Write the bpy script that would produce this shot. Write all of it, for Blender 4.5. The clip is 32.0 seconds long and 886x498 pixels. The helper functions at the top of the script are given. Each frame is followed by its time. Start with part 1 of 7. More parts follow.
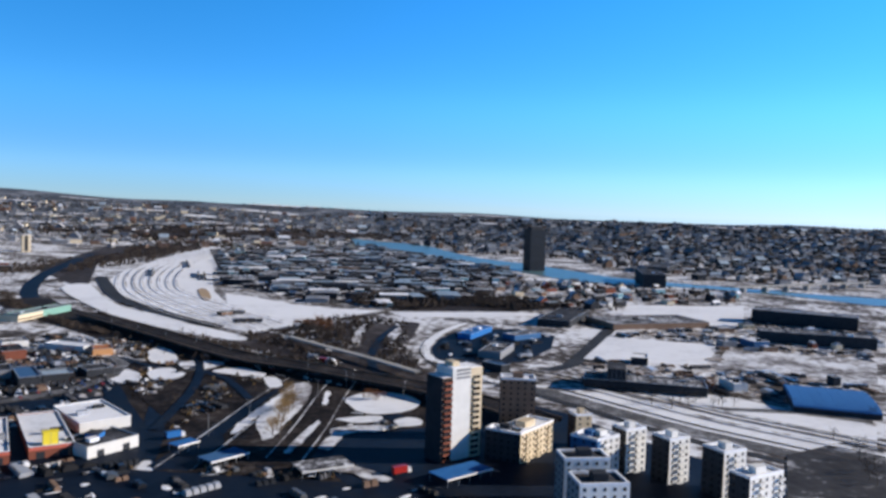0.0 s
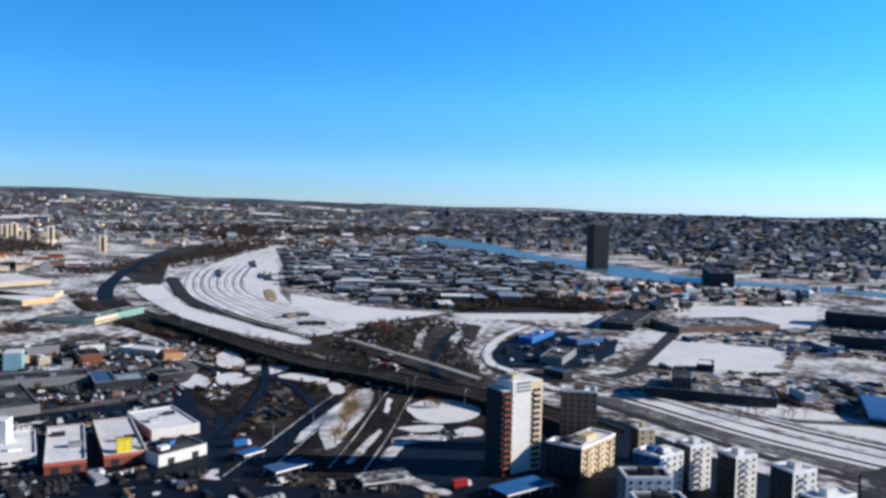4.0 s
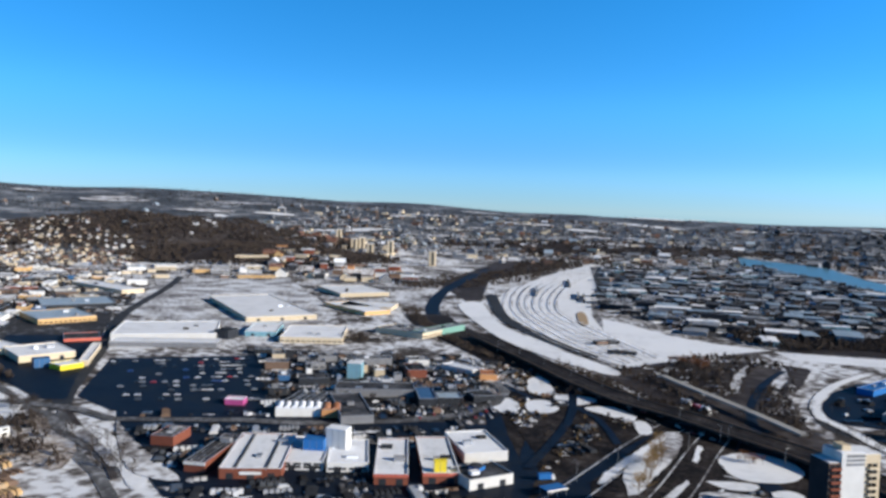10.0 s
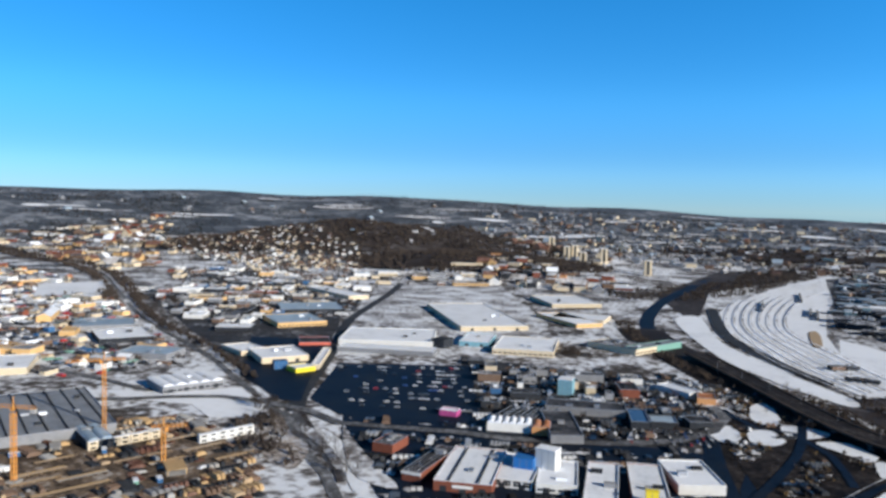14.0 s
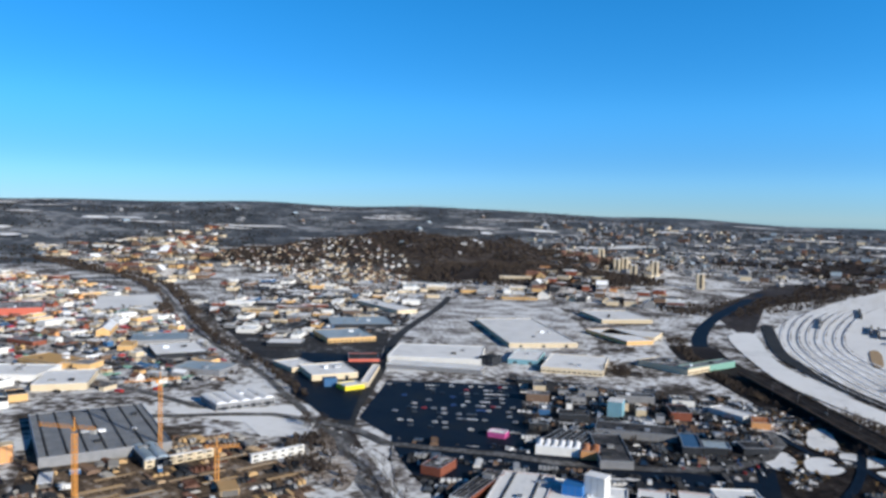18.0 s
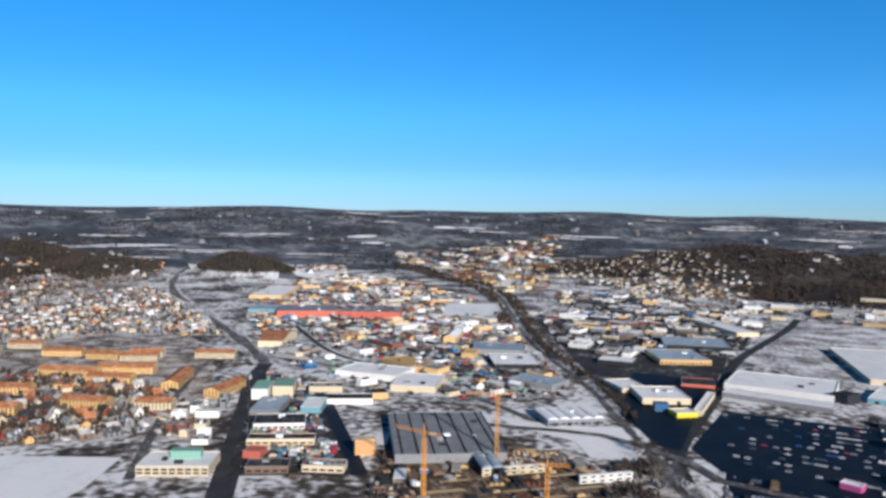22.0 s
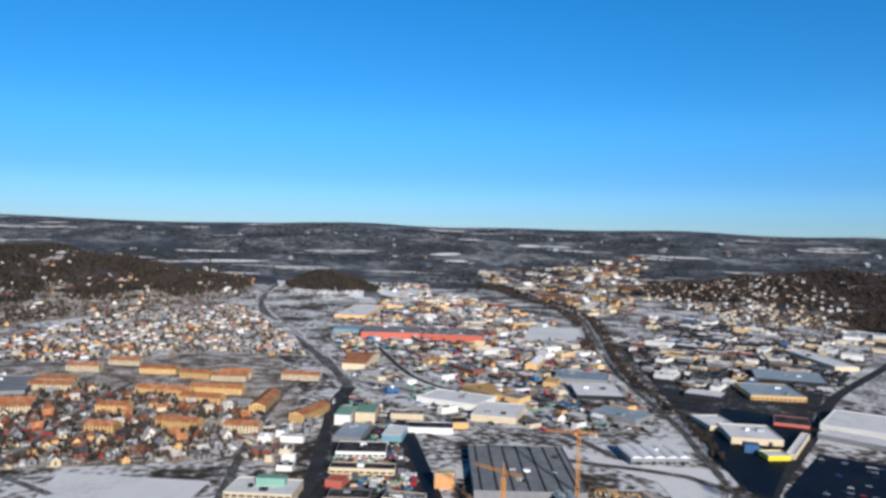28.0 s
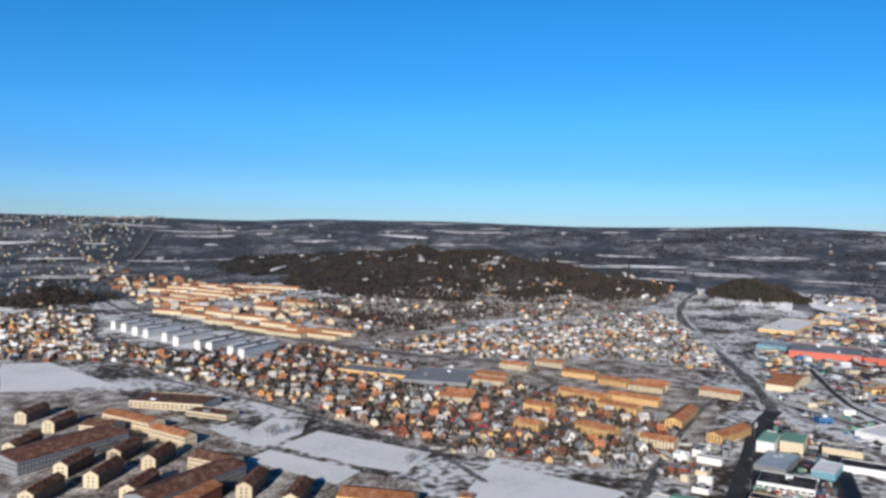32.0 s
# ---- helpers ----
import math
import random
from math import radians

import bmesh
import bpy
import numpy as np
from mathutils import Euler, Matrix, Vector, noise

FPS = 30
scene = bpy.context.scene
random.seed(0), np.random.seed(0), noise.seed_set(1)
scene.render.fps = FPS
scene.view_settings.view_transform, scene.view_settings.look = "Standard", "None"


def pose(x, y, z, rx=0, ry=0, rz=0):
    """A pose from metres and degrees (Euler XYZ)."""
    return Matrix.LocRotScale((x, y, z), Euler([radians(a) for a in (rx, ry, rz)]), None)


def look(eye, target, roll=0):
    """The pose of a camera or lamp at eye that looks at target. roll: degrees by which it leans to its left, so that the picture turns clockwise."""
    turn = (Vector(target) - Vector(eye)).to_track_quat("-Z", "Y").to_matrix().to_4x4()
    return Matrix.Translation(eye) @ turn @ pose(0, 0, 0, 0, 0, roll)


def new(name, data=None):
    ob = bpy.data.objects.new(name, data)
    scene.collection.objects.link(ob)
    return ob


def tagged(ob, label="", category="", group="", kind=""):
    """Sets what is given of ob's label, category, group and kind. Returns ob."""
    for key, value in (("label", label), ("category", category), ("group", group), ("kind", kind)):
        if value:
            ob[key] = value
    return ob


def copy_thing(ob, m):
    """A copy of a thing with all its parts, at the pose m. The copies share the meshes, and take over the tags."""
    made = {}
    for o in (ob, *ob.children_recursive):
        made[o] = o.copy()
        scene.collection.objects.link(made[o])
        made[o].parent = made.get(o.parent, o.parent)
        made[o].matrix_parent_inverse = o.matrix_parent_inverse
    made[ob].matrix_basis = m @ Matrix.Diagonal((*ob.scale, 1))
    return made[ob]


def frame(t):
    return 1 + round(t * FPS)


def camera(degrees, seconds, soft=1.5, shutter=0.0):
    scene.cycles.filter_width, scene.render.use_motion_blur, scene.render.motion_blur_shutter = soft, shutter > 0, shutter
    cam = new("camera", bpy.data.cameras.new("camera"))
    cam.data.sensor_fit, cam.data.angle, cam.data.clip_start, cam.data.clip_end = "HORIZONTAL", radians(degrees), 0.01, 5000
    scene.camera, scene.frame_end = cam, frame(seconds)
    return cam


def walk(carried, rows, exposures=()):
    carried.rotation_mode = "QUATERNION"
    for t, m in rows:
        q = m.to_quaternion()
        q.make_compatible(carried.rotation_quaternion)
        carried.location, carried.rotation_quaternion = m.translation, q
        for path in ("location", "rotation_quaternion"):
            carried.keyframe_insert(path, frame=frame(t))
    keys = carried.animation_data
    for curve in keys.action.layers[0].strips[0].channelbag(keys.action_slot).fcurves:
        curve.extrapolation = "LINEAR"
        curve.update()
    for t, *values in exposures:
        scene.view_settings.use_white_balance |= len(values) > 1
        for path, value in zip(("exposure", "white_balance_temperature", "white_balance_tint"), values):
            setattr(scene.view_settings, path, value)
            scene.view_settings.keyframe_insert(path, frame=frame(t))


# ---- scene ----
cam = camera(58.95, 32.0, soft=3.0)


def aim(x, y, z, turn, tilt, lean):
    """A camera at (x, y, z), turned left from +Y, tilted up, leaning; degrees."""
    return Matrix.Translation((x, y, z)) @ pose(0, 0, 0, 90 + tilt, 0, turn) @ pose(0, 0, 0, 0, 0, lean)


PATH = [
    (0, aim(0.00, 0.00, 118.00, 0.00, -2.94, 1.90)),
    (0.5, aim(-0.07, -0.08, 119.10, 0.15, -2.68, 1.68)),
    (1, aim(-0.14, -0.17, 120.20, 0.09, -3.21, 1.14)),
    (1.5, aim(-0.20, -0.27, 121.33, 0.41, -3.16, 1.17)),
    (2, aim(-0.26, -0.36, 122.45, 0.45, -2.99, 1.19)),
    (2.5, aim(-0.06, -0.28, 123.59, 0.34, -3.82, 2.07)),
    (4.5, aim(1.84, 0.69, 128.19, 6.96, -3.04, 1.00)),
    (5, aim(2.16, 0.85, 129.31, 9.28, -2.10, 1.13)),
    (5.5, aim(2.38, 0.88, 130.39, 10.53, -2.07, 1.12)),
    (6, aim(2.59, 0.90, 131.48, 12.81, -1.93, 0.74)),
    (6.5, aim(2.83, 0.78, 132.56, 14.26, -2.83, 1.40)),
    (7, aim(3.07, 0.67, 133.64, 16.06, -2.98, 1.58)),
    (7.5, aim(3.29, 0.48, 134.81, 16.83, -3.20, 1.22)),
    (8, aim(3.51, 0.29, 135.98, 19.26, -3.22, 1.38)),
    (8.5, aim(3.77, 0.04, 137.30, 21.52, -3.04, 0.87)),
    (9, aim(4.03, -0.21, 138.61, 23.54, -2.75, 1.22)),
    (9.5, aim(4.37, -0.54, 139.96, 25.15, -3.29, 1.55)),
    (10, aim(4.71, -0.86, 141.30, 27.42, -3.13, 1.77)),
    (10.5, aim(5.08, -1.11, 142.62, 29.14, -3.18, 1.81)),
    (11, aim(5.44, -1.36, 143.93, 31.59, -3.03, 1.72)),
    (11.5, aim(5.68, -1.52, 145.19, 33.72, -2.91, 1.43)),
    (12, aim(5.92, -1.69, 146.45, 35.37, -2.45, 1.86)),
    (12.5, aim(6.26, -1.91, 147.67, 37.52, -2.42, 1.21)),
    (13, aim(6.60, -2.14, 148.90, 39.45, -2.69, 1.23)),
    (13.5, aim(6.83, -2.31, 150.10, 41.20, -2.91, 1.18)),
    (14, aim(7.06, -2.48, 151.31, 42.93, -3.25, 1.31)),
    (14.5, aim(7.15, -2.56, 152.51, 44.94, -2.77, 1.18)),
    (15, aim(7.24, -2.63, 153.71, 46.42, -3.10, 1.77)),
    (15.5, aim(7.26, -2.65, 154.84, 46.75, -3.04, 1.49)),
    (17.5, aim(7.74, -3.03, 159.29, 46.42, -2.70, 1.61)),
    (18, aim(8.00, -3.25, 160.51, 46.50, -2.68, 1.14)),
    (18.5, aim(8.42, -3.60, 161.84, 46.69, -2.92, 1.01)),
    (19, aim(8.83, -3.94, 163.18, 48.37, -1.98, 1.15)),
    (19.5, aim(9.39, -4.23, 164.62, 51.29, -1.88, 1.43)),
    (20, aim(9.95, -4.51, 166.07, 54.56, -2.32, 1.30)),
    (20.5, aim(10.71, -4.69, 167.55, 58.66, -3.30, 1.67)),
    (21, aim(11.47, -4.86, 169.04, 62.98, -2.64, 1.36)),
    (21.5, aim(12.17, -4.94, 170.48, 66.86, -2.88, 0.97)),
    (22, aim(12.87, -5.02, 171.92, 70.57, -2.50, 0.99)),
    (22.5, aim(13.22, -4.87, 173.26, 74.08, -2.49, 0.93)),
    (23, aim(13.57, -4.72, 174.60, 77.76, -2.03, 1.77)),
    (23.5, aim(13.66, -4.63, 175.82, 77.55, -2.07, 0.88)),
    (24, aim(13.75, -4.54, 177.04, 76.68, -2.47, 1.57)),
    (24.5, aim(13.74, -4.51, 178.16, 77.57, -2.95, 1.97)),
    (25, aim(13.74, -4.48, 179.27, 77.59, -2.74, 1.71)),
    (25.5, aim(13.68, -4.44, 180.36, 77.32, -1.71, 1.47)),
    (27.5, aim(13.65, -4.40, 184.71, 77.17, -1.12, 1.41)),
    (28, aim(13.86, -4.41, 185.83, 76.70, -1.52, 1.48)),
    (28.5, aim(14.27, -4.33, 187.02, 76.90, -1.81, 1.46)),
    (29, aim(14.69, -4.25, 188.21, 79.41, -1.39, 1.93)),
    (29.5, aim(15.29, -4.10, 189.46, 83.61, -2.01, 1.63)),
    (30, aim(15.90, -3.94, 190.71, 87.73, -2.14, 1.20)),
    (30.5, aim(16.67, -3.76, 192.01, 91.34, -2.47, 1.21)),
    (31, aim(17.44, -3.58, 193.31, 95.82, -2.02, 1.28)),
    (31.5, aim(18.27, -3.40, 194.63, 100.76, -1.76, 1.54)),
    (32, aim(19.10, -3.23, 195.94, 106.63, -1.94, 1.06)),
]
walk(cam, PATH, exposures=[(0, 0.40, 6170, 13), (5, 0.41, 6170, 12), (9, 0.40, 6170, 9), (12, 0.46, 6180, 8), (14, 0.34, 6150, 7), (19, 0.29, 6130, 7), (22, 0.21, 6200, 10), (23, 0.12, 6190, 9), (25, 0.08, 6200, 9), (29, 0.08, 6200, 9), (32, 0.09, 6200, 9)])

# ---- world, sun, exposure ----
SUN_TURN, SUN_UP = 274.0, 20.0
to_sun = Vector((-math.sin(radians(SUN_TURN)) * math.cos(radians(SUN_UP)), math.cos(radians(SUN_TURN)) * math.cos(radians(SUN_UP)), math.sin(radians(SUN_UP))))
world = bpy.data.worlds.new("sky")
world.use_nodes = True
scene.world = world
wn = world.node_tree.nodes
sky = wn.new("ShaderNodeTexSky")
sky.sky_type, sky.sun_disc = "NISHITA", False
sky.sun_elevation = radians(SUN_UP)
sky.sun_rotation = radians(-SUN_TURN)
sky.altitude, sky.air_density, sky.dust_density, sky.ozone_density = 2500, 0.9, 0.0, 5.0
vivid = wn.new("ShaderNodeHueSaturation")
vivid.inputs["Saturation"].default_value = 1.20
vivid.inputs["Hue"].default_value = 0.494
world.node_tree.links.new(sky.outputs[0], vivid.inputs["Color"])
# the clear winter sky deepens towards the zenith and away from the sun
where = wn.new("ShaderNodeTexCoord")
axes = wn.new("ShaderNodeSeparateXYZ")
rise = wn.new("ShaderNodeValToRGB")
for i, (p, v) in enumerate(((0.0, (0.53, 0.60, 0.70)), (0.05, (0.71, 0.76, 0.85)), (0.14, (1.02, 1.05, 1.07)), (0.28, (1.17, 1.17, 1.17)), (0.44, (0.24, 0.24, 0.24)), (1.0, (0.03, 0.03, 0.03)))):
    e = rise.color_ramp.elements[i] if i < 2 else rise.color_ramp.elements.new(p)
    e.position, e.color = p, (*v, 1)
rise.color_ramp.interpolation = "EASE"
toward = wn.new("ShaderNodeVectorMath")
toward.operation = "DOT_PRODUCT"
toward.inputs[1].default_value = (to_sun.x, to_sun.y, 0)
side = wn.new("ShaderNodeFloatCurve")
curve = side.mapping.curves[0]
for i, (p, v) in enumerate(((0.0, 0.655), (0.16, 0.65), (0.32, 0.715), (0.50, 0.88), (0.62, 1.02), (0.80, 1.16), (1.0, 1.20))):
    if i < 2:
        curve.points[i].location = (p, v)
    else:
        curve.points.new(p, v)
side.mapping.clip_max_y = 2.0
side.mapping.use_clip = False
side.mapping.update()
span = wn.new("ShaderNodeMapRange")
span.inputs["From Min"].default_value, span.inputs["From Max"].default_value = -0.94, 0.74
both = wn.new("ShaderNodeVectorMath")
both.operation = "SCALE"
deepen = wn.new("ShaderNodeVectorMath")
deepen.operation = "MULTIPLY"
join = world.node_tree.links.new
join(where.outputs["Generated"], toward.inputs[0])
join(where.outputs["Generated"], axes.inputs[0])
join(axes.outputs["Z"], rise.inputs[0])
join(toward.outputs["Value"], span.inputs[0])
join(span.outputs[0], side.inputs["Value"])
join(side.outputs[0], both.inputs["Scale"])
join(rise.outputs[0], both.inputs[0])
join(vivid.outputs[0], deepen.inputs[0])
join(both.outputs[0], deepen.inputs[1])
warm = wn.new("ShaderNodeValToRGB")
warm.color_ramp.elements[0].position, warm.color_ramp.elements[0].color = 0.5, (1, 1, 1, 1)
warm.color_ramp.elements[1].position, warm.color_ramp.elements[1].color = 1.0, (1.0, 0.885, 0.96, 1)
soften = wn.new("ShaderNodeVectorMath")
soften.operation = "MULTIPLY"
join(span.outputs[0], warm.inputs[0])
join(deepen.outputs[0], soften.inputs[0])
join(warm.outputs[0], soften.inputs[1])
join(soften.outputs[0], wn["Background"].inputs[0])
wn["Background"].inputs[1].default_value = 0.176
sun_data = bpy.data.lights.new("sun", "SUN")
sun_data.energy, sun_data.angle, sun_data.color = 5.0, radians(0.5), (1.0, 0.89, 0.74)
sun = new("sun", sun_data)
sun.matrix_world = look(to_sun * 1000, (0, 0, 0))

# ---- materials ----
MATS = {}


def material(name, colors, scale=1.0, rough=0.85, metal=0.0, fine=6.0, spread=0.25, bump=0.0, contrast=0.5, coords="Object", spec=0.12):
    """Two-scale noise between colours, with a shift of value from object to object."""
    m = bpy.data.materials.new(name)
    m.use_nodes = True
    nt = m.node_tree
    n, link = nt.nodes, nt.links.new
    bsdf = n["Principled BSDF"]
    tc = n.new("ShaderNodeTexCoord")
    info = n.new("ShaderNodeObjectInfo")
    shift = n.new("ShaderNodeVectorMath")
    shift.operation = "ADD"
    off = n.new("ShaderNodeVectorMath")
    off.operation = "SCALE"
    off.inputs[0].default_value = (97.0, 53.0, 31.0)
    link(info.outputs["Random"], off.inputs["Scale"])
    link(tc.outputs[coords], shift.inputs[0])
    link(off.outputs[0], shift.inputs[1])
    big, small = n.new("ShaderNodeTexNoise"), n.new("ShaderNodeTexNoise")
    big.inputs["Scale"].default_value, small.inputs["Scale"].default_value = scale, scale * fine
    big.inputs["Detail"].default_value, small.inputs["Detail"].default_value = 4, 3
    for t in (big, small):
        link(shift.outputs[0], t.inputs["Vector"])
    mixed = n.new("ShaderNodeMath")
    mixed.operation = "MULTIPLY_ADD"
    link(small.outputs[0], mixed.inputs[0])
    mixed.inputs[1].default_value = 0.45
    half = n.new("ShaderNodeMath")
    half.operation = "MULTIPLY"
    link(big.outputs[0], half.inputs[0])
    half.inputs[1].default_value = 0.55
    link(half.outputs[0], mixed.inputs[2])
    ramp = n.new("ShaderNodeValToRGB")
    cr = ramp.color_ramp
    lo, hi = 0.5 - 0.5 * contrast * 0.5, 0.5 + 0.5 * contrast * 0.5
    cr.elements[0].position, cr.elements[1].position = lo, hi
    cr.elements[0].color, cr.elements[1].color = (*colors[0], 1), (*colors[-1], 1)
    for i, c in enumerate(colors[1:-1]):
        cr.elements.new(lo + (hi - lo) * (i + 1) / (len(colors) - 1)).color = (*c, 1)
    link(mixed.outputs[0], ramp.inputs[0])
    hsv = n.new("ShaderNodeHueSaturation")
    link(ramp.outputs[0], hsv.inputs["Color"])
    vary = n.new("ShaderNodeMapRange")
    vary.inputs["To Min"].default_value, vary.inputs["To Max"].default_value = 1 - spread, 1 + spread
    link(info.outputs["Random"], vary.inputs[0])
    link(vary.outputs[0], hsv.inputs["Value"])
    link(hsv.outputs[0], bsdf.inputs["Base Color"])
    bsdf.inputs["Roughness"].default_value, bsdf.inputs["Metallic"].default_value = rough, metal
    bsdf.inputs["Specular IOR Level"].default_value = spec
    if bump:
        b = n.new("ShaderNodeBump")
        b.inputs["Strength"].default_value, b.inputs["Distance"].default_value = bump, 0.3
        link(mixed.outputs[0], b.inputs["Height"])
        link(b.outputs[0], bsdf.inputs["Normal"])
    MATS[name] = m
    return m


SNOW = (0.80, 0.82, 0.86)
DIRTY = (0.46, 0.45, 0.45)
material("ground_snow", [(0.05, 0.042, 0.036), (0.10, 0.088, 0.08), (0.34, 0.33, 0.34), (0.76, 0.78, 0.82), SNOW], 0.016, fine=8, spread=0, bump=0.2, contrast=0.42)
material("clean_snow", [(0.66, 0.68, 0.72), (0.84, 0.86, 0.90), (0.88, 0.90, 0.94)], 0.02, fine=9, spread=0.02, bump=0.2, contrast=0.9)
material("trampled_snow", [(0.09, 0.08, 0.075), (0.30, 0.29, 0.30), (0.74, 0.76, 0.80), SNOW], 0.03, fine=6, spread=0.05, bump=0.2, contrast=0.55)
material("yard_ground", [(0.014, 0.015, 0.018), (0.03, 0.03, 0.034), (0.05, 0.05, 0.054), (0.40, 0.41, 0.44)], 0.04, fine=5, spread=0.1, contrast=0.8)
material("site_mud", [(0.022, 0.018, 0.016), (0.07, 0.052, 0.038), (0.20, 0.15, 0.11), (0.52, 0.50, 0.48)], 0.06, fine=5, spread=0.05, bump=0.2, contrast=0.75)
material("garden_ground", [(0.07, 0.056, 0.047), (0.18, 0.15, 0.13), (0.50, 0.46, 0.44), (0.78, 0.78, 0.79)], 0.05, fine=6, spread=0.05, contrast=0.55)
material("wood_floor", [(0.019, 0.016, 0.016), (0.040, 0.033, 0.032), (0.14, 0.13, 0.13)], 0.012, fine=8, spread=0.05, contrast=1.1)
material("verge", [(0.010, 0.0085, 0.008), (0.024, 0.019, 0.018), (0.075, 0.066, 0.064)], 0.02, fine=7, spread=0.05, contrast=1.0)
# far woods: bluish, lightened colours put distance haze into the material
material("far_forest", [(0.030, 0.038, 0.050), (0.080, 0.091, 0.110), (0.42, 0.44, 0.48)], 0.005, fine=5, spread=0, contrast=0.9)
material("asphalt", [(0.022, 0.024, 0.03), (0.04, 0.042, 0.047), (0.07, 0.07, 0.075)], 0.05, fine=9, rough=0.8, spread=0.1, contrast=1.0)
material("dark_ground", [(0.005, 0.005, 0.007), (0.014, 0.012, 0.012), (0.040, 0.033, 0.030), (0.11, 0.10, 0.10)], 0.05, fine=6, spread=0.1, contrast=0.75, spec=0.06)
# wet asphalt; blue in its base colour stands in for reflected sky
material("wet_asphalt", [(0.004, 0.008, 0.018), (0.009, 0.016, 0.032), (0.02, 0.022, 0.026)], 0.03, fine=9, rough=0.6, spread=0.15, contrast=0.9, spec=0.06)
material("slush_road", [(0.05, 0.048, 0.05), (0.11, 0.11, 0.115), (0.40, 0.41, 0.44)], 0.06, fine=5, spread=0.1, contrast=0.8)
material("paving", [(0.19, 0.17, 0.16), (0.27, 0.25, 0.24)], 0.1, fine=7, spread=0.1)
material("line_paint", [(0.62, 0.62, 0.6), (0.78, 0.78, 0.76)], 0.5, spread=0.05)
material("river_water", [(0.075, 0.16, 0.19), (0.13, 0.23, 0.26)], 0.004, fine=12, rough=0.35, spread=0, contrast=1.2, spec=0.5)
for nm, lo, hi in (("wall_white", (0.62, 0.61, 0.58), (0.78, 0.77, 0.74)), ("wall_cream", (0.54, 0.44, 0.30), (0.66, 0.56, 0.40)),
                   ("wall_yellow", (0.58, 0.36, 0.15), (0.70, 0.47, 0.22)), ("wall_orange", (0.52, 0.25, 0.10), (0.62, 0.33, 0.15)),
                   ("wall_brick", (0.17, 0.055, 0.034), (0.26, 0.092, 0.058)), ("wall_red", (0.46, 0.11, 0.075), (0.57, 0.16, 0.11)),
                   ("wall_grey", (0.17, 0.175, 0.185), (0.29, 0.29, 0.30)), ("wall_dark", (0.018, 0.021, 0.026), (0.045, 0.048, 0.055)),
                   ("wall_brown", (0.13, 0.085, 0.06), (0.22, 0.15, 0.11)), ("wall_blue", (0.035, 0.10, 0.22), (0.06, 0.15, 0.30)),
                   ("wall_green", (0.16, 0.33, 0.27), (0.24, 0.42, 0.35)), ("wall_pink", (0.38, 0.06, 0.20), (0.48, 0.10, 0.27)),
                   ("wall_turquoise", (0.14, 0.28, 0.34), (0.20, 0.36, 0.42)), ("sign_yellow", (0.75, 0.58, 0.03), (0.82, 0.66, 0.06)),
                   ("crane_orange", (0.62, 0.27, 0.06), (0.72, 0.34, 0.09)), ("concrete", (0.30, 0.29, 0.275), (0.42, 0.41, 0.39)),
                   ("timber", (0.42, 0.28, 0.14), (0.55, 0.38, 0.2)), ("bright_blue", (0.02, 0.12, 0.36), (0.04, 0.18, 0.46)), ("mud", (0.34, 0.24, 0.15), (0.46, 0.35, 0.23))):
    material(nm, [lo, hi], 0.25, fine=8, spread=0.14 if nm.startswith("wall") else 0.05, contrast=1.0)
material("roof_snow", [(0.58, 0.60, 0.63), (0.80, 0.82, 0.86), (0.86, 0.88, 0.92)], 0.06, fine=7, spread=0.06, contrast=0.9)
material("roof_patchy", [(0.05, 0.05, 0.055), (0.12, 0.12, 0.13), (0.72, 0.74, 0.78)], 0.09, fine=4, spread=0.2, contrast=0.5)
material("roof_dark", [(0.016, 0.017, 0.02), (0.04, 0.041, 0.046), (0.11, 0.11, 0.12)], 0.1, fine=6, spread=0.25)
material("house_snow", [(0.22, 0.19, 0.17), (0.46, 0.44, 0.43), (0.72, 0.72, 0.74)], 0.15, fine=5, spread=0.2, contrast=0.7)
material("roof_grey", [(0.17, 0.18, 0.20), (0.28, 0.29, 0.31)], 0.08, fine=8, rough=0.6, spread=0.12)
material("roof_blue", [(0.24, 0.31, 0.38), (0.40, 0.48, 0.55)], 0.08, fine=8, rough=0.5, spread=0.15)
material("roof_orange", [(0.26, 0.095, 0.045), (0.40, 0.16, 0.07), (0.52, 0.30, 0.20)], 0.2, fine=8, spread=0.22)
material("roof_brown", [(0.07, 0.032, 0.024), (0.14, 0.065, 0.045), (0.27, 0.18, 0.145)], 0.2, fine=8, spread=0.25)
material("glass", [(0.008, 0.01, 0.013), (0.02, 0.023, 0.028)], 0.4, rough=0.25, spread=0.3, spec=0.4)
material("metal", [(0.32, 0.33, 0.35), (0.48, 0.49, 0.51)], 0.6, rough=0.45, metal=0.6, spread=0.15)
material("rubber", [(0.012, 0.012, 0.013), (0.025, 0.025, 0.027)], 2.0)
material("bark", [(0.045, 0.034, 0.027), (0.10, 0.078, 0.062)], 1.0, spread=0.2)
material("twigs", [(0.036, 0.028, 0.025), (0.066, 0.053, 0.047)], 0.3, spread=0.25)
material("gold_twigs", [(0.20, 0.13, 0.06), (0.30, 0.20, 0.09)], 0.3, spread=0.15)
material("rust_twigs", [(0.15, 0.065, 0.03), (0.22, 0.10, 0.05)], 0.3, spread=0.15)
material("conifer", [(0.014, 0.017, 0.014), (0.030, 0.033, 0.027)], 0.3, spread=0.25)
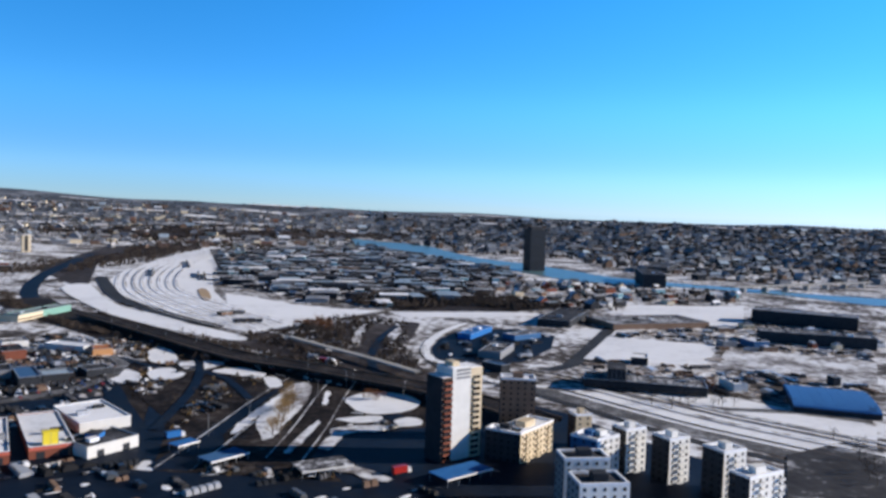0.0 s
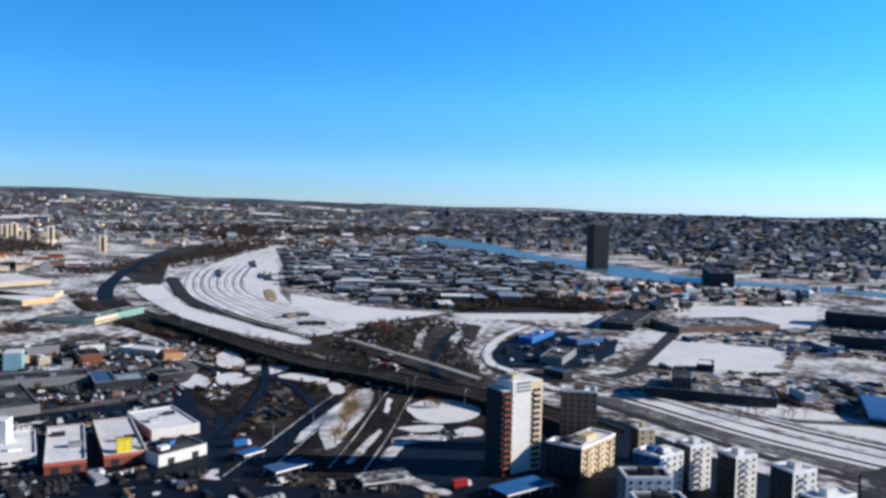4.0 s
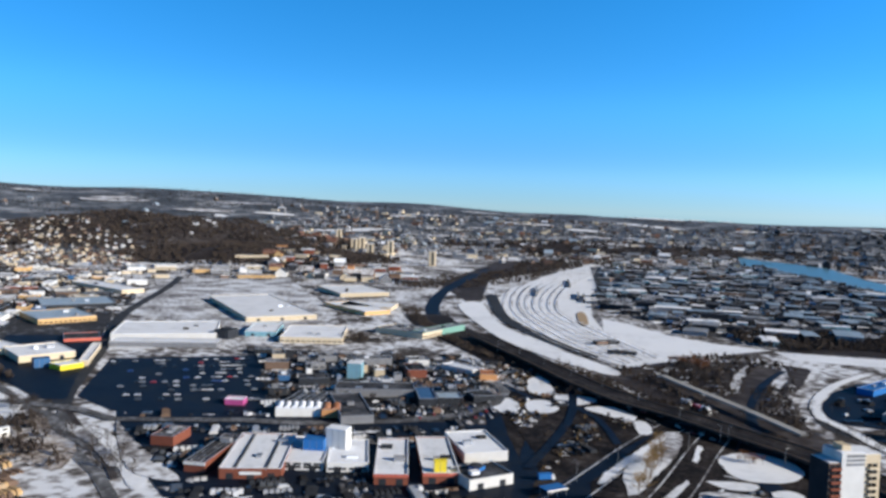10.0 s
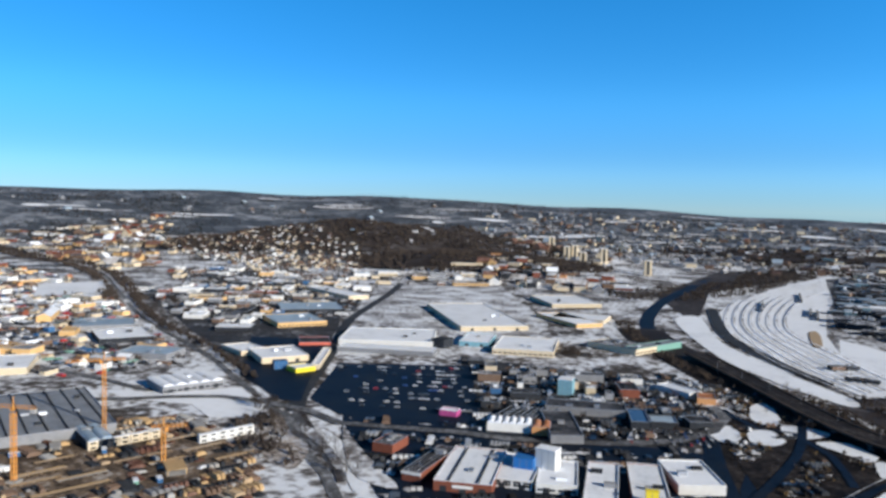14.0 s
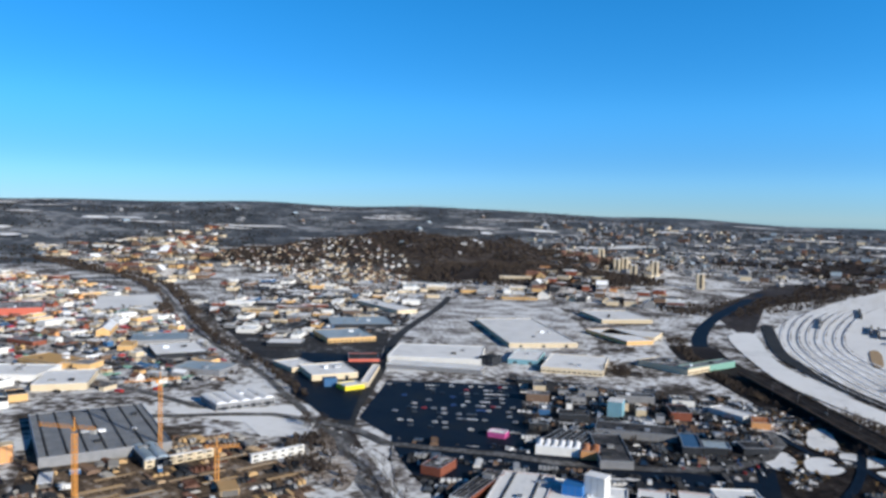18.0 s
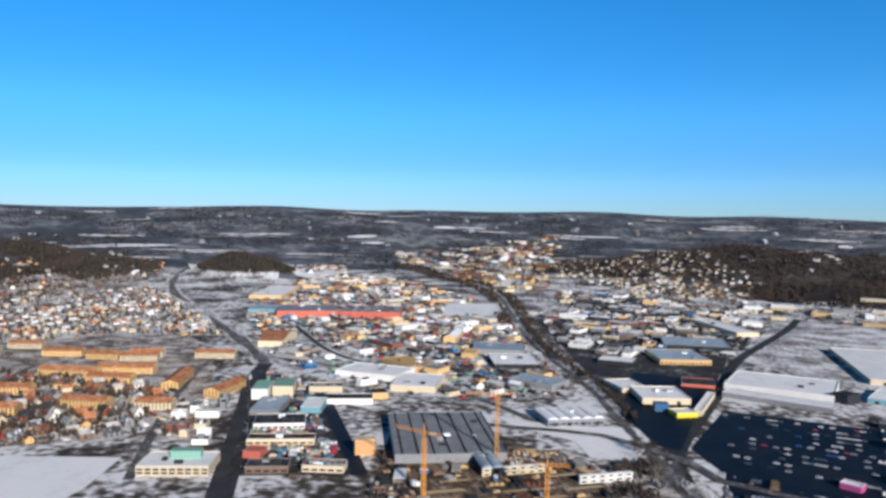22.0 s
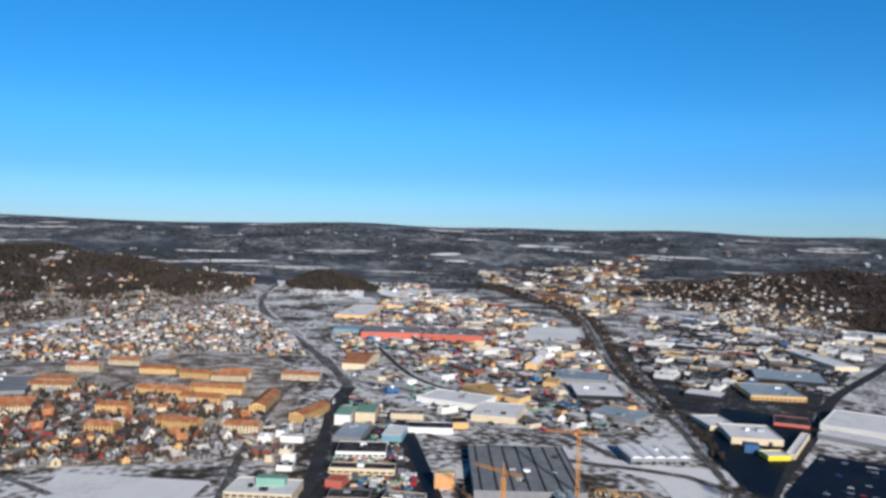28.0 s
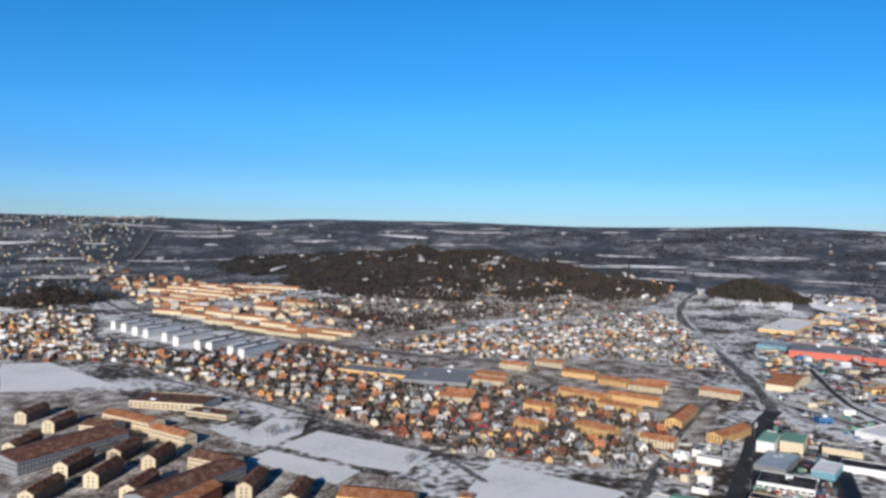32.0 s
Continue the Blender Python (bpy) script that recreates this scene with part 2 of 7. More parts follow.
for nm, c in (("white", (0.7, 0.7, 0.7)), ("silver", (0.36, 0.37, 0.39)), ("black", (0.015, 0.015, 0.017)), ("red", (0.38, 0.025, 0.02)), ("blue", (0.03, 0.08, 0.28)), ("grey", (0.10, 0.105, 0.11))):
    material("car_" + nm, [tuple(v * 0.85 for v in c), c], 0.8, rough=0.3, spread=0.05, spec=0.5)


# ---- mesh helpers ----
class Geo:
    """Vertices and faces of one mesh, gathered piece by piece."""

    def __init__(self):
        self.v, self.f = [], []

    def add(self, v, f):
        n = len(self.v)
        self.v += v
        self.f += [tuple(i + n for i in q) for q in f]
        return self

    def box(self, x0, x1, y0, y1, z0, z1, rot=0.0, cx=0.0, cy=0.0):
        v = [(x, y, z) for z in (z0, z1) for x, y in ((x0, y0), (x1, y0), (x1, y1), (x0, y1))]
        if rot or cx or cy:
            c, s = math.cos(rot), math.sin(rot)
            v = [(cx + x * c - y * s, cy + x * s + y * c, z) for x, y, z in v]
        return self.add(v, [(3, 2, 1, 0), (4, 5, 6, 7), (0, 1, 5, 4), (1, 2, 6, 5), (2, 3, 7, 6), (3, 0, 4, 7)])

    def tube(self, p, q, r0, r1, n=6):
        p, q = Vector(p), Vector(q)
        d = (q - p).normalized()
        a = d.cross(Vector((0.31, 0.77, 0.55))).normalized()
        b = d.cross(a)
        v = []
        for c, r in ((p, r0), (q, r1)):
            v += [tuple(c + (a * math.cos(6.2832 * i / n) + b * math.sin(6.2832 * i / n)) * r) for i in range(n)]
        f = [(i, (i + 1) % n, n + (i + 1) % n, n + i) for i in range(n)]
        return self.add(v, f + [tuple(range(n))[::-1], tuple(range(n, 2 * n))])

    def mesh(self, name, mat, smooth=False):
        me = bpy.data.meshes.new(name)
        me.from_pydata(self.v, [], self.f)
        me.materials.append(MATS[mat] if isinstance(mat, str) else mat)
        if smooth:
            me.shade_smooth()
        return me


def part(name, geo, mat, parent, label="", at=None, kind=""):
    """One mesh object under a thing or under a part."""
    ob = new(name, geo if isinstance(geo, bpy.types.Mesh) else geo.mesh(name, mat))
    ob.parent = parent
    if at is not None:
        ob.matrix_basis = at
    return tagged(ob, label=label, kind=kind)


def thing(name, x, y, rot, label, category, group="", z=None):
    ob = new(name)
    ob.empty_display_size = 0.5
    ob.matrix_basis = pose(x, y, height(x, y) if z is None else z, 0, 0, rot)
    return tagged(ob, label, category, group)


# ---- the lie of the land ----
HILLS = [(-1677, 1489, 94, 503, 246, 42), (-1169, 1375, 35, 249, 135, 40), (-2180, -560, 96, 430, 430, 103), (-2100, 195, 58, 100, 72, 95), (-2475, -1097, 60, 454, 302, 60), (-701, 2590, 30, 498, 199, 20), (-1379, -1310, 31, 120, 87, 20)]


def smooth(x):
    x = min(1.0, max(0.0, x))
    return x * x * (3 - 2 * x)


def height(x, y):
    r = math.hypot(x, y)
    turn = math.degrees(math.atan2(-x, y))
    top = 85 + 94 * smooth((turn - 2) / 48) + 22 * smooth((turn - 43) / 30) - 10 * smooth((turn - 75) / 30) if turn > -90 else 130
    far = smooth((r - 2500) / 2350)
    h = top * far
    if far > 0:
        h += far * 26 * noise.noise(Vector((x / 700, y / 700, 0.3))) + far * (1 - far) * 40 * noise.noise(Vector((x / 300, y / 300, 4.3)))
    for hx, hy, hh, a, b, rot in HILLS:
        dx, dy = x - hx, y - hy
        if dx * dx + dy * dy < 9 * a * a:
            c, s = math.cos(radians(rot)), math.sin(radians(rot))
            u, w = (dx * c + dy * s) / a, (-dx * s + dy * c) / b
            e = u * u + w * w
            if e < 6:
                h += hh * math.exp(-e) * (1 + 0.35 * noise.noise(Vector((x / 120, y / 120, 7)))) * smooth((6 - e) / 2)
    return h


def ground():
    n_turn = 480
    rings = [0.0] + [25 * (4960 / 25) ** (i / 210) for i in range(211)]
    v, f = [(0, 0, 0)], []
    for r in rings[1:]:
        for i in range(n_turn):
            a = 2 * math.pi * i / n_turn
            x, y = r * math.cos(a), r * math.sin(a)
            v.append((x, y, height(x, y)))
    for i in range(n_turn):
        f.append((0, 1 + i, 1 + (i + 1) % n_turn))
    for k in range(len(rings) - 2):
        o, p = 1 + k * n_turn, 1 + (k + 1) * n_turn
        for i in range(n_turn):
            j = (i + 1) % n_turn
            f.append((o + i, p + i, p + j, o + j))
    me = bpy.data.meshes.new("ground")
    me.from_pydata(v, [], f)
    me.materials.append(MATS["ground_snow"])
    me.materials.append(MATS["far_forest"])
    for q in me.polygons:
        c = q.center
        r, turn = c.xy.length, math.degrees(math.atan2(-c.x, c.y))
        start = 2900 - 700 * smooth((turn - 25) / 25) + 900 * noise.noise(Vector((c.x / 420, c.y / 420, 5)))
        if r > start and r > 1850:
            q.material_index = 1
    me.shade_smooth()
    return tagged(new("ground", me), "patchy snow over earth and far wooded hills", "ground", kind="structure")


ground()


TAKEN = set()
LAYER = [0.0]


def take(x, y, long, wide, rot=0.0, pad=2.0):
    """Marks the ground under a rectangle as built over."""
    c, s = math.cos(radians(rot)), math.sin(radians(rot))
    nu, nw = int((long + 2 * pad) / 5) + 1, int((wide + 2 * pad) / 5) + 1
    for i in range(nu + 1):
        for k in range(nw + 1):
            u, w = (i / nu - 0.5) * (long + 2 * pad), (k / nw - 0.5) * (wide + 2 * pad)
            TAKEN.add((round((x + u * c - w * s) / 5), round((y + u * s + w * c) / 5)))


def free(x, y, long, wide, rot=0.0):
    c, s = math.cos(radians(rot)), math.sin(radians(rot))
    nu, nw = int(long / 5) + 1, int(wide / 5) + 1
    for i in range(nu + 1):
        for k in range(nw + 1):
            u, w = (i / nu - 0.5) * long, (k / nw - 0.5) * wide
            if (round((x + u * c - w * s) / 5), round((y + u * s + w * c) / 5)) in TAKEN:
                return False
    return True


def spline(pts, step):
    """Points along a Catmull-Rom curve through pts."""
    out = []
    p = [pts[0]] + list(pts) + [pts[-1]]
    for i in range(1, len(p) - 2):
        a, b, c, d = (Vector(q[:2]) for q in p[i - 1:i + 3])
        n = max(1, int((c - b).length / step))
        for k in range(n):
            t = k / n
            out.append(0.5 * ((2 * b) + (c - a) * t + (2 * a - 5 * b + 4 * c - d) * t * t + (3 * b - a - 3 * c + d) * t ** 3))
    out.append(Vector(pts[-1][:2]))
    return out


def strip(name, pts, width, mat, z=0.12, label="", category="road", step=25, offset=0.0, thick=0.0, ob_kind="structure"):
    """A road, path or track bed along a curve."""
    line = spline(pts, step)
    LAYER[0] += 0.004
    z += LAYER[0]
    g = Geo()
    for p in spline(pts, 6) if category != "embankment" else ():
        take(p.x, p.y, width, width, 0, 1)
    for i, p in enumerate(line):
        d = (line[min(i + 1, len(line) - 1)] - line[max(i - 1, 0)]).normalized()
        s = Vector((-d.y, d.x))
        for w in (offset - width / 2, offset + width / 2):
            q = p + s * w
            lift = z + 0.0012 * max(0, q.length - 1200)
            g.v.append((q.x, q.y, height(q.x, q.y) + lift))
            if thick:
                g.v.append((q.x, q.y, height(q.x, q.y) + lift - thick))
    k = 4 if thick else 2
    for i in range(len(line) - 1):
        a, b = k * i, k * (i + 1)
        if thick:
            g.f += [(a, a + 2, b + 2, b), (a + 1, b + 1, b + 3, a + 3), (a, b, b + 1, a + 1), (a + 2, a + 3, b + 3, b + 2)]
        else:
            g.f.append((a, a + 1, b + 1, b))
    return tagged(new(name, g.mesh(name, mat)), label, category, kind=ob_kind)


def inside(x, y, poly):
    c = False
    for i in range(len(poly)):
        (x0, y0), (x1, y1) = poly[i - 1], poly[i]
        if (y0 > y) != (y1 > y) and x < (x1 - x0) * (y - y0) / (y1 - y0) + x0:
            c = not c
    return c


def plot(name, pts, mat, z=0.06, label="", category="ground", grid=60, smooth_edge=False):
    """A level area with a given outline, cut into a grid so that it follows the land."""
    LAYER[0] += 0.004
    z += LAYER[0]
    if smooth_edge:
        loop = spline([pts[-1]] + pts + pts[:2], 4)
        first = next(i for i, q in enumerate(loop) if i > 0 and (q - Vector(pts[0])).length < 0.01)
        last = next(i for i, q in enumerate(loop) if i > first and (q - Vector(pts[0])).length < 0.01)
        pts = [(q.x + 1.3 * noise.noise(Vector((q.x / 7, q.y / 7, 3))), q.y + 1.3 * noise.noise(Vector((q.x / 7, q.y / 7, 8)))) for q in loop[first:last]]
    if category not in ("ground", "gardens", "yard", "scrub"):
        for i in range(int(min(p[0] for p in pts) / 5), int(max(p[0] for p in pts) / 5) + 1):
            for k in range(int(min(p[1] for p in pts) / 5), int(max(p[1] for p in pts) / 5) + 1):
                if inside(i * 5, k * 5, pts):
                    TAKEN.add((i, k))
    bm = bmesh.new()
    face = bm.faces.new([bm.verts.new((x, y, 0)) for x, y in pts])
    xs, ys = [p[0] for p in pts], [p[1] for p in pts]
    for axis, lo, hi in ((0, min(xs), max(xs)), (1, min(ys), max(ys))):
        n = max(1, int((hi - lo) / grid))
        for i in range(1, n):
            co, no = [0, 0, 0], [0, 0, 0]
            co[axis], no[axis] = lo + (hi - lo) * i / n, 1
            bmesh.ops.bisect_plane(bm, geom=bm.verts[:] + bm.edges[:] + bm.faces[:], plane_co=co, plane_no=no)
    for vert in bm.verts:
        vert.co.z = height(vert.co.x, vert.co.y) + z + 0.0012 * max(0, vert.co.xy.length - 1200)
    bmesh.ops.recalc_face_normals(bm, faces=bm.faces)
    if bm.faces and sum(q.normal.z for q in bm.faces) < 0:
        bmesh.ops.reverse_faces(bm, faces=bm.faces)
    me = bpy.data.meshes.new(name)
    bm.to_mesh(me)
    me.materials.append(MATS[mat])
    return tagged(new(name, me), label, category, kind="structure")

# ---- roads, plots and zones ----
# roads, tracks and open ground
plot('rail_yard', [(-590, 2000), (-564, 1577), (-515, 1253), (-459, 1047), (-375, 909), (-293, 810), (-228, 750), (-177, 711), (-146, 718), (-134, 766), (-163, 795), (-201, 815), (-249, 906), (-300, 1029), (-365, 1241), (-485, 1730)], 'clean_snow', label='white snow over a fan of railway sidings', category='rail yard', z=0.05)
plot('snow_bank', [(-279, 1007), (-230, 972), (-176, 920), (-119, 893), (-62, 888), (-108, 816), (-149, 784), (-201, 815), (-249, 906)], 'clean_snow', label='open snow beside the sidings', category='snow field', z=0.05)
plot('wasteland', [(-610, 1382), (-605, 1850), (-721, 2153), (-804, 1870), (-688, 1382), (-663, 1267), (-464, 1003), (-484, 1072)], 'wood_floor', label='brown scrub between road and railway', category='scrub', z=0.07)
strip('highway', [(-720, 1620), (-676, 1446), (-588, 1151), (-501, 947), (-425, 836), (-346, 760)], 20, 'wet_asphalt', label='dark wet dual carriageway', z=0.14)
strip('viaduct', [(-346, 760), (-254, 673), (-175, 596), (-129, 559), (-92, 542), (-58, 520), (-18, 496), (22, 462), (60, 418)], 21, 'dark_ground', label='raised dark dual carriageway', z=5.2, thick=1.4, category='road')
strip('parapet', [(-346, 760), (-254, 673), (-175, 596), (-129, 559), (-92, 542), (-58, 520), (-18, 496), (22, 462), (60, 418)], 0.5, 'wall_brown', label='brown-grey parapet of the viaduct', z=6.2, thick=1.0, category='trim', offset=-10.7)
strip('parapet', [(-346, 760), (-254, 673), (-175, 596), (-129, 559), (-92, 542), (-58, 520), (-18, 496), (22, 462), (60, 418)], 0.5, 'wall_brown', label='brown-grey parapet of the viaduct', z=6.2, thick=1.0, category='trim', offset=10.7)
strip('parapet', [(-346, 760), (-254, 673), (-175, 596), (-129, 559), (-92, 542), (-58, 520), (-18, 496), (22, 462), (60, 418)], 0.8, 'asphalt', label='grey middle strip of the viaduct', z=5.24, thick=0.0, category='trim', offset=0)
strip('road', [(-115, 337), (-109, 391), (-102, 462), (-93, 525)], 14, 'wet_asphalt', label='wide dark road with snowy edges', z=0.24)
strip('road', [(-70, 356), (-67, 411), (-66, 478), (-64, 522)], 15, 'wet_asphalt', label='wide dark road towards the underpass', z=0.24)
strip('road', [(-118, 337), (-134, 373), (-153, 417), (-166, 471), (-165, 508)], 9, 'wet_asphalt', label='dark road beside the shops', z=0.24)
for line, half in (([(-115, 337), (-109, 391), (-102, 462), (-93, 525)], 8.2), ([(-70, 356), (-67, 411), (-66, 478), (-64, 522)], 8.6)):
    for offset in (-half, half):
        strip('kerb_snow', line, 0.8, 'trampled_snow', label='ploughed ridge of dirty snow along a kerb', z=0.5, category='snow bank', offset=offset, step=12)
strip('embankment', [(-480, 890), (-425, 820), (-346, 745), (-254, 660), (-175, 588), (-129, 552), (-80, 530), (-30, 505)], 58, 'verge', label='brown scrub bank along the highway', z=0.1, category='embankment')
strip('slip_road', [(-304, 751), (-232, 716), (-157, 641), (-107, 593)], 9, 'slush_road', label='slushy grey slip road', z=0.2)
strip('railway', [(34, 538), (71, 509), (105, 466), (142, 423), (176, 393), (207, 367)], 16, 'slush_road', label='grey ballast railway line in snow', z=0.16, category='railway')
strip('railway', [(40, 526), (69, 494), (101, 450), (136, 407), (169, 378), (196, 356)], 7, 'asphalt', label='dark double track in snow', z=0.22, category='railway')
strip('road', [(-6, 600), (27, 558), (88, 586), (113, 631), (167, 781), (197, 862)], 13, 'asphalt', label='grey road curving past snowy plots', z=0.15)
strip('road', [(89, 569), (96, 531), (130, 500), (174, 479), (219, 477), (258, 459)], 9, 'slush_road', label='slushy road past a long hall', z=0.15)
strip('road', [(-56, 390), (-81, 391), (-114, 410), (-107, 487), (-89, 534)], 10, 'wet_asphalt', label='dark junction road', z=0.15)
strip('road', [(-123, 339), (-111, 400), (-110, 451), (-89, 534), (-61, 566)], 9, 'wet_asphalt', label='dark wide road under the highway', z=0.17)
strip('road', [(-78, 343), (-62, 391), (-56, 454), (-53, 512), (-64, 585), (-58, 698), (-60, 775)], 9, 'wet_asphalt', label='dark wide road through the interchange', z=0.18)
strip('road', [(-15, 421), (-51, 477), (-85, 518), (-110, 493), (-124, 389), (-123, 355)], 11, 'wet_asphalt', label='curved grey ramp', z=0.19)
strip('footbridge', [(-129, 664), (-116, 649), (-79, 609), (-45, 572), (-14, 535)], 6, 'concrete', label='pale concrete bridge deck', z=5.5, thick=1.2, category='bridge')
plot('junction', [(-228, 539), (-191, 609), (-95, 530), (-95, 457), (-119, 373), (-143, 339), (-170, 428)], 'dark_ground', label='dark interchange ground', category='ground', z=0.08)
plot('junction', [(-124, 324), (-116, 421), (-91, 552), (-9, 509), (-1, 348), (-23, 325)], 'dark_ground', label='dark interchange ground', category='ground', z=0.07)
# near-black sheet: asphalt with the tower's cast shadow painted in
plot('courtyard', [(-64, 365), (-46, 398), (-1, 419), (37, 343), (36, 328), (-37, 326)], 'wet_asphalt', label='asphalt courtyard darkened as tower shadow', category='courtyard', z=0.11)
plot('snow_field', [(162, 752), (260, 722), (210, 614), (117, 632)], 'clean_snow', label='smooth white snow field', category='snow field', z=0.12)
plot('snow_field', [(260, 705), (373, 663), (313, 553), (281, 597), (216, 609)], 'trampled_snow', label='grey-white snow field with a fence line', category='snow field', z=0.12)
plot('snow_field', [(240, 1019), (407, 1050), (335, 862), (184, 800)], 'clean_snow', label='white snow beside low sheds', category='snow field', z=0.12)
plot('snow_field', [(70, 512), (191, 515), (255, 449), (213, 373), (130, 435)], 'clean_snow', label='snow-covered railway land', category='snow field', z=0.06)
plot('scrub', [(-70, 1060), (-30, 1120), (70, 1044), (116, 1014), (100, 925), (29, 905), (-55, 900)], 'verge', label='brown scrub between works and snow', category='scrub', z=0.1, smooth_edge=True)
plot('snow_field', [(-60, 880), (100, 912), (120, 890), (40, 850), (-40, 840)], 'clean_snow', label='narrow white snow field', category='snow field', z=0.1)
plot('depot_yard', [(-12, 620), (-1, 705), (18, 754), (72, 781), (110, 745), (96, 671), (66, 609), (32, 599), (1, 597)], 'wet_asphalt', label='dark wet depot yard', category='yard', z=0.1)
plot('car_park', [(-471, 365), (-560, 467), (-469, 553), (-336, 408), (-382, 371), (-420, 352)], 'wet_asphalt', label='dark wet asphalt car park', category='car park', z=0.1)
plot('yard', [(-506, 579), (-307, 636), (-228, 539), (-204, 459), (-329, 385)], 'yard_ground', label='dark slushy retail yard', category='yard', z=0.09)
plot('snow_field', [(-1058, 990), (-893, 1131), (-574, 826), (-497, 672), (-777, 655)], 'trampled_snow', label='snowy open plot round a warehouse', category='snow field', z=0.05)
strip('street', [(-448, 334), (-490, 372), (-560, 446), (-645, 535), (-765, 655), (-948, 896), (-1060, 1030)], 13, 'asphalt', label='straight dark street', z=0.16)
strip('street', [(-620, 190), (-560, 262), (-520, 318), (-440, 342), (-403, 338), (-369, 359), (-337, 380), (-301, 395), (-271, 416), (-244, 440), (-222, 474), (-216, 512), (-224, 551), (-244, 577)], 9, 'slush_road', label='slushy street curving round the shops', z=0.6)
strip('street', [(-127, 350), (-146, 384), (-182, 443), (-215, 505)], 11, 'wet_asphalt', label='grey street to the interchange', z=0.17)
strip('street', [(-313, 271), (-359, 292), (-400, 306), (-458, 344)], 8, 'slush_road', label='slushy lane among bare trees', z=0.17)
strip('railway', [(-270, 232), (-300, 251), (-332, 269), (-380, 289), (-444, 325), (-476, 327), (-523, 347), (-583, 366), (-640, 386), (-744, 413), (-858, 438), (-998, 479), (-1252, 570), (-1536, 668), (-1792, 711), (-2089, 710), (-2514, 737), (-2845, 736)], 7, 'slush_road', label='single railway line under bare trees', z=0.14, category='railway')
strip('highway', [(-440, 20), (-528, 35), (-673, 59), (-804, 79), (-885, 102)], 17, 'asphalt', label='dark main road running into the distance', z=0.15)
strip('street', [(-918, 101), (-959, 51), (-991, -58), (-1050, -195), (-1069, -400), (-1132, -586), (-1292, -962), (-1445, -1230), (-1810, -1555), (-2884, -2212), (-4164, -3068)], 11, 'slush_road', label='grey road through the town', z=0.15)
strip('street', [(-516, -28), (-682, -7), (-856, 25), (-941, 50)], 7, 'slush_road', label='slushy side street', z=0.16)
strip('street', [(-607, -194), (-696, -179), (-845, -161), (-931, -140)], 6, 'slush_road', label='slushy residential street', z=0.15)
strip('street', [(-924, 102), (-897, 138), (-824, 190), (-763, 242), (-659, 272), (-573, 287)], 8, 'slush_road', label='slushy industrial street', z=0.15)
strip('street', [(-1175, 179), (-937, 187), (-827, 230)], 7, 'asphalt', label='grey industrial street', z=0.15)
strip('street', [(-484, 115), (-547, 121), (-663, 130), (-738, 136)], 11, 'wet_asphalt', label='dark street beside the mall', z=0.16)
strip('street', [(-553, -137), (-614, -194), (-623, -216), (-673, -315), (-736, -457), (-825, -702)], 6, 'slush_road', label='slushy lane past gardens', z=0.15)
strip('highway', [(-880, 101), (-1036, 91), (-1252, 64), (-1479, 32), (-1722, 6), (-1958, 17), (-2255, 57), (-2595, 79), (-3000, 70)], 12, 'slush_road', label='distant grey main road', z=0.5)
for offset in (-12, 12):
    strip('verge', [(-885, 102), (-1036, 91), (-1252, 64), (-1479, 32), (-1722, 6), (-1958, 17), (-2255, 57)], 6, 'trampled_snow', label='snowy verge of a main road', z=0.3, category='verge', offset=offset)
strip('railway', [(-1642, -1371), (-1372, -1063), (-1222, -851), (-1173, -694), (-1129, -556), (-1076, -401), (-1057, -322)], 7, 'slush_road', label='snowy tram line', z=0.2, category='railway')
plot('estate_ground', [(-662, -712), (-714, -610), (-645, -470), (-560, -330), (-535, -185), (-484, -155), (-391, -431)], 'garden_ground', label='snowy estate lawns between apartment blocks', category='ground', z=0.04)
plot('snow_field', [(-586, -375), (-669, -382), (-671, -344), (-626, -328), (-578, -340)], 'clean_snow', label='white snowy open square', category='snow field', z=0.1)
plot('snow_field', [(-584, -328), (-642, -318), (-611, -198), (-553, -201), (-556, -240)], 'clean_snow', label='white snow-covered sports pitch', category='snow field', z=0.1)
plot('snow_field', [(-546, -236), (-572, -330), (-540, -335), (-510, -240)], 'clean_snow', label='snow-covered lawn beside a sports pitch', category='snow field', z=0.1)
plot('snow_field', [(-492, -147), (-602, -143), (-566, -34), (-506, -53), (-479, -70), (-474, -116)], 'clean_snow', label='smooth blue-white snow field', category='snow field', z=0.1)
plot('snow_field', [(-792, -846), (-825, -798), (-737, -618), (-682, -686), (-669, -719)], 'clean_snow', label='white snow-covered field', category='snow field', z=0.1)
plot('snow_field', [(-1772, -1263), (-1880, -1217), (-1705, -1073), (-1566, -1089)], 'clean_snow', label='distant white snow field', category='snow field', z=0.4)
plot('snow_field', [(-601, 262), (-559, 296), (-537, 345), (-482, 333), (-453, 304), (-474, 281), (-513, 290), (-562, 262)], 'clean_snow', label='open snow beside the railway', category='snow field', z=0.08)
plot('snow_field', [(-1403, 502), (-1388, 605), (-1218, 540), (-1234, 435)], 'clean_snow', label='white snowy plot', category='snow field', z=0.1)
plot('forecourt', [(-576, 370), (-734, 486), (-667, 537), (-469, 355), (-481, 346)], 'wet_asphalt', label='dark wet forecourt', category='yard', z=0.1)
plot('gardens', [(-858, -729), (-1197, -597), (-1654, -20), (-875, 46), (-593, 13), (-616, -43), (-614, -194), (-683, -319), (-759, -478)], 'garden_ground', label='snow-flecked residential gardens', category='gardens', z=0.04)
plot('industrial_ground', [(-898, 98), (-1324, 119), (-1701, 278), (-1512, 671), (-660, 372), (-639, 264), (-697, 182)], 'trampled_snow', label='slushy industrial ground', category='ground', z=0.04)
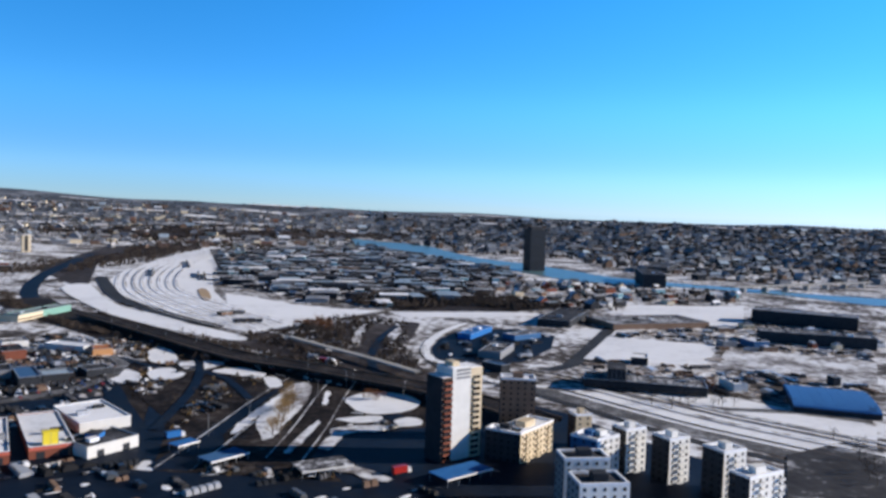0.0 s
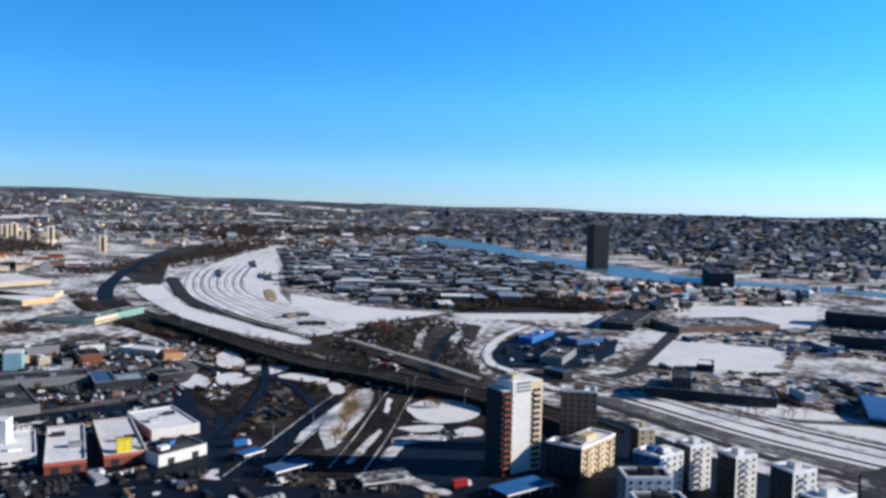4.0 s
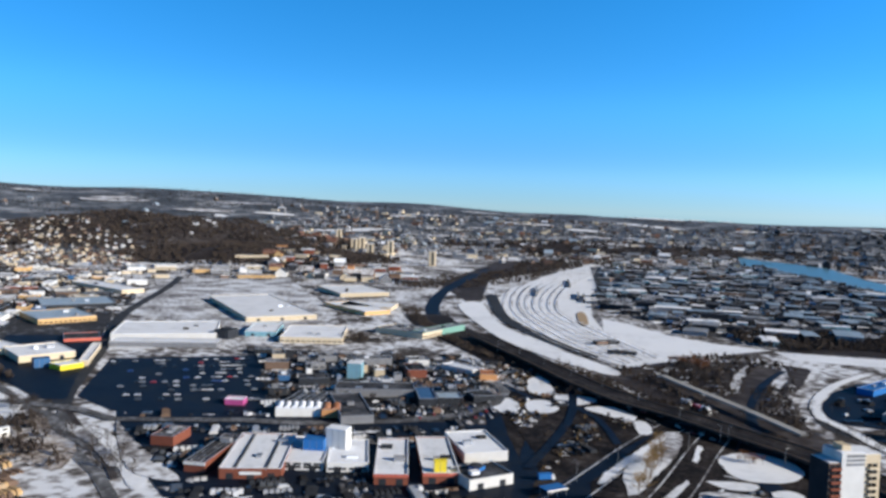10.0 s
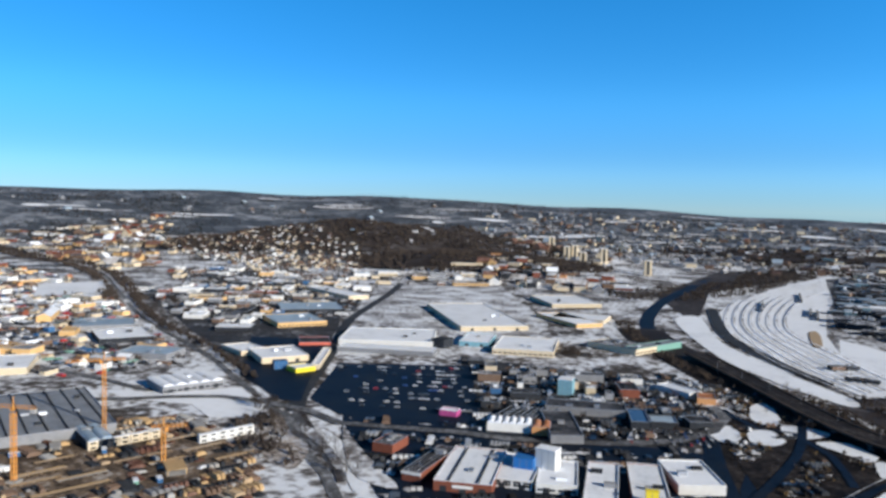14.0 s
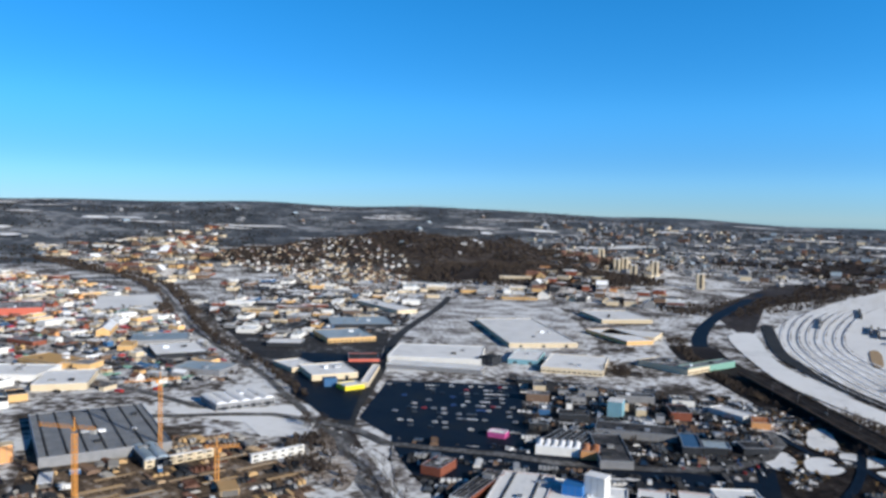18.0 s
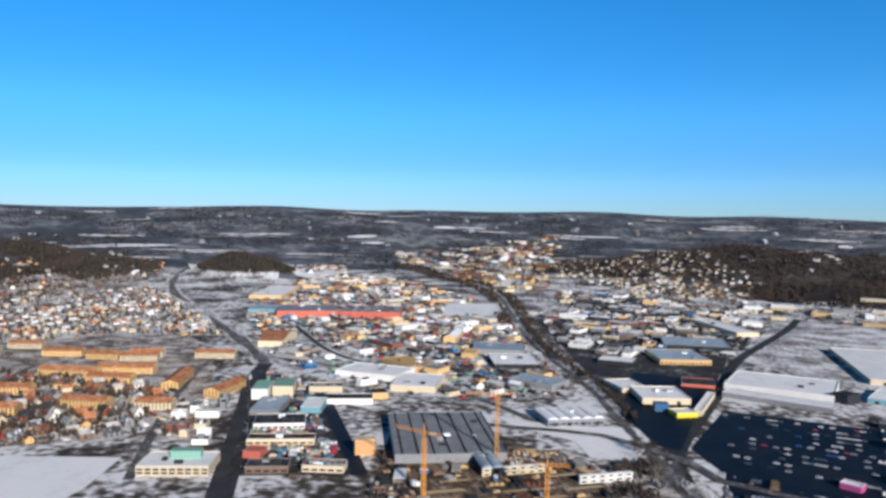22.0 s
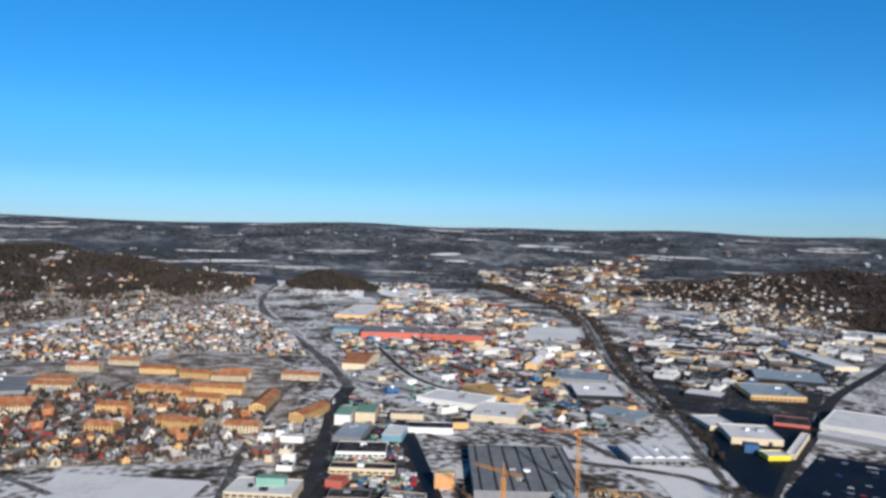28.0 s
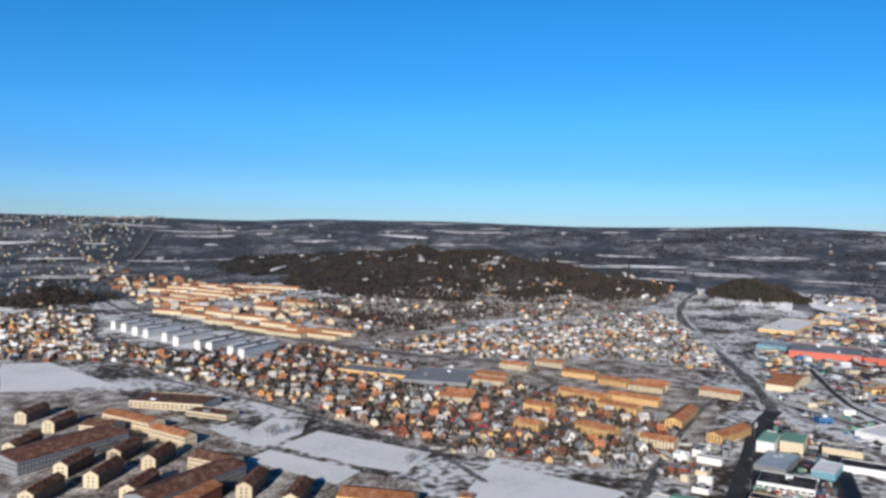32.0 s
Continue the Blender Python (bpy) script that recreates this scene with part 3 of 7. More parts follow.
plot('industrial_ground', [(-1201, 592), (-1182, 983), (-749, 624), (-469, 355), (-486, 344)], 'yard_ground', label='dark slushy industrial ground', category='ground', z=0.04)
plot('industrial_ground', [(-566, 1894), (-163, 2309), (48, 2047), (144, 1388), (66, 1086), (-65, 921), (-165, 954), (-305, 1109)], 'yard_ground', label='dark slushy industrial ground', category='ground', z=0.04)
plot('scrub', [(-456, 290), (-460, 308), (-442, 319), (-412, 303), (-374, 290), (-350, 261), (-373, 258), (-408, 260)], 'garden_ground', label='brown scrub beside the tracks', category='scrub', z=0.05, smooth_edge=True)
strip('railway', [(-314, 266), (-345, 285), (-380, 303), (-408, 318), (-438, 334), (-470, 340)], 4, 'wood_floor', label='second dark track between snow banks', z=0.2, category='railway')
plot('snow_bank', [(-298, 262), (-330, 280), (-367, 296), (-393, 311), (-400, 322), (-367, 312), (-330, 290), (-300, 274)], 'clean_snow', label='snow between two curving tracks', category='snow bank', z=0.12, smooth_edge=True)
plot('water', [(-300, 2560), (-137, 2512), (-49, 2420), (41, 2029), (100, 1878), (187, 1760), (256, 1600), (320, 1460), (400, 1385), (489, 1330), (595, 1255), (739, 1190), (900, 1160), (900, 1110), (617, 1110), (543, 1210), (439, 1290), (330, 1320), (250, 1340), (201, 1400), (143, 1539), (71, 1729), (26, 1794), (-38, 1951), (-113, 2095), (-166, 2210), (-260, 2330)], 'river_water', label='pale blue river water', category='water', z=0.2)
# zones for the smaller buildings
YARDS_NORTH = [(-566, 1894), (-163, 2309), (48, 2047), (144, 1388), (66, 1086), (-65, 921), (-165, 954), (-305, 1109)]
RIVERSIDE = [(66, 1243), (194, 1315), (454, 1196), (398, 1048), (174, 903), (119, 999)]
FAR_BANK = [(141, 3117), (1953, 3514), (829, 1487), (528, 1393), (373, 1646)]
HILL_VILLAS = [(-2033, 1009), (-1487, 985), (-1253, 1098), (-1508, 1326), (-1767, 1367), (-2129, 1230)]
WORKS_WEST = [(-931, 109), (-1254, 120), (-1680, 200), (-2059, 380), (-2068, 544), (-1667, 577), (-1279, 568), (-661, 368), (-649, 268), (-719, 187)]
WORKS_EAST = [(-1231, 606), (-1230, 926), (-1220, 1034), (-804, 674), (-819, 512), (-955, 511)]
WORKS_SNOW = [(-1331, 965), (-1109, 1310), (-824, 1102), (-930, 859), (-1081, 787)]
VILLA_TOWN = [(-897, -749), (-1087, -543), (-949, -234), (-782, 10), (-601, 13), (-619, -38), (-619, -189), (-694, -325), (-792, -399)]
VILLA_TOWN_FAR = [(-1094, -467), (-1598, -245), (-1729, -34), (-1451, 52), (-1101, 68), (-1139, -81), (-1065, -255)]
TERRACES = [(-2396, -2126), (-2071, -1473), (-1456, -619), (-1197, -597), (-1330, -990), (-1582, -1345)]
NORTH_TOWN = [(-1161, 1427), (-857, 1443), (-649, 1216), (-820, 1175), (-957, 1026)]
SLOPE_TOWN = [(-3003, -3146), (-4164, -3068), (-1796, -1580), (-1236, -1107), (-1057, -1122)]
SLOPE_EAST = [(-3045, -207), (-2576, 0), (-1949, -12), (-1840, -151)]
VILLA_SOUTH = [(-978, -973), (-1020, -864), (-888, -641), (-792, -399), (-694, -325), (-736, -457), (-862, -719), (-869, -927)]
RETAIL = [(-492, 568), (-301, 625), (-228, 539), (-210, 473), (-284, 414), (-333, 390)]
STREET_BLOCKS = [(-506, 31), (-633, 55), (-869, 95), (-727, 136), (-484, 115)]
STREET_WEST = [(-625, -18), (-747, 6), (-741, 50), (-531, 32), (-588, 18)]
MID_WORKS = [(-1572, 828), (-1439, 1043), (-1033, 904), (-757, 665), (-829, 601), (-885, 530)]
INTERCHANGE = [(-123, 358), (-116, 421), (-89, 534), (-48, 430), (-60, 349)]
EAST_YARDS = [(138, 743), (363, 934), (487, 868), (255, 449), (183, 493), (96, 531)]
plot('gardens', VILLA_SOUTH, 'garden_ground', label='snow-flecked gardens round small houses', category='gardens', z=0.045)
# sheet colour also holds the deep shadows between the shops
plot('shop_yard', [(-427, 362), (-197, 461), (-130, 368), (-133, 331), (-198, 294), (-276, 262), (-371, 314)], 'wet_asphalt', label='asphalt yards darkened as shade between shops', category='ground', z=0.03)
plot('site_ground', [(-569, 159), (-476, 275), (-384, 253), (-330, 225), (-310, 185), (-385, 95), (-447, 112)], 'site_mud', label='muddy building site with old snow', category='ground', z=0.03)
plot('street_ground', STREET_BLOCKS, 'yard_ground', label='dark slushy yards between shops', category='ground', z=0.03)
HILL_FOOT = [(-1549, -769), (-2062, -477), (-1943, -26), (-1692, -115), (-1467, -369), (-1173, -500)]
PLAIN_WEST = [(-2838, 797), (-3144, 1656), (-1802, 964), (-1456, 643), (-1979, 711)]
SOUTH_GAP = [(-1177, -1247), (-1244, -1087), (-853, -742), (-807, -864)]
plot('gardens', VILLA_TOWN_FAR, 'trampled_snow', label='snowy gardens on a gentle slope', category='gardens', z=0.5)
plot('gardens', HILL_FOOT, 'garden_ground', label='scrubby gardens at the foot of a hill', category='gardens', z=0.5)
plot('gardens', SOUTH_GAP, 'garden_ground', label='gardens beside a snowy field', category='gardens', z=0.05)
strip('railway', [(34, 538), (71, 509), (105, 466), (142, 423), (176, 393), (207, 367)], 2.2, 'wood_floor', label='dark track and scrub in snow', offset=14, z=0.2, category='railway')
plot('junction', [(-108, 390), (-97, 535), (-51, 528), (-48, 430), (-60, 349), (-90, 342)], 'dark_ground', label='dark junction of wide roads', category='junction', z=0.085)
plot('junction', [(-219, 522), (-173, 518), (-180, 645), (-91, 552), (-116, 421), (-126, 346), (-141, 408)], 'dark_ground', label='dark ground under the ramps', category='ground', z=0.083)
strip('road', [(24, 803), (-1, 731), (-12, 658), (-6, 606), (13, 579), (38, 535), (73, 522)], 8, 'clean_snow', label='snow-covered road round a depot', z=0.26)
plot('roundabout', [(-56, 469), (-48, 487), (-34, 492), (-18, 484), (-11, 468), (-15, 450), (-30, 439), (-45, 443)], 'clean_snow', label='oval snow-covered traffic island', category='traffic island', z=0.34, smooth_edge=True)
plot('traffic_island', [(-94, 507), (-83, 505), (-78, 459), (-81, 417), (-82, 387), (-86, 383), (-97, 416), (-99, 454)], 'trampled_snow', label='long snowy wedge between wide roads', category='traffic island', z=0.34, smooth_edge=True)
plot('snow_bank', [(-106, 401), (-102, 392), (-98, 437), (-91, 488), (-94, 496), (-102, 446)], 'clean_snow', label='thin snow bank along a road edge', category='snow bank', z=0.34, smooth_edge=True)
plot('traffic_island', [(-56, 425), (-45, 432), (-32, 435), (-32, 424), (-43, 419)], 'clean_snow', label='narrow snowy traffic island', category='traffic island', z=0.34, smooth_edge=True)
plot('traffic_island', [(-24, 426), (-17, 434), (-9, 430), (-9, 419), (-19, 415)], 'clean_snow', label='small oval snowy traffic island', category='traffic island', z=0.34, smooth_edge=True)
plot('traffic_island', [(-56, 405), (-43, 415), (-28, 415), (-29, 405), (-41, 402), (-51, 393)], 'trampled_snow', label='curved snow verge below an oval', category='traffic island', z=0.34, smooth_edge=True)
plot('snow_bank', [(-57, 372), (-55, 392), (-48, 401), (-48, 388), (-52, 370)], 'trampled_snow', label='ploughed snow beside a road', category='snow bank', z=0.34, smooth_edge=True)
plot('snow_bank', [(-72, 364), (-70, 390), (-65, 423), (-63, 417), (-66, 384), (-69, 363)], 'trampled_snow', label='long strip of grey snow', category='snow bank', z=0.34, smooth_edge=True)
plot('snow_bank', [(-68, 457), (-71, 490), (-68, 488), (-65, 455)], 'clean_snow', label='small bank of ploughed snow', category='snow bank', z=0.34, smooth_edge=True)
plot('traffic_island', [(-225, 601), (-219, 617), (-196, 582), (-191, 558), (-208, 562)], 'clean_snow', label='white snowy roadside oval', category='traffic island', z=0.34, smooth_edge=True)
plot('traffic_island', [(-188, 559), (-177, 570), (-157, 567), (-158, 551), (-171, 537)], 'clean_snow', label='snowy wedge beside a loop road', category='traffic island', z=0.34, smooth_edge=True)
plot('traffic_island', [(-157, 537), (-142, 551), (-120, 535), (-120, 521), (-139, 527)], 'clean_snow', label='curved snowy verge of a loop road', category='traffic island', z=0.34, smooth_edge=True)
plot('traffic_island', [(-198, 530), (-190, 543), (-172, 525), (-174, 508), (-188, 508)], 'clean_snow', label='snowy patch inside a road loop', category='traffic island', z=0.34, smooth_edge=True)
plot('traffic_island', [(-221, 513), (-214, 533), (-196, 513), (-199, 492)], 'clean_snow', label='snowy patch beside the street', category='traffic island', z=0.34, smooth_edge=True)
plot('traffic_island', [(-118, 522), (-110, 524), (-101, 501), (-107, 493)], 'clean_snow', label='small snow patch below the viaduct', category='traffic island', z=0.34, smooth_edge=True)
plot('snow_bank', [(-49, 340), (-40, 349), (-31, 345), (-18, 332), (-26, 330), (-39, 340)], 'trampled_snow', label='snow at the edge of a courtyard', category='snow bank', z=0.34, smooth_edge=True)
plot('snow_bank', [(-395, 335), (-359, 316), (-318, 297), (-285, 281), (-322, 280)], 'trampled_snow', label='sloping snow beside a lane', category='snow bank', z=0.34, smooth_edge=True)
plot('snow_bank', [(-415, 316), (-398, 315), (-363, 299), (-334, 285), (-332, 277), (-365, 294), (-401, 306)], 'trampled_snow', label='sloping snow beside a lane', category='snow bank', z=0.34, smooth_edge=True)
plot('snow_bank', [(-484, 993), (-477, 1053), (-370, 878), (-263, 763), (-176, 687), (-174, 660), (-249, 708), (-340, 793)], 'clean_snow', label='white snow strip between sidings and highway', category='snow field', z=0.3, smooth_edge=True)
plot('ditch', [(-505, 1140), (-402, 940), (-334, 848), (-270, 780), (-215, 730), (-206, 738), (-258, 788), (-320, 858), (-388, 948), (-492, 1146)], 'asphalt', label='dark lower track along the yard', category='track', z=0.34, smooth_edge=True)
plot('pit', [(-322, 1033), (-315, 1043), (-285, 965), (-275, 926), (-287, 937)], 'mud', label='ochre earth pit in the snow', category='pit', z=0.34, smooth_edge=True)
SNOW_PLAIN = [(-2461, 54), (-2550, 268), (-2483, 540), (-1876, 423), (-2029, 311), (-2305, 282), (-2083, 157), (-2100, 56)]
plot('snow_field', SNOW_PLAIN, 'clean_snow', label='open snowy land beyond the works', category='ground', z=1.0, grid=40)
# shade between the towers is painted by this near-black sheet
plot('courtyard', [(11, 466), (47, 480), (74, 457), (105, 406), (141, 362), (152, 331), (110, 279), (34, 280), (2, 330)], 'wet_asphalt', label='ground between apartment blocks, coloured dark as shade', category='ground', z=0.03)
strip('ramp', [(-211, 639), (-186, 594), (-162, 526), (-151, 468), (-144, 394)], 6, 'wet_asphalt', label='slushy grey ramp between snow wedges', z=0.4)
strip('ramp', [(-236, 575), (-197, 542), (-175, 549), (-140, 514), (-113, 464)], 5, 'wet_asphalt', label='slushy grey ramp through the interchange', z=0.4)
plot('scrub', [(-165, 705), (-142, 750), (-100, 785), (-60, 800), (-25, 800), (-22, 761), (-28, 642), (-12, 570), (2, 530), (-22, 508), (-69, 540), (-123, 597), (-185, 672)], 'wood_floor', label='dark scrub between viaduct, sidings and depot', category='scrub', z=0.09, smooth_edge=True)
plot('snow_bank', [(-77, 679), (-79, 730), (-76, 771), (-72, 781), (-71, 720), (-69, 658)], 'trampled_snow', label='strip of old snow between scrub and road', category='snow bank', z=0.2, smooth_edge=True)
plot('snow_bank', [(-47, 700), (-46, 750), (-44, 790), (-37, 745), (-39, 700), (-41, 669)], 'trampled_snow', label='strip of old snow beside an underpass road', category='snow bank', z=0.2, smooth_edge=True)
strip('road', [(-39, 526), (-53, 604), (-53, 698), (-42, 774)], 6, 'wet_asphalt', label='dark road curving under a bridge', z=0.3)
strip('street', [(-1083, -332), (-1053, -166), (-1050, -20), (-918, 73)], 6, 'slush_road', label='slushy street between gardens', z=0.5)
strip('street', [(-1264, -308), (-1525, -212), (-1752, -95), (-2029, 41)], 6, 'trampled_snow', label='snow-covered street among houses', z=0.5)
strip('street', [(-786, -338), (-850, -249), (-815, -144), (-750, -67)], 5, 'slush_road', label='slushy street between gardens', z=0.5)
plot('courtyard', [(176, 388), (218, 414), (231, 400), (197, 326), (143, 312)], 'yard_ground', label='dark ground below a railway', category='ground', z=0.02)
plot('courtyard', [(-206, 299), (-136, 335), (9, 325), (60, 279), (40, 230), (-156, 239)], 'wet_asphalt', label='dark yards below the street', category='ground', z=0.02)
strip('railway', [(34, 538), (71, 509), (105, 466), (142, 423), (176, 393), (207, 367)], 6, 'trampled_snow', label='disused track bed under old snow', offset=33, z=0.2, category='railway')
strip('railway', [(34, 538), (71, 509), (105, 466), (142, 423), (176, 393), (207, 367)], 3, 'garden_ground', label='disused track bed under old snow', offset=46, z=0.2, category='railway')
strip('railway', [(34, 538), (71, 509), (105, 466), (142, 423), (176, 393), (207, 367)], 5, 'trampled_snow', label='disused track bed under old snow', offset=56, z=0.2, category='railway')
plot('estate_ground', [(-1112, -956), (-920, -553), (-1007, -543), (-1192, -947)], 'clean_snow', label='snowy lawns between slab blocks', category='ground', z=0.06)

# ---- builders of buildings ----
def flat_roof(g, a, b, z0, z1):
    return g.box(-a, a, -b, b, z0, z1)


def windows(parent, faces, rows, z0, storey, w=1.3, h=1.4, gap=3.0, mat="glass", name="glazing", joined=False):
    """Rows of small panes, one mesh a storey, on the faces given as (x0, y0, x1, y1)."""
    g = Geo()
    for r in range(rows):
        if not joined:
            g = Geo()
        z = z0 + r * storey
        for x0, y0, x1, y1 in faces:
            long = math.hypot(x1 - x0, y1 - y0)
            n = max(1, int((long - 1) / gap))
            rot = math.atan2(y1 - y0, x1 - x0)
            for i in range(n):
                t = (i + 0.5) / n
                g.box(-w / 2, w / 2, -0.05, 0.05, z, z + h, rot, x0 + (x1 - x0) * t, y0 + (y1 - y0) * t)
        if not joined or r == rows - 1:
            part(name, g, mat, parent, kind="stuff")


def hall(x, y, long, wide, tall, rot, wall, roof, label, ribs=0, units=2, bands=0, gates=0, bays=0, fascia=None, sign=None, name="shop_building", group=""):
    """A flat-roofed hall: walls with a parapet, roof slab, roof plant, gates and window bands. Its front is at -y."""
    rng = random.Random(int(x * 7 + y * 13))
    take(x, y, long, wide, rot)
    ob = thing(name, x, y, rot, label, "building", group)
    a, b = long / 2, wide / 2
    g = Geo()
    t = 0.35
    for q in ((-a, a, -b, -b + t), (-a, a, b - t, b), (-a, -a + t, -b + t, b - t), (a - t, a, -b + t, b - t)):
        g.box(*q, -0.5, tall)
    wall_ob = part("wall", g, wall, ob)
    g = Geo().box(-a + t, a - t, -b + t, b - t, tall - 1.0, tall - 0.45)
    roof_ob = part("roof", g, roof, ob)
    g = Geo()
    for q in ((-a - 0.1, a + 0.1, -b - 0.1, -b + 0.5), (-a - 0.1, a + 0.1, b - 0.5, b + 0.1), (-a - 0.1, -a + 0.5, -b + 0.5, b - 0.5), (a - 0.5, a + 0.1, -b + 0.5, b - 0.5)):
        g.box(*q, tall + 0.003, tall + 0.2)
    part("coping", g, "roof_snow" if "snow" in roof else "metal", wall_ob)
    for i in range(ribs):
        u = -a + long * (i + 0.5) / ribs
        part("roof_rib", Geo().box(u - 0.5, u + 0.5, -b + 0.8, b - 0.8, tall - 0.45, tall + 0.15), "roof_dark" if roof != "roof_dark" else "roof_snow", roof_ob)
    for i in range(bays):
        u0, u1 = -a + long * i / bays + 0.3, -a + long * (i + 1) / bays - 0.3
        g = Geo()
        n = 8
        for s in (-1, 1):
            g.v += [((u0 + u1) / 2 - math.cos(math.pi * k / n) * (u1 - u0) / 2, s * (b - 0.4), tall - 0.44 + 1.8 * math.sin(math.pi * k / n)) for k in range(n + 1)]
        g.f += [(k, k + 1, n + 2 + k, n + 1 + k) for k in range(n)] + [tuple(range(n + 1))[::-1], tuple(range(n + 1, 2 * n + 2))]
        part("roof_bay", g, roof, roof_ob)
    for i in range(units):
        u, w = rng.uniform(-0.8, 0.8) * (a - 3), rng.uniform(-0.7, 0.7) * max(0.5, b - 3)
        p, q, r = rng.uniform(1.2, 3.2), rng.uniform(1, 2.2), rng.uniform(0.8, 2.4)
        g = Geo().box(u - p, u + p, w - q, w + q, tall - 0.45, tall + r - 0.5).box(u - p - 0.15, u + p + 0.15, w - q - 0.15, w + q + 0.15, tall + r - 0.5, tall + r - 0.35)
        part("roof_unit", g, rng.choice(("metal", "wall_grey", "wall_dark", "roof_snow")), roof_ob)
    if fascia:
        part("fascia", Geo().box(-a - 0.2, a + 0.2, -b - 0.5, -b - 0.003, tall - 1.6, tall - 0.2), fascia, wall_ob, "painted fascia board")
    if sign:
        part("sign_board", Geo().box(-a * 0.35, a * 0.35, -b - 0.35, -b - 0.004, tall * 0.45, tall * 0.7), sign, wall_ob, "plain white sign board")
    for r in range(bands):
        z = 1.4 + r * (tall - 2) / max(1, bands)
        g = Geo()
        n = max(2, int(long / 5))
        for i in range(n):
            u0 = -a + long * (i + 0.12) / n
            g.box(u0, u0 + long / n * 0.76, -b - 0.06, -b + 0.1, z, z + 1.3)
        part("window_band", g, "glass", wall_ob, kind="stuff")
    for i in range(gates):
        u = -a + long * (i + 0.5) / gates
        part("gate", Geo().box(u - 1.8, u + 1.8, -b - 0.07, -b + 0.1, 0.05, min(3.4, tall - 2.2)), "wall_dark", wall_ob)
    return ob


def gabled(x, y, long, wide, tall, rot, wall, roof, label, rise=3.0, rows=0, chimneys=1, name="apartment_block", group="", z=None, mark=True):
    """A house with a pitched roof, ridge along its length. tall: up to the eaves."""
    if mark:
        take(x, y, long, wide, rot)
    ob = thing(name, x, y, rot, label, "building" if name != "house" else "house", group, z)
    a, b = long / 2, wide / 2
    g = Geo()
    v = [(s * a, w, h) for s in (-1, 1) for w, h in ((-b, -0.8), (b, -0.8), (b, tall), (0, tall + rise), (-b, tall))]
    g.add(v, [(0, 1, 2, 3, 4)[::-1], (5, 6, 7, 8, 9), (0, 4, 9, 5), (1, 6, 7, 2), (0, 5, 6, 1)])
    wall_ob = part("wall", g, wall, ob)
    o, t = 0.5, 0.22
    sl = rise / b
    for s in (-1, 1):
        e = (b + o) * s
        ze = tall - o * sl
        g = Geo()
        g.add([(q * (a + o), w, h) for q in (-1, 1) for w, h in ((0, tall + rise + 0.06), (e, ze + 0.06), (e, ze + 0.06 + t), (0, tall + rise + 0.06 + t))],
              [(0, 1, 2, 3), (7, 6, 5, 4), (0, 4, 5, 1), (1, 5, 6, 2), (2, 6, 7, 3), (3, 7, 4, 0)])
        roof_ob = part("roof", g, roof, ob)
    for i in range(chimneys):
        u = (-0.5 + (i + 0.6) / chimneys) * long * 0.8
        g = Geo().box(u - 0.45, u + 0.45, 0.2, 1.1, tall + rise * 0.6, tall + rise + 1.2).box(u - 0.55, u + 0.55, 0.1, 1.2, tall + rise + 1.2, tall + rise + 1.35)
        part("chimney", g, "wall_brick", roof_ob)
    if rows:
        storey = (tall - 0.6) / rows
        windows(wall_ob, [(-a + 1, -b, a - 1, -b), (-a + 1, b, a - 1, b), (a, -b + 1, a, b - 1), (-a, -b + 1, -a, b - 1)], rows, 1.0, storey, joined=name == "house")
    return ob


def box_block(x, y, long, wide, tall, rot, wall, roof, label, name, base=0.0):
    """A plain windowless block with plinth, corner edges and a capped roof."""
    take(x, y, long, wide, rot)
    ob = thing(name, x, y, rot, label, name.replace("_", " "), z=base - 0.44 if base else None)
    wide = max(wide, 3.0)
    h, a, b = tall - base, long / 2, wide / 2
    part("wall", Geo().box(-a, a, -b, b, -0.3 if not base else 0, h), wall, ob)
    part("roof", Geo().box(-a - 0.2, a + 0.2, -b - 0.2, b + 0.2, h, h + 0.35), roof, ob)
    n = max(2, int(long / 3))
    for i in range(n + 1):
        u = -a + long * i / n
        part("panel_joint", Geo().box(u - 0.08, u + 0.08, -b - 0.06, -b + 0.02, 0.1, h - 0.05), "wall_grey", ob)
    return ob


def barrel(x, y, long, wide, tall, rot, wall, roof, label):
    take(x, y, long, wide, rot)
    ob = thing("sports_hall", x, y, rot, label, "building")
    a, b = long / 2, wide / 2
    part("wall", Geo().box(-a, a, -b + 0.4, b - 0.4, -0.4, tall * 0.55), "wall_dark", ob)
    n, seg = 10, 8
    for i in range(seg):
        u0, u1 = -a + long * i / seg + 0.03, -a + long * (i + 1) / seg - 0.03
        g = Geo()
        for u in (u0, u1):
            g.v += [(u, -b * math.cos(math.pi * k / n), tall * 0.5 + tall * 0.5 * math.sin(math.pi * k / n)) for k in range(n + 1)]
        g.f += [(k + 1, k, n + 1 + k, n + 2 + k) for k in range(n)] + [tuple(range(n + 1)), tuple(range(n + 1, 2 * n + 2))[::-1]]
        part("roof_panel", g, roof, ob)
    return ob


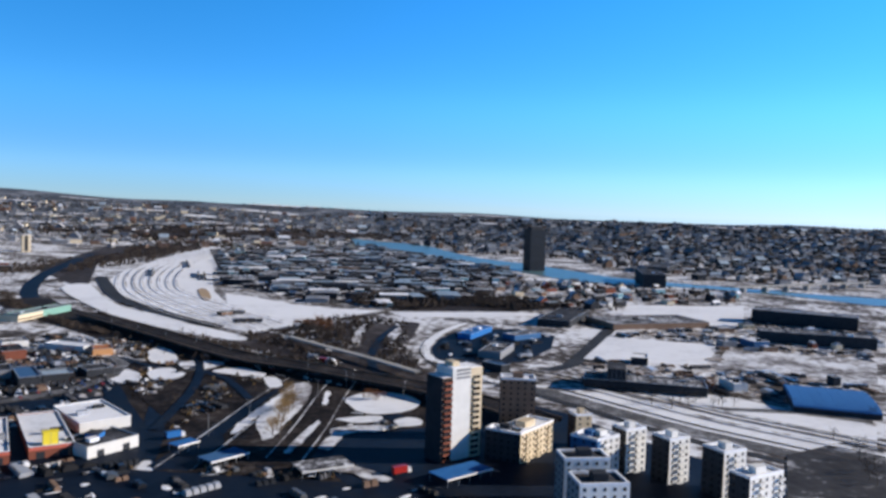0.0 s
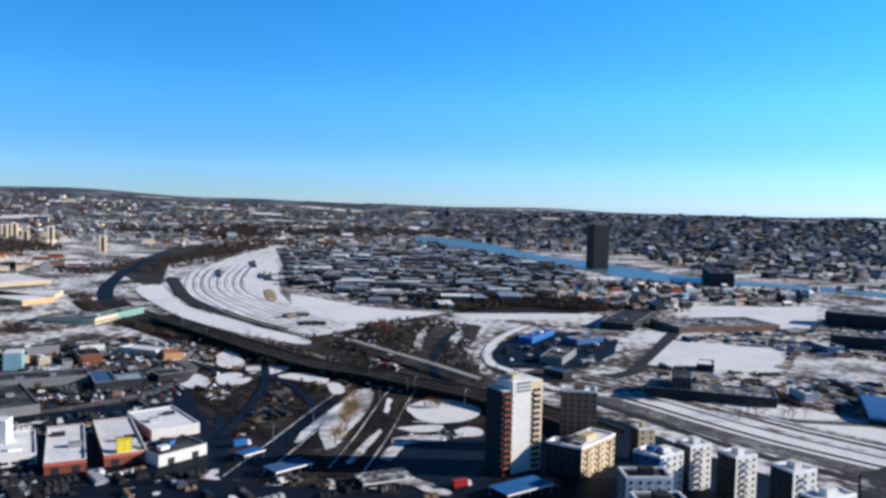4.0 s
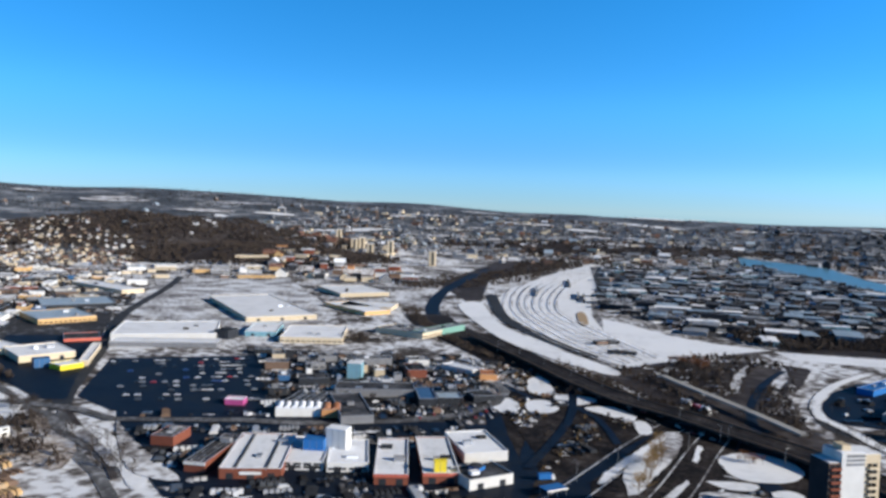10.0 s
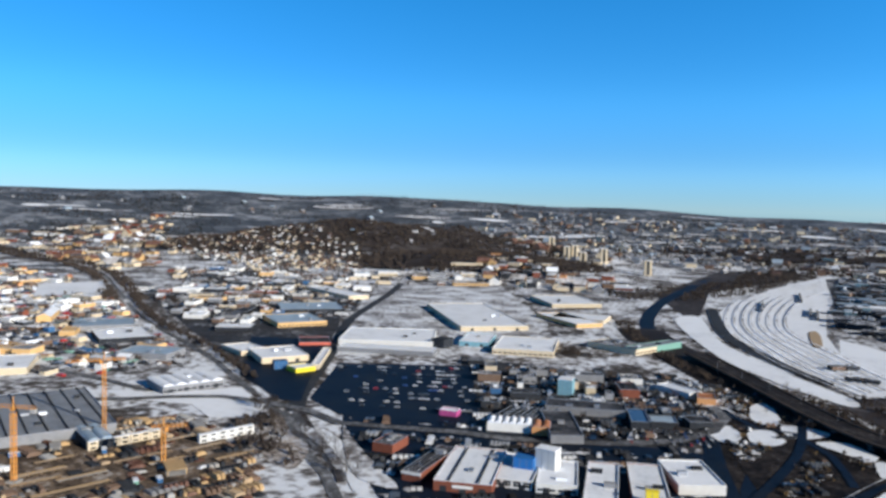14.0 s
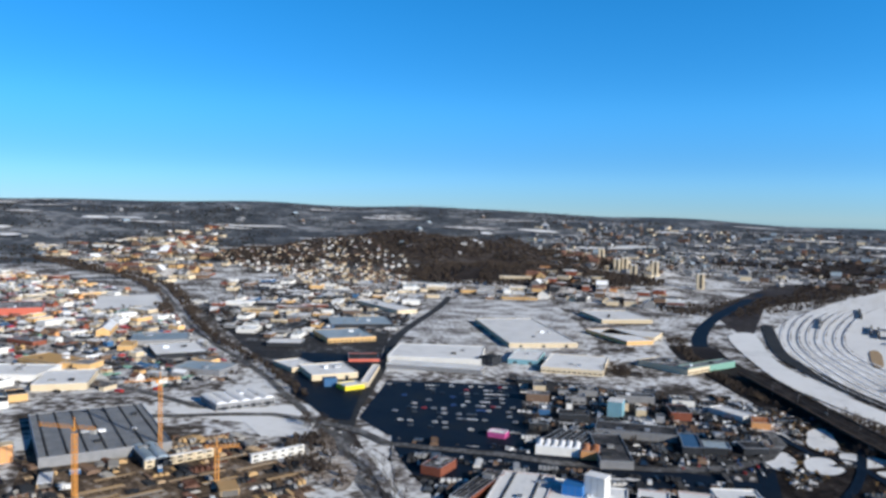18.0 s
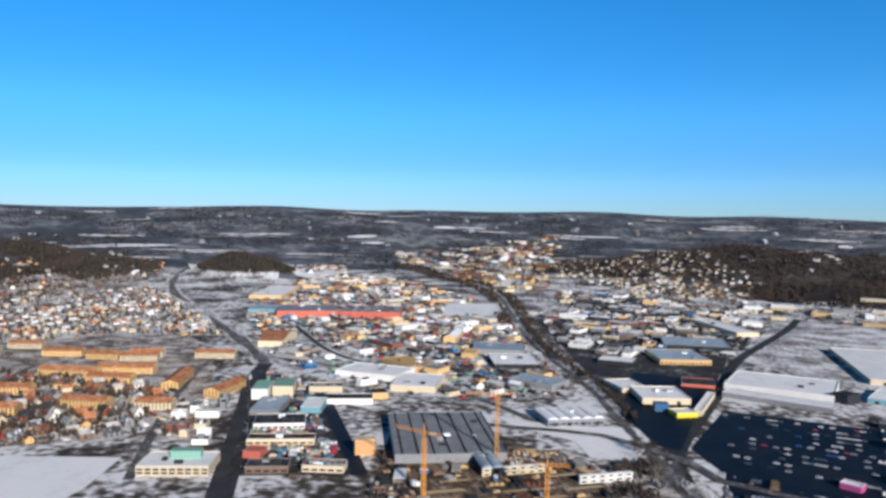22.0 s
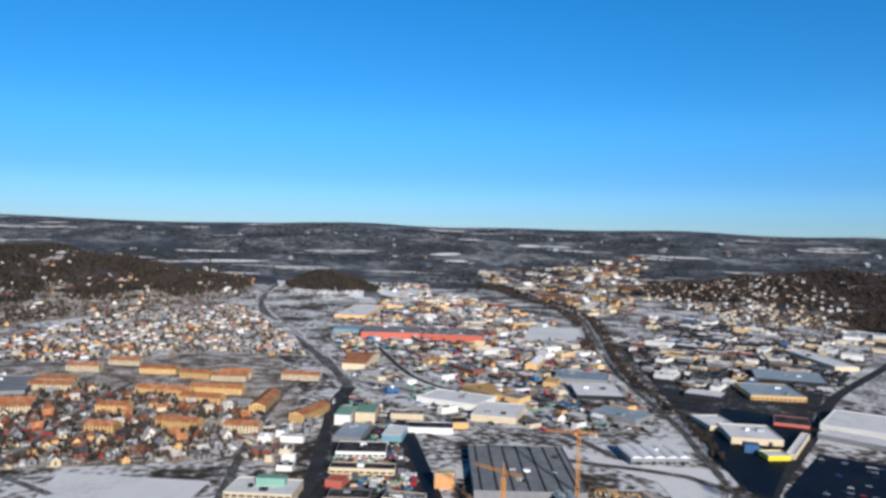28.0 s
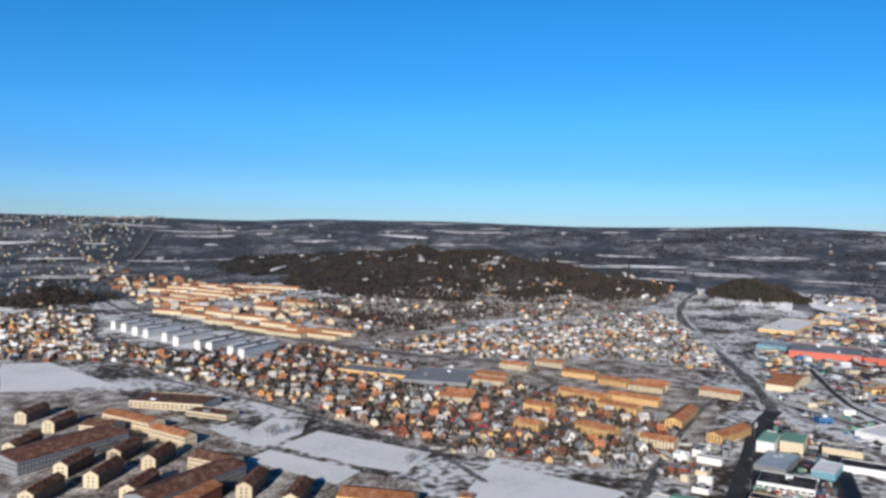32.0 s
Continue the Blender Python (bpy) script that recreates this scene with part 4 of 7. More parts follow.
def estate_block(x, y):
    """A brick gable-ended three-storey block; its cream gable faces east."""
    ob = gabled(x - 19 * math.cos(radians(12)), y - 19 * math.sin(radians(12)), 38, 11.5, 9.5, 12, "wall_brown", "roof_brown", "brown brick block with cream gable and dark tiled roof", rise=3.2, rows=3, chimneys=3, group="estate blocks")
    g = Geo().add([(19.06, w, h) for w, h in ((-5.7, 0), (5.7, 0), (5.7, 9.4), (0, 12.6), (-5.7, 9.4))], [(0, 1, 2, 3, 4)])
    g.add([(19.0, w, h) for w, h in ((-5.7, 0), (5.7, 0), (5.7, 9.4), (0, 12.6), (-5.7, 9.4))], [(4, 3, 2, 1, 0)])
    part("gable", g, "wall_cream", ob, "cream rendered gable")
    windows(ob, [(19.1, -3.6, 19.1, 3.6)], 3, 1.2, 2.9, w=1.1)


def slab_block(x, y):
    """A white-ended flat slab of flats."""
    rot = 175
    cx, cy = x - 42, y + 4
    take(cx, cy, 86, 11, rot)
    ob = thing("slab_block", cx, cy, rot, "grey slab block of flats with bright white end wall", "building", "white-ended slab blocks")
    part("wall", Geo().box(-42, 42, -5, 5, -0.5, 14), "wall_white", ob)
    part("fascia", Geo().box(-42.3, 42.3, -5.3, 5.3, 14, 15.4), "wall_dark", ob)
    part("roof", Geo().box(-41.6, 41.6, -4.6, 4.6, 15.4, 15.7), "roof_snow", ob)
    part("end_wall", Geo().box(-42.4, -42.003, -5, 5, -0.5, 14.2), "wall_white", ob, "bright white end wall")
    part("stair_head", Geo().box(-3, 3, -2, 2, 15.7, 17.5), "wall_dark", ob)
    windows(ob, [(-41, -5, 41, -5), (-41, 5, 41, 5)], 5, 1.0, 2.7, w=1.2, gap=4.5)


def point_block(x, y):
    rng = random.Random(int(x))
    ob = thing("point_block", x, y, 40 + rng.uniform(-4, 4), "pale high-rise point block on the ridge", "building", "ridge point blocks")
    h = rng.uniform(30, 38)
    part("wall", Geo().box(-8, 8, -8, 8, -8, h), "wall_cream", ob)
    part("roof", Geo().box(-8.3, 8.3, -8.3, 8.3, h, h + 0.6), "roof_snow", ob)
    part("lift_house", Geo().box(-3, 3, -2, 2, h + 0.6, h + 3.4), "wall_grey", ob)
    part("balcony_stack", Geo().box(-2.5, 2.5, -9.2, -8.003, 2, h - 1), "wall_dark", ob)


def highrise(x, y, long, wide, floors, rot, wall, label, side=None, balconies=True, frame_roof=False, name="apartment_tower"):
    """A block of flats from its near corner (x, y): the sunny face runs along rot, the other face to its left. Window by window."""
    c, s = math.cos(radians(rot)), math.sin(radians(rot))
    cx, cy = x + long / 2 * c - wide / 2 * s, y + long / 2 * s + wide / 2 * c
    take(cx, cy, long, wide, rot)
    ob = thing(name, cx, cy, rot, label, "building", "near apartment towers")
    a, b, h = long / 2, wide / 2, floors * 2.85
    wall_ob = part("wall", Geo().box(-a, a, -b, b, -0.5, h), wall, ob)
    # thin panel in a darker colour paints this side as shaded
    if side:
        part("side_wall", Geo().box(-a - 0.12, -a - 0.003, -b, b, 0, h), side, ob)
    part("roof", Geo().box(-a + 0.3, a - 0.3, -b + 0.3, b - 0.3, h, h + 0.12), "roof_dark" if frame_roof else "roof_snow", ob)
    g = Geo()
    for q in ((-a, a, -b, -b + 0.9), (-a, a, b - 0.9, b), (-a, -a + 0.9, -b + 0.9, b - 0.9), (a - 0.9, a, -b + 0.9, b - 0.9)):
        g.box(*q, h + 0.004, h + 1.0)
    part("parapet", g, "roof_snow", ob, "snow-topped parapet")
    part("lift_house", Geo().box(-a * 0.3, a * 0.3, -b * 0.4, b * 0.35, h + 0.12, h + 3.0), "wall_dark" if frame_roof else wall, ob)
    pane = Geo().box(-0.55, 0.55, -0.06, 0.06, 0, 1.25).mesh("window", "glass")
    slab = Geo().box(-1.7, 1.7, -1.3, 0, 0, 0.18).box(-1.7, 1.7, -1.3, -1.22, 0.18, 1.1).box(-1.7, -1.62, -1.22, 0, 0.18, 1.1).box(1.62, 1.7, -1.22, 0, 0.18, 1.1).mesh("balcony", wall)
    n = max(2, int(long / 3.4))
    m = max(2, int(wide / 3.6))
    for f in range(floors):
        z = 0.9 + f * 2.85
        for i in range(n):
            u = -a + long * (i + 0.5) / n
            if balconies and i % 3 == 1:
                part("balcony", slab, None, wall_ob, at=pose(u, -b, z - 0.8))
            part("window", pane, None, wall_ob, at=pose(u, -b - 0.02, z))
        for i in range(m):
            part("window", pane, None, wall_ob, at=pose(-a - 0.14, -b + wide * (i + 0.5) / m, z, 0, 0, 90))
    return ob


def tall_slab():
    """The tallest near tower: a balcony bay, a blank white bay, a second balcony bay, and a stepped top."""
    ob = thing("apartment_tower", 2, 357, 38, "tall cream tower with brown balcony bay and blank white wall", "building", "near apartment towers")
    take(8, 368, 24, 12, 38)
    bays = ((0, 5.5, 40.0, "wall_brown", "brown_bay"), (5.5, 16.5, 44.0, "wall_white", "blank_bay"), (16.5, 24, 43.2, "wall_cream", "cream_bay"))
    for u0, u1, h, mat, nm in bays:
        part(nm, Geo().box(u0, u1 - 0.02, 0 if nm != "blank_bay" else -0.4, 12, -0.5, h), mat, ob)
        part("roof", Geo().box(u0 + 0.3, u1 - 0.3, 0.3, 11.7, h, h + 0.3), "roof_snow", ob)
    # shadowed left face, its shade put into the panel colour
    part("shaded_side", Geo().box(-0.3, -0.004, 0, 12, -0.4, 40), "wall_dark", ob, "side panel coloured dark as shade")
    part("lift_house", Geo().box(8, 12, 3, 9, 44.3, 46.5), "wall_cream", ob)
    for i in range(3):
        part("louvre", Geo().box(7.8, 16.2, -0.6, -0.404, 38.8 + i * 1.8, 39.9 + i * 1.8), "wall_grey", ob)
    slab = Geo().box(-2.3, 2.3, -1.4, 0, 0, 0.2).box(-2.3, 2.3, -1.4, -1.3, 0.2, 1.15).box(-2.3, -2.2, -1.3, 0, 0.2, 1.15).box(2.2, 2.3, -1.3, 0, 0.2, 1.15)
    warm, pale = slab.mesh("balcony", "wall_brick"), slab.mesh("balcony", "wall_cream")
    pane = Geo().box(-1.1, 1.1, -0.05, 0.05, 0, 1.7).mesh("window", "glass")
    for f in range(14):
        z = 0.8 + f * 2.8
        for u, bal in ((2.75, warm), (20.2, pale)):
            part("balcony", bal, None, ob, at=pose(u, 0, z))
            for w in (-1.25, 1.25):
                part("window", pane, None, ob, at=pose(u + w, -0.03, z + 0.5))


# ---- plants ----
def twig_tree(seed, tall, mat, spread=0.55):
    """Trunk and a crown of branching bare twigs, as two meshes."""
    rng = random.Random(seed)
    trunk, crown = Geo(), Geo()
    trunk.tube((0, 0, -0.3), (0, 0, tall * 0.3), tall * 0.022, tall * 0.016)
    trunk.tube((0, 0, tall * 0.29), (rng.uniform(-0.3, 0.3), rng.uniform(-0.3, 0.3), tall * 0.75), tall * 0.016, tall * 0.005)

    def grow(p, d, long, r, depth):
        q = p + d * long
        crown.tube(p, q, r, r * 0.55, 3)
        if depth:
            for i in range(5 if depth > 1 else 4):
                e = (d + Vector((rng.uniform(-1, 1), rng.uniform(-1, 1), rng.uniform(-0.3, 0.8))) * 0.75).normalized()
                grow(p + d * long * rng.uniform(0.45, 1.0), e, long * rng.uniform(0.45, 0.75), r * 0.6, depth - 1)

    for i in range(9):
        a = 2.4 * i + rng.uniform(-0.3, 0.3)
        up = rng.uniform(0.35, 1.1)
        grow(Vector((0, 0, tall * (0.26 + 0.045 * i))), Vector((math.cos(a) * spread, math.sin(a) * spread, up * 0.6)).normalized(), tall * rng.uniform(0.2, 0.3), tall * 0.009, 2)
    return trunk.mesh("trunk", "bark"), crown.mesh("crown", mat)


TREES = {k: [twig_tree(i * 5 + j, 9 + 1.5 * j, m) for j in range(3)] for i, (k, m) in enumerate((("bare", "twigs"), ("gold", "gold_twigs"), ("rust", "rust_twigs")))}
LABELS = {"bare": "bare brown winter tree standing in snow", "gold": "bare willow with golden twigs by the road", "rust": "bare rust-brown tree beside the railway"}


def tree(x, y, sort="bare", size=1.0):
    rng = random.Random(int(x * 31 + y * 17))
    ob = thing("tree", x, y, rng.uniform(0, 360), LABELS[sort], "tree", "bare trees")
    trunk, crown = TREES[sort][rng.randrange(3)]
    k = size * rng.uniform(0.8, 1.2)
    for nm, me in (("trunk", trunk), ("crown", crown)):
        part(nm, me, None, ob, at=Matrix.Diagonal((k, k, k, 1)))


def belt(pts, width, count, sort="bare", size=1.0, seed=1):
    """Trees scattered along a line."""
    rng = random.Random(seed)
    line = spline(pts, 5)
    for i in range(count):
        p = line[rng.randrange(len(line))]
        tree(p.x + rng.uniform(-width, width) / 2, p.y + rng.uniform(-width, width) / 2, sort, size)


def wood(name, test, box, count, mats, label, seed, size=(7, 13), kind="bare"):
    """One mass of small trees: trunks with ragged domes of twig blades, or conifer tiers."""
    rng = random.Random(seed)
    geos = [Geo() for _ in mats]
    done = tries = 0
    while done < count and tries < count * 30:
        tries += 1
        x, y = rng.uniform(box[0], box[1]), rng.uniform(box[2], box[3])
        if not test(x, y) or (round(x / 5), round(y / 5)) in TAKEN:
            continue
        done += 1
        h, z = rng.uniform(*size), height(x, y) - 0.4
        g = geos[rng.randrange(len(geos))]
        if kind == "conifer":
            for k in range(3):
                r, b, t = h * (0.24 - 0.06 * k), z + h * (0.12 + 0.27 * k), z + h * (0.52 + 0.24 * k)
                n = len(g.v)
                o = rng.uniform(0, 1)
                g.v += [(x + r * math.cos(o + 1.2566 * i), y + r * math.sin(o + 1.2566 * i), b) for i in range(5)] + [(x, y, t)]
                g.f += [(n + i, n + (i + 1) % 5, n + 5) for i in range(5)]
        else:
            r = h * rng.uniform(0.3, 0.45)
            for i in range(11):
                a, b = rng.uniform(0, 6.283), rng.uniform(0.15, 1.0)
                px, py, pz = x + math.cos(a) * r * b * 0.35, y + math.sin(a) * r * b * 0.35, z + h * rng.uniform(0.15, 0.45)
                qx, qy, qz = x + math.cos(a) * r * b, y + math.sin(a) * r * b, z + h * (1.05 - 0.4 * b * b) * rng.uniform(0.85, 1.05)
                w = h * 0.055
                n = len(g.v)
                g.v += [(px - w * math.sin(a), py + w * math.cos(a), pz), (px + w * math.sin(a), py - w * math.cos(a), pz), (qx, qy, qz), (qx + w * math.cos(a + 1), qy + w * math.sin(a + 1), qz - h * 0.25)]
                g.f += [(n, n + 1, n + 2), (n, n + 3, n + 2), (n + 1, n + 3, n + 2)]
    for g, m in zip(geos, mats):
        if g.v:
            tagged(new(name, g.mesh(name, m)), label, "woods", kind="stuff")


# ---- vehicles ----
def car_set():
    out = []
    for nm in ("white", "silver", "black", "red", "blue", "grey"):
        bm = bmesh.new()
        bmesh.ops.create_cube(bm, size=1, matrix=Matrix.Translation((0, 0, 0.62)) @ Matrix.Diagonal((4.4, 1.78, 0.62, 1)))
        bmesh.ops.bevel(bm, geom=bm.edges[:], offset=0.13, segments=2, affect="EDGES")
        body = bpy.data.meshes.new("body")
        bm.to_mesh(body)
        body.materials.append(MATS["car_" + nm])
        cab = Geo().add([(-1.55, -0.78, 0.9), (1.0, -0.78, 0.9), (1.0, 0.78, 0.9), (-1.55, 0.78, 0.9), (-1.1, -0.62, 1.42), (0.4, -0.62, 1.42), (0.4, 0.62, 1.42), (-1.1, 0.62, 1.42)],
                        [(0, 1, 5, 4), (1, 2, 6, 5), (2, 3, 7, 6), (3, 0, 4, 7)]).mesh("cabin", "glass")
        top = Geo().box(-1.1, 0.4, -0.63, 0.63, 1.4, 1.47).mesh("roof_panel", "car_" + nm)
        out.append((nm, body, cab, top))
    return out


CARS = car_set()
WHEEL = Geo().tube((0, -0.1, 0), (0, 0.1, 0), 0.32, 0.32, 10).mesh("wheel", "rubber")


def car(x, y, rot, which):
    nm, body, cab, top = CARS[which]
    ob = thing("car", x, y, rot, "parked %s car on wet asphalt" % nm, "car", "parked cars")
    ob.location.z += 0.14
    for n_, me in (("body", body), ("cabin", cab), ("roof_panel", top)):
        part(n_, me, None, ob)
    for u in (-1.35, 1.35):
        for w in (-0.8, 0.8):
            part("wheel", WHEEL, None, ob, at=pose(u, w, 0.32))


# ---- cranes ----
def crane(x, y, tall, jib, rot, label):
    """A tower crane with lattice mast, jib, counter-jib, cab and ballast."""
    ob = thing("tower_crane", x, y, rot, label, "crane")
    part("base", Geo().box(-3, 3, -3, 3, 0, 1.2), "concrete", ob)
    for nm, p0, n, step, axis in (("mast", 1.2, int((tall - 1.2) / 3), 3.0, 2), ("jib", 1.0, int(jib * 0.6 / 3), 3.0, 0), ("counter_jib", -1.0, int(jib / 9), -3.0, 0)):
        g = Geo()
        w = 0.95
        corners = [(-w, -w), (w, -w), (w, w), (-w, w)] if axis == 2 else [(-0.8, 0), (0.8, 0), (0, 1.5)]

        def at(k, c):
            s = p0 + step * k
            return (c[0], c[1], s) if axis == 2 else (s, c[0], tall + c[1])
        for c in corners:
            g.tube(at(0, c), at(n, c), 0.26 if axis == 2 else 0.13, 0.26 if axis == 2 else 0.13, 4)
        for k in range(n):
            for i, c in enumerate(corners):
                d = corners[(i + 1) % len(corners)]
                g.tube(at(k, c), at(k + 1, d), 0.14 if axis == 2 else 0.07, 0.14 if axis == 2 else 0.07, 3)
        part(nm, g, "crane_orange", ob)
    part("cab", Geo().box(0.9, 2.6, -2.4, -0.9, tall - 2.2, tall), "crane_orange", ob)
    part("apex", Geo().tube((0, 0, tall), (0, 0, tall + 6), 0.5, 0.15, 4), "crane_orange", ob)
    part("ballast", Geo().box(-jib / 3 - 1, -jib / 3 + 2, -0.9, 0.9, tall - 2.4, tall - 0.1), "concrete", ob)
    part("tie", Geo().tube((0, 0, tall + 6), (jib * 0.45, 0, tall + 1.5), 0.07, 0.07, 3), "metal", ob)
    part("tie", Geo().tube((0, 0, tall + 6), (-jib / 3, 0, tall + 0.4), 0.07, 0.07, 3), "metal", ob)

# ---- buildings that can be told apart ----
# shops along the near street
hall(-297, 318, 11.5, 50.2, 5.9, 19, 'wall_brick', 'roof_patchy', 'small brick shop with ribbed snowy roof', ribs=4, fascia='wall_white')
hall(-340, 327, 13.8, 21.4, 6, 19, 'wall_brick', 'roof_patchy', 'low brick annex with snow-patched roof')
hall(-274, 328, 31.3, 61.0, 5.9, 31, 'wall_brick', 'roof_snow', 'red brick store with snow-covered roof', ribs=2, sign='wall_white', gates=3)
hall(-255, 346, 21.8, 44.7, 5.2, 28, 'wall_white', 'roof_snow', 'white panelled store with window bands', bands=2, gates=2)
hall(-234, 354, 21.9, 41.0, 5.5, 33, 'wall_white', 'roof_snow', 'pale grey rendered shop beside a brick store', bands=1, gates=2)
hall(-209, 359, 17.2, 60.6, 5.9, 30, 'wall_brick', 'roof_snow', 'brick shop with red fascia', fascia='wall_red', gates=2)
hall(-190, 374, 18.8, 62.3, 5.9, 33, 'wall_brick', 'roof_snow', 'brick shop with red fascia and snowy roof', fascia='wall_red', gates=2)
hall(-182, 407, 25.3, 41.6, 5.9, 43, 'wall_white', 'roof_snow', 'white shop hall with snow-covered stepped roof')
box_block(-253, 349, 11.4, 9.2, 11, 22, 'bright_blue', 'bright_blue', 'bright blue rooftop plant room on a store', 'plant_room', base=5)
box_block(-243, 357, 11.9, 8.3, 16, 11, 'wall_white', 'roof_snow', 'white windowless storage tower', 'storage_tower')
box_block(-175, 350, 6.4, 2.7, 12, 33, 'sign_yellow', 'sign_yellow', 'yellow square sign on a roof', 'roof_sign', base=5.5)
box_block(-161, 364, 6.7, 6.7, 7.5, 0, 'bright_blue', 'roof_dark', 'blue painted entrance of a shop', 'entrance_block')
# retail park
hall(-367, 411, 13.0, 9.0, 4.2, 24, 'wall_pink', 'roof_snow', 'pink-walled kiosk with white snowy roof', units=0)
hall(-315, 414, 29.4, 15.2, 6, 34, 'wall_white', 'roof_snow', 'white market hall with rounded bays', bays=6, units=0)
hall(-295, 423, 12.2, 15.1, 6, 34, 'wall_orange', 'roof_orange', 'orange canopied market stall', bays=2, units=0)
hall(-289, 437, 21.0, 61.7, 6, 42, 'wall_grey', 'roof_dark', 'grey-brown flat roofed market hall')
hall(-304, 491, 58.0, 22.7, 6, 31, 'wall_grey', 'roof_dark', 'long dark flat roofed shop row')
hall(-334, 432, 4.9, 36.7, 5, 16, 'wall_dark', 'roof_dark', 'dark narrow finger-roofed shed', units=0, group='finger sheds')
hall(-328, 436, 4.8, 37.0, 5, 16, 'wall_dark', 'roof_dark', 'dark narrow finger-roofed shed', units=0, group='finger sheds')
hall(-321, 441, 4.8, 37.2, 5, 16, 'wall_dark', 'roof_dark', 'dark narrow finger-roofed shed', units=0, group='finger sheds')
hall(-315, 445, 4.8, 37.3, 5, 16, 'wall_dark', 'roof_dark', 'dark narrow finger-roofed shed', units=0, group='finger sheds')
hall(-308, 450, 4.8, 37.6, 5, 16, 'wall_dark', 'roof_dark', 'dark narrow finger-roofed shed', units=0, group='finger sheds')
box_block(-347, 529, 11.5, 14.4, 12.5, 25, 'wall_turquoise', 'roof_snow', 'white and teal service tower with snowy top', 'service_tower')
hall(-675, 793, 84.7, 216.2, 5.9, 55, 'wall_cream', 'roof_snow', 'cream-walled warehouse with white snowy roof', units=3, gates=3, name='warehouse')
hall(-624, 592, 100.7, 82.0, 6, 41, 'wall_white', 'roof_snow', 'long white hall with snowy roof', units=2)
hall(-572, 540, 99.0, 23.8, 5, 33, 'wall_grey', 'roof_snow', 'low snow-roofed row beside the car park', units=0)
box_block(-556, 605, 15.7, 19.2, 9, 11, 'wall_dark', 'wall_dark', 'dark teal windowless block', 'substation')
hall(-550, 657, 32.2, 60.3, 5.2, 32, 'wall_turquoise', 'roof_snow', 'store with turquoise front and snowy roof', units=1, gates=2)
hall(-489, 665, 62.1, 80.2, 6, 31, 'wall_cream', 'roof_snow', 'cream store with snowy roof', bands=1)
hall(-690, 1032, 78.6, 109.8, 6, 54, 'wall_cream', 'roof_snow', 'cream hall with snowy roof')
hall(-573, 868, 38.1, 104.3, 5.2, 65, 'wall_yellow', 'roof_snow', 'yellow-fronted hall with snowy roof', units=0)
hall(-572, 896, 51.5, 72.1, 5.2, 110, 'wall_cream', 'roof_snow', 'cream hall beside a dark alley', units=0)
hall(-395, 766, 16.1, 78.3, 6.7, -8, 'wall_green', 'roof_grey', 'green-grey stepped office building', bands=2)
hall(-421, 744, 37.8, 63.3, 5.9, 84, 'wall_cream', 'roof_patchy', 'cream workshop building with patchy roof', bands=1)
hall(-284, 599, 36.2, 15.2, 5, -16, 'wall_white', 'roof_snow', 'low white shed with snowy roof', units=0)
hall(-256, 590, 14.0, 18.5, 5, 27, 'wall_orange', 'roof_orange', 'small hut with orange roof', units=0)
hall(-247, 501, 18.0, 17.5, 5, 35, 'wall_dark', 'roof_blue', 'pale blue canopy over parked cars', units=0)
hall(-230, 519, 16.8, 16.5, 5, 46, 'wall_dark', 'roof_dark', 'dark canopy over parked cars', units=0)
hall(-262, 493, 12.8, 35.1, 6, 35, 'wall_dark', 'wall_blue', 'dark blue tent hall by parked cars', units=0)
hall(-619, 440, 44.9, 52.9, 6, 70, 'wall_cream', 'roof_snow', 'store with snowy stepped roof beside the street', gates=2)
box_block(-576, 412, 11.8, 8.5, 7.5, 65, 'wall_blue', 'wall_blue', 'blue sign panel on a shop', 'shop_sign')
hall(-557, 421, 19.6, 17.3, 4.5, 82, 'sign_yellow', 'roof_snow', 'bright yellow drive-in canopy', units=0)
hall(-580, 462, 82.5, 7.1, 5, 134, 'wall_cream', 'roof_snow', 'cream shop with snowy roof beside the street', units=0)
hall(-666, 433, 28.1, 43.4, 5, 83, 'wall_cream', 'roof_snow', 'cream bungalow shop with snowy roof', units=1)
hall(-791, 585, 60.9, 74.3, 6, 70, 'wall_yellow', 'roof_blue', 'yellow-fronted hall with blue-grey roof', bands=1)
hall(-870, 670, 84.7, 75.1, 6, 59, 'wall_dark', 'roof_blue', 'long blue-grey roofed works hall', bands=1)
hall(-662, 517, 32.6, 35.1, 3.2, 54, 'wall_red', 'roof_dark', 'red-fronted garage with dark roof', units=0)
hall(-997, 820, 156.3, 35.1, 6, -12, 'wall_cream', 'roof_snow', 'long pale hall with snowy roof')
hall(-788, 499, 40.3, 29.7, 5, 47, 'wall_dark', 'roof_snow', 'dark shed with white snowy roof', units=0)
hall(-571, 316, 49.1, 38.7, 6, 82, 'wall_grey', 'roof_snow', 'pale grey hall with stepped snowy roof beside the tracks', bays=5, bands=1, gates=4)
hall(-704, 354, 36.1, 51.5, 6, 123, 'wall_grey', 'roof_blue', 'shed with blue-grey metal roof')
hall(-814, 376, 52.7, 65.7, 6, 74, 'wall_dark', 'roof_snow', 'dark hall with white snowy roof')
hall(-898, 394, 64.7, 56.0, 6, 65, 'wall_grey', 'roof_blue', 'works hall with pale blue roof')
# mall and works by the main road
hall(-546, 194, 78.2, 115.2, 6.7, 77, 'wall_grey', 'roof_grey', 'wide mall with ribbed grey roof', ribs=7, units=5, name='mall')
hall(-473, 201, 15.0, 34.1, 5.9, 81, 'wall_dark', 'roof_blue', 'mall entrance with glass barrel roofs', bays=2)
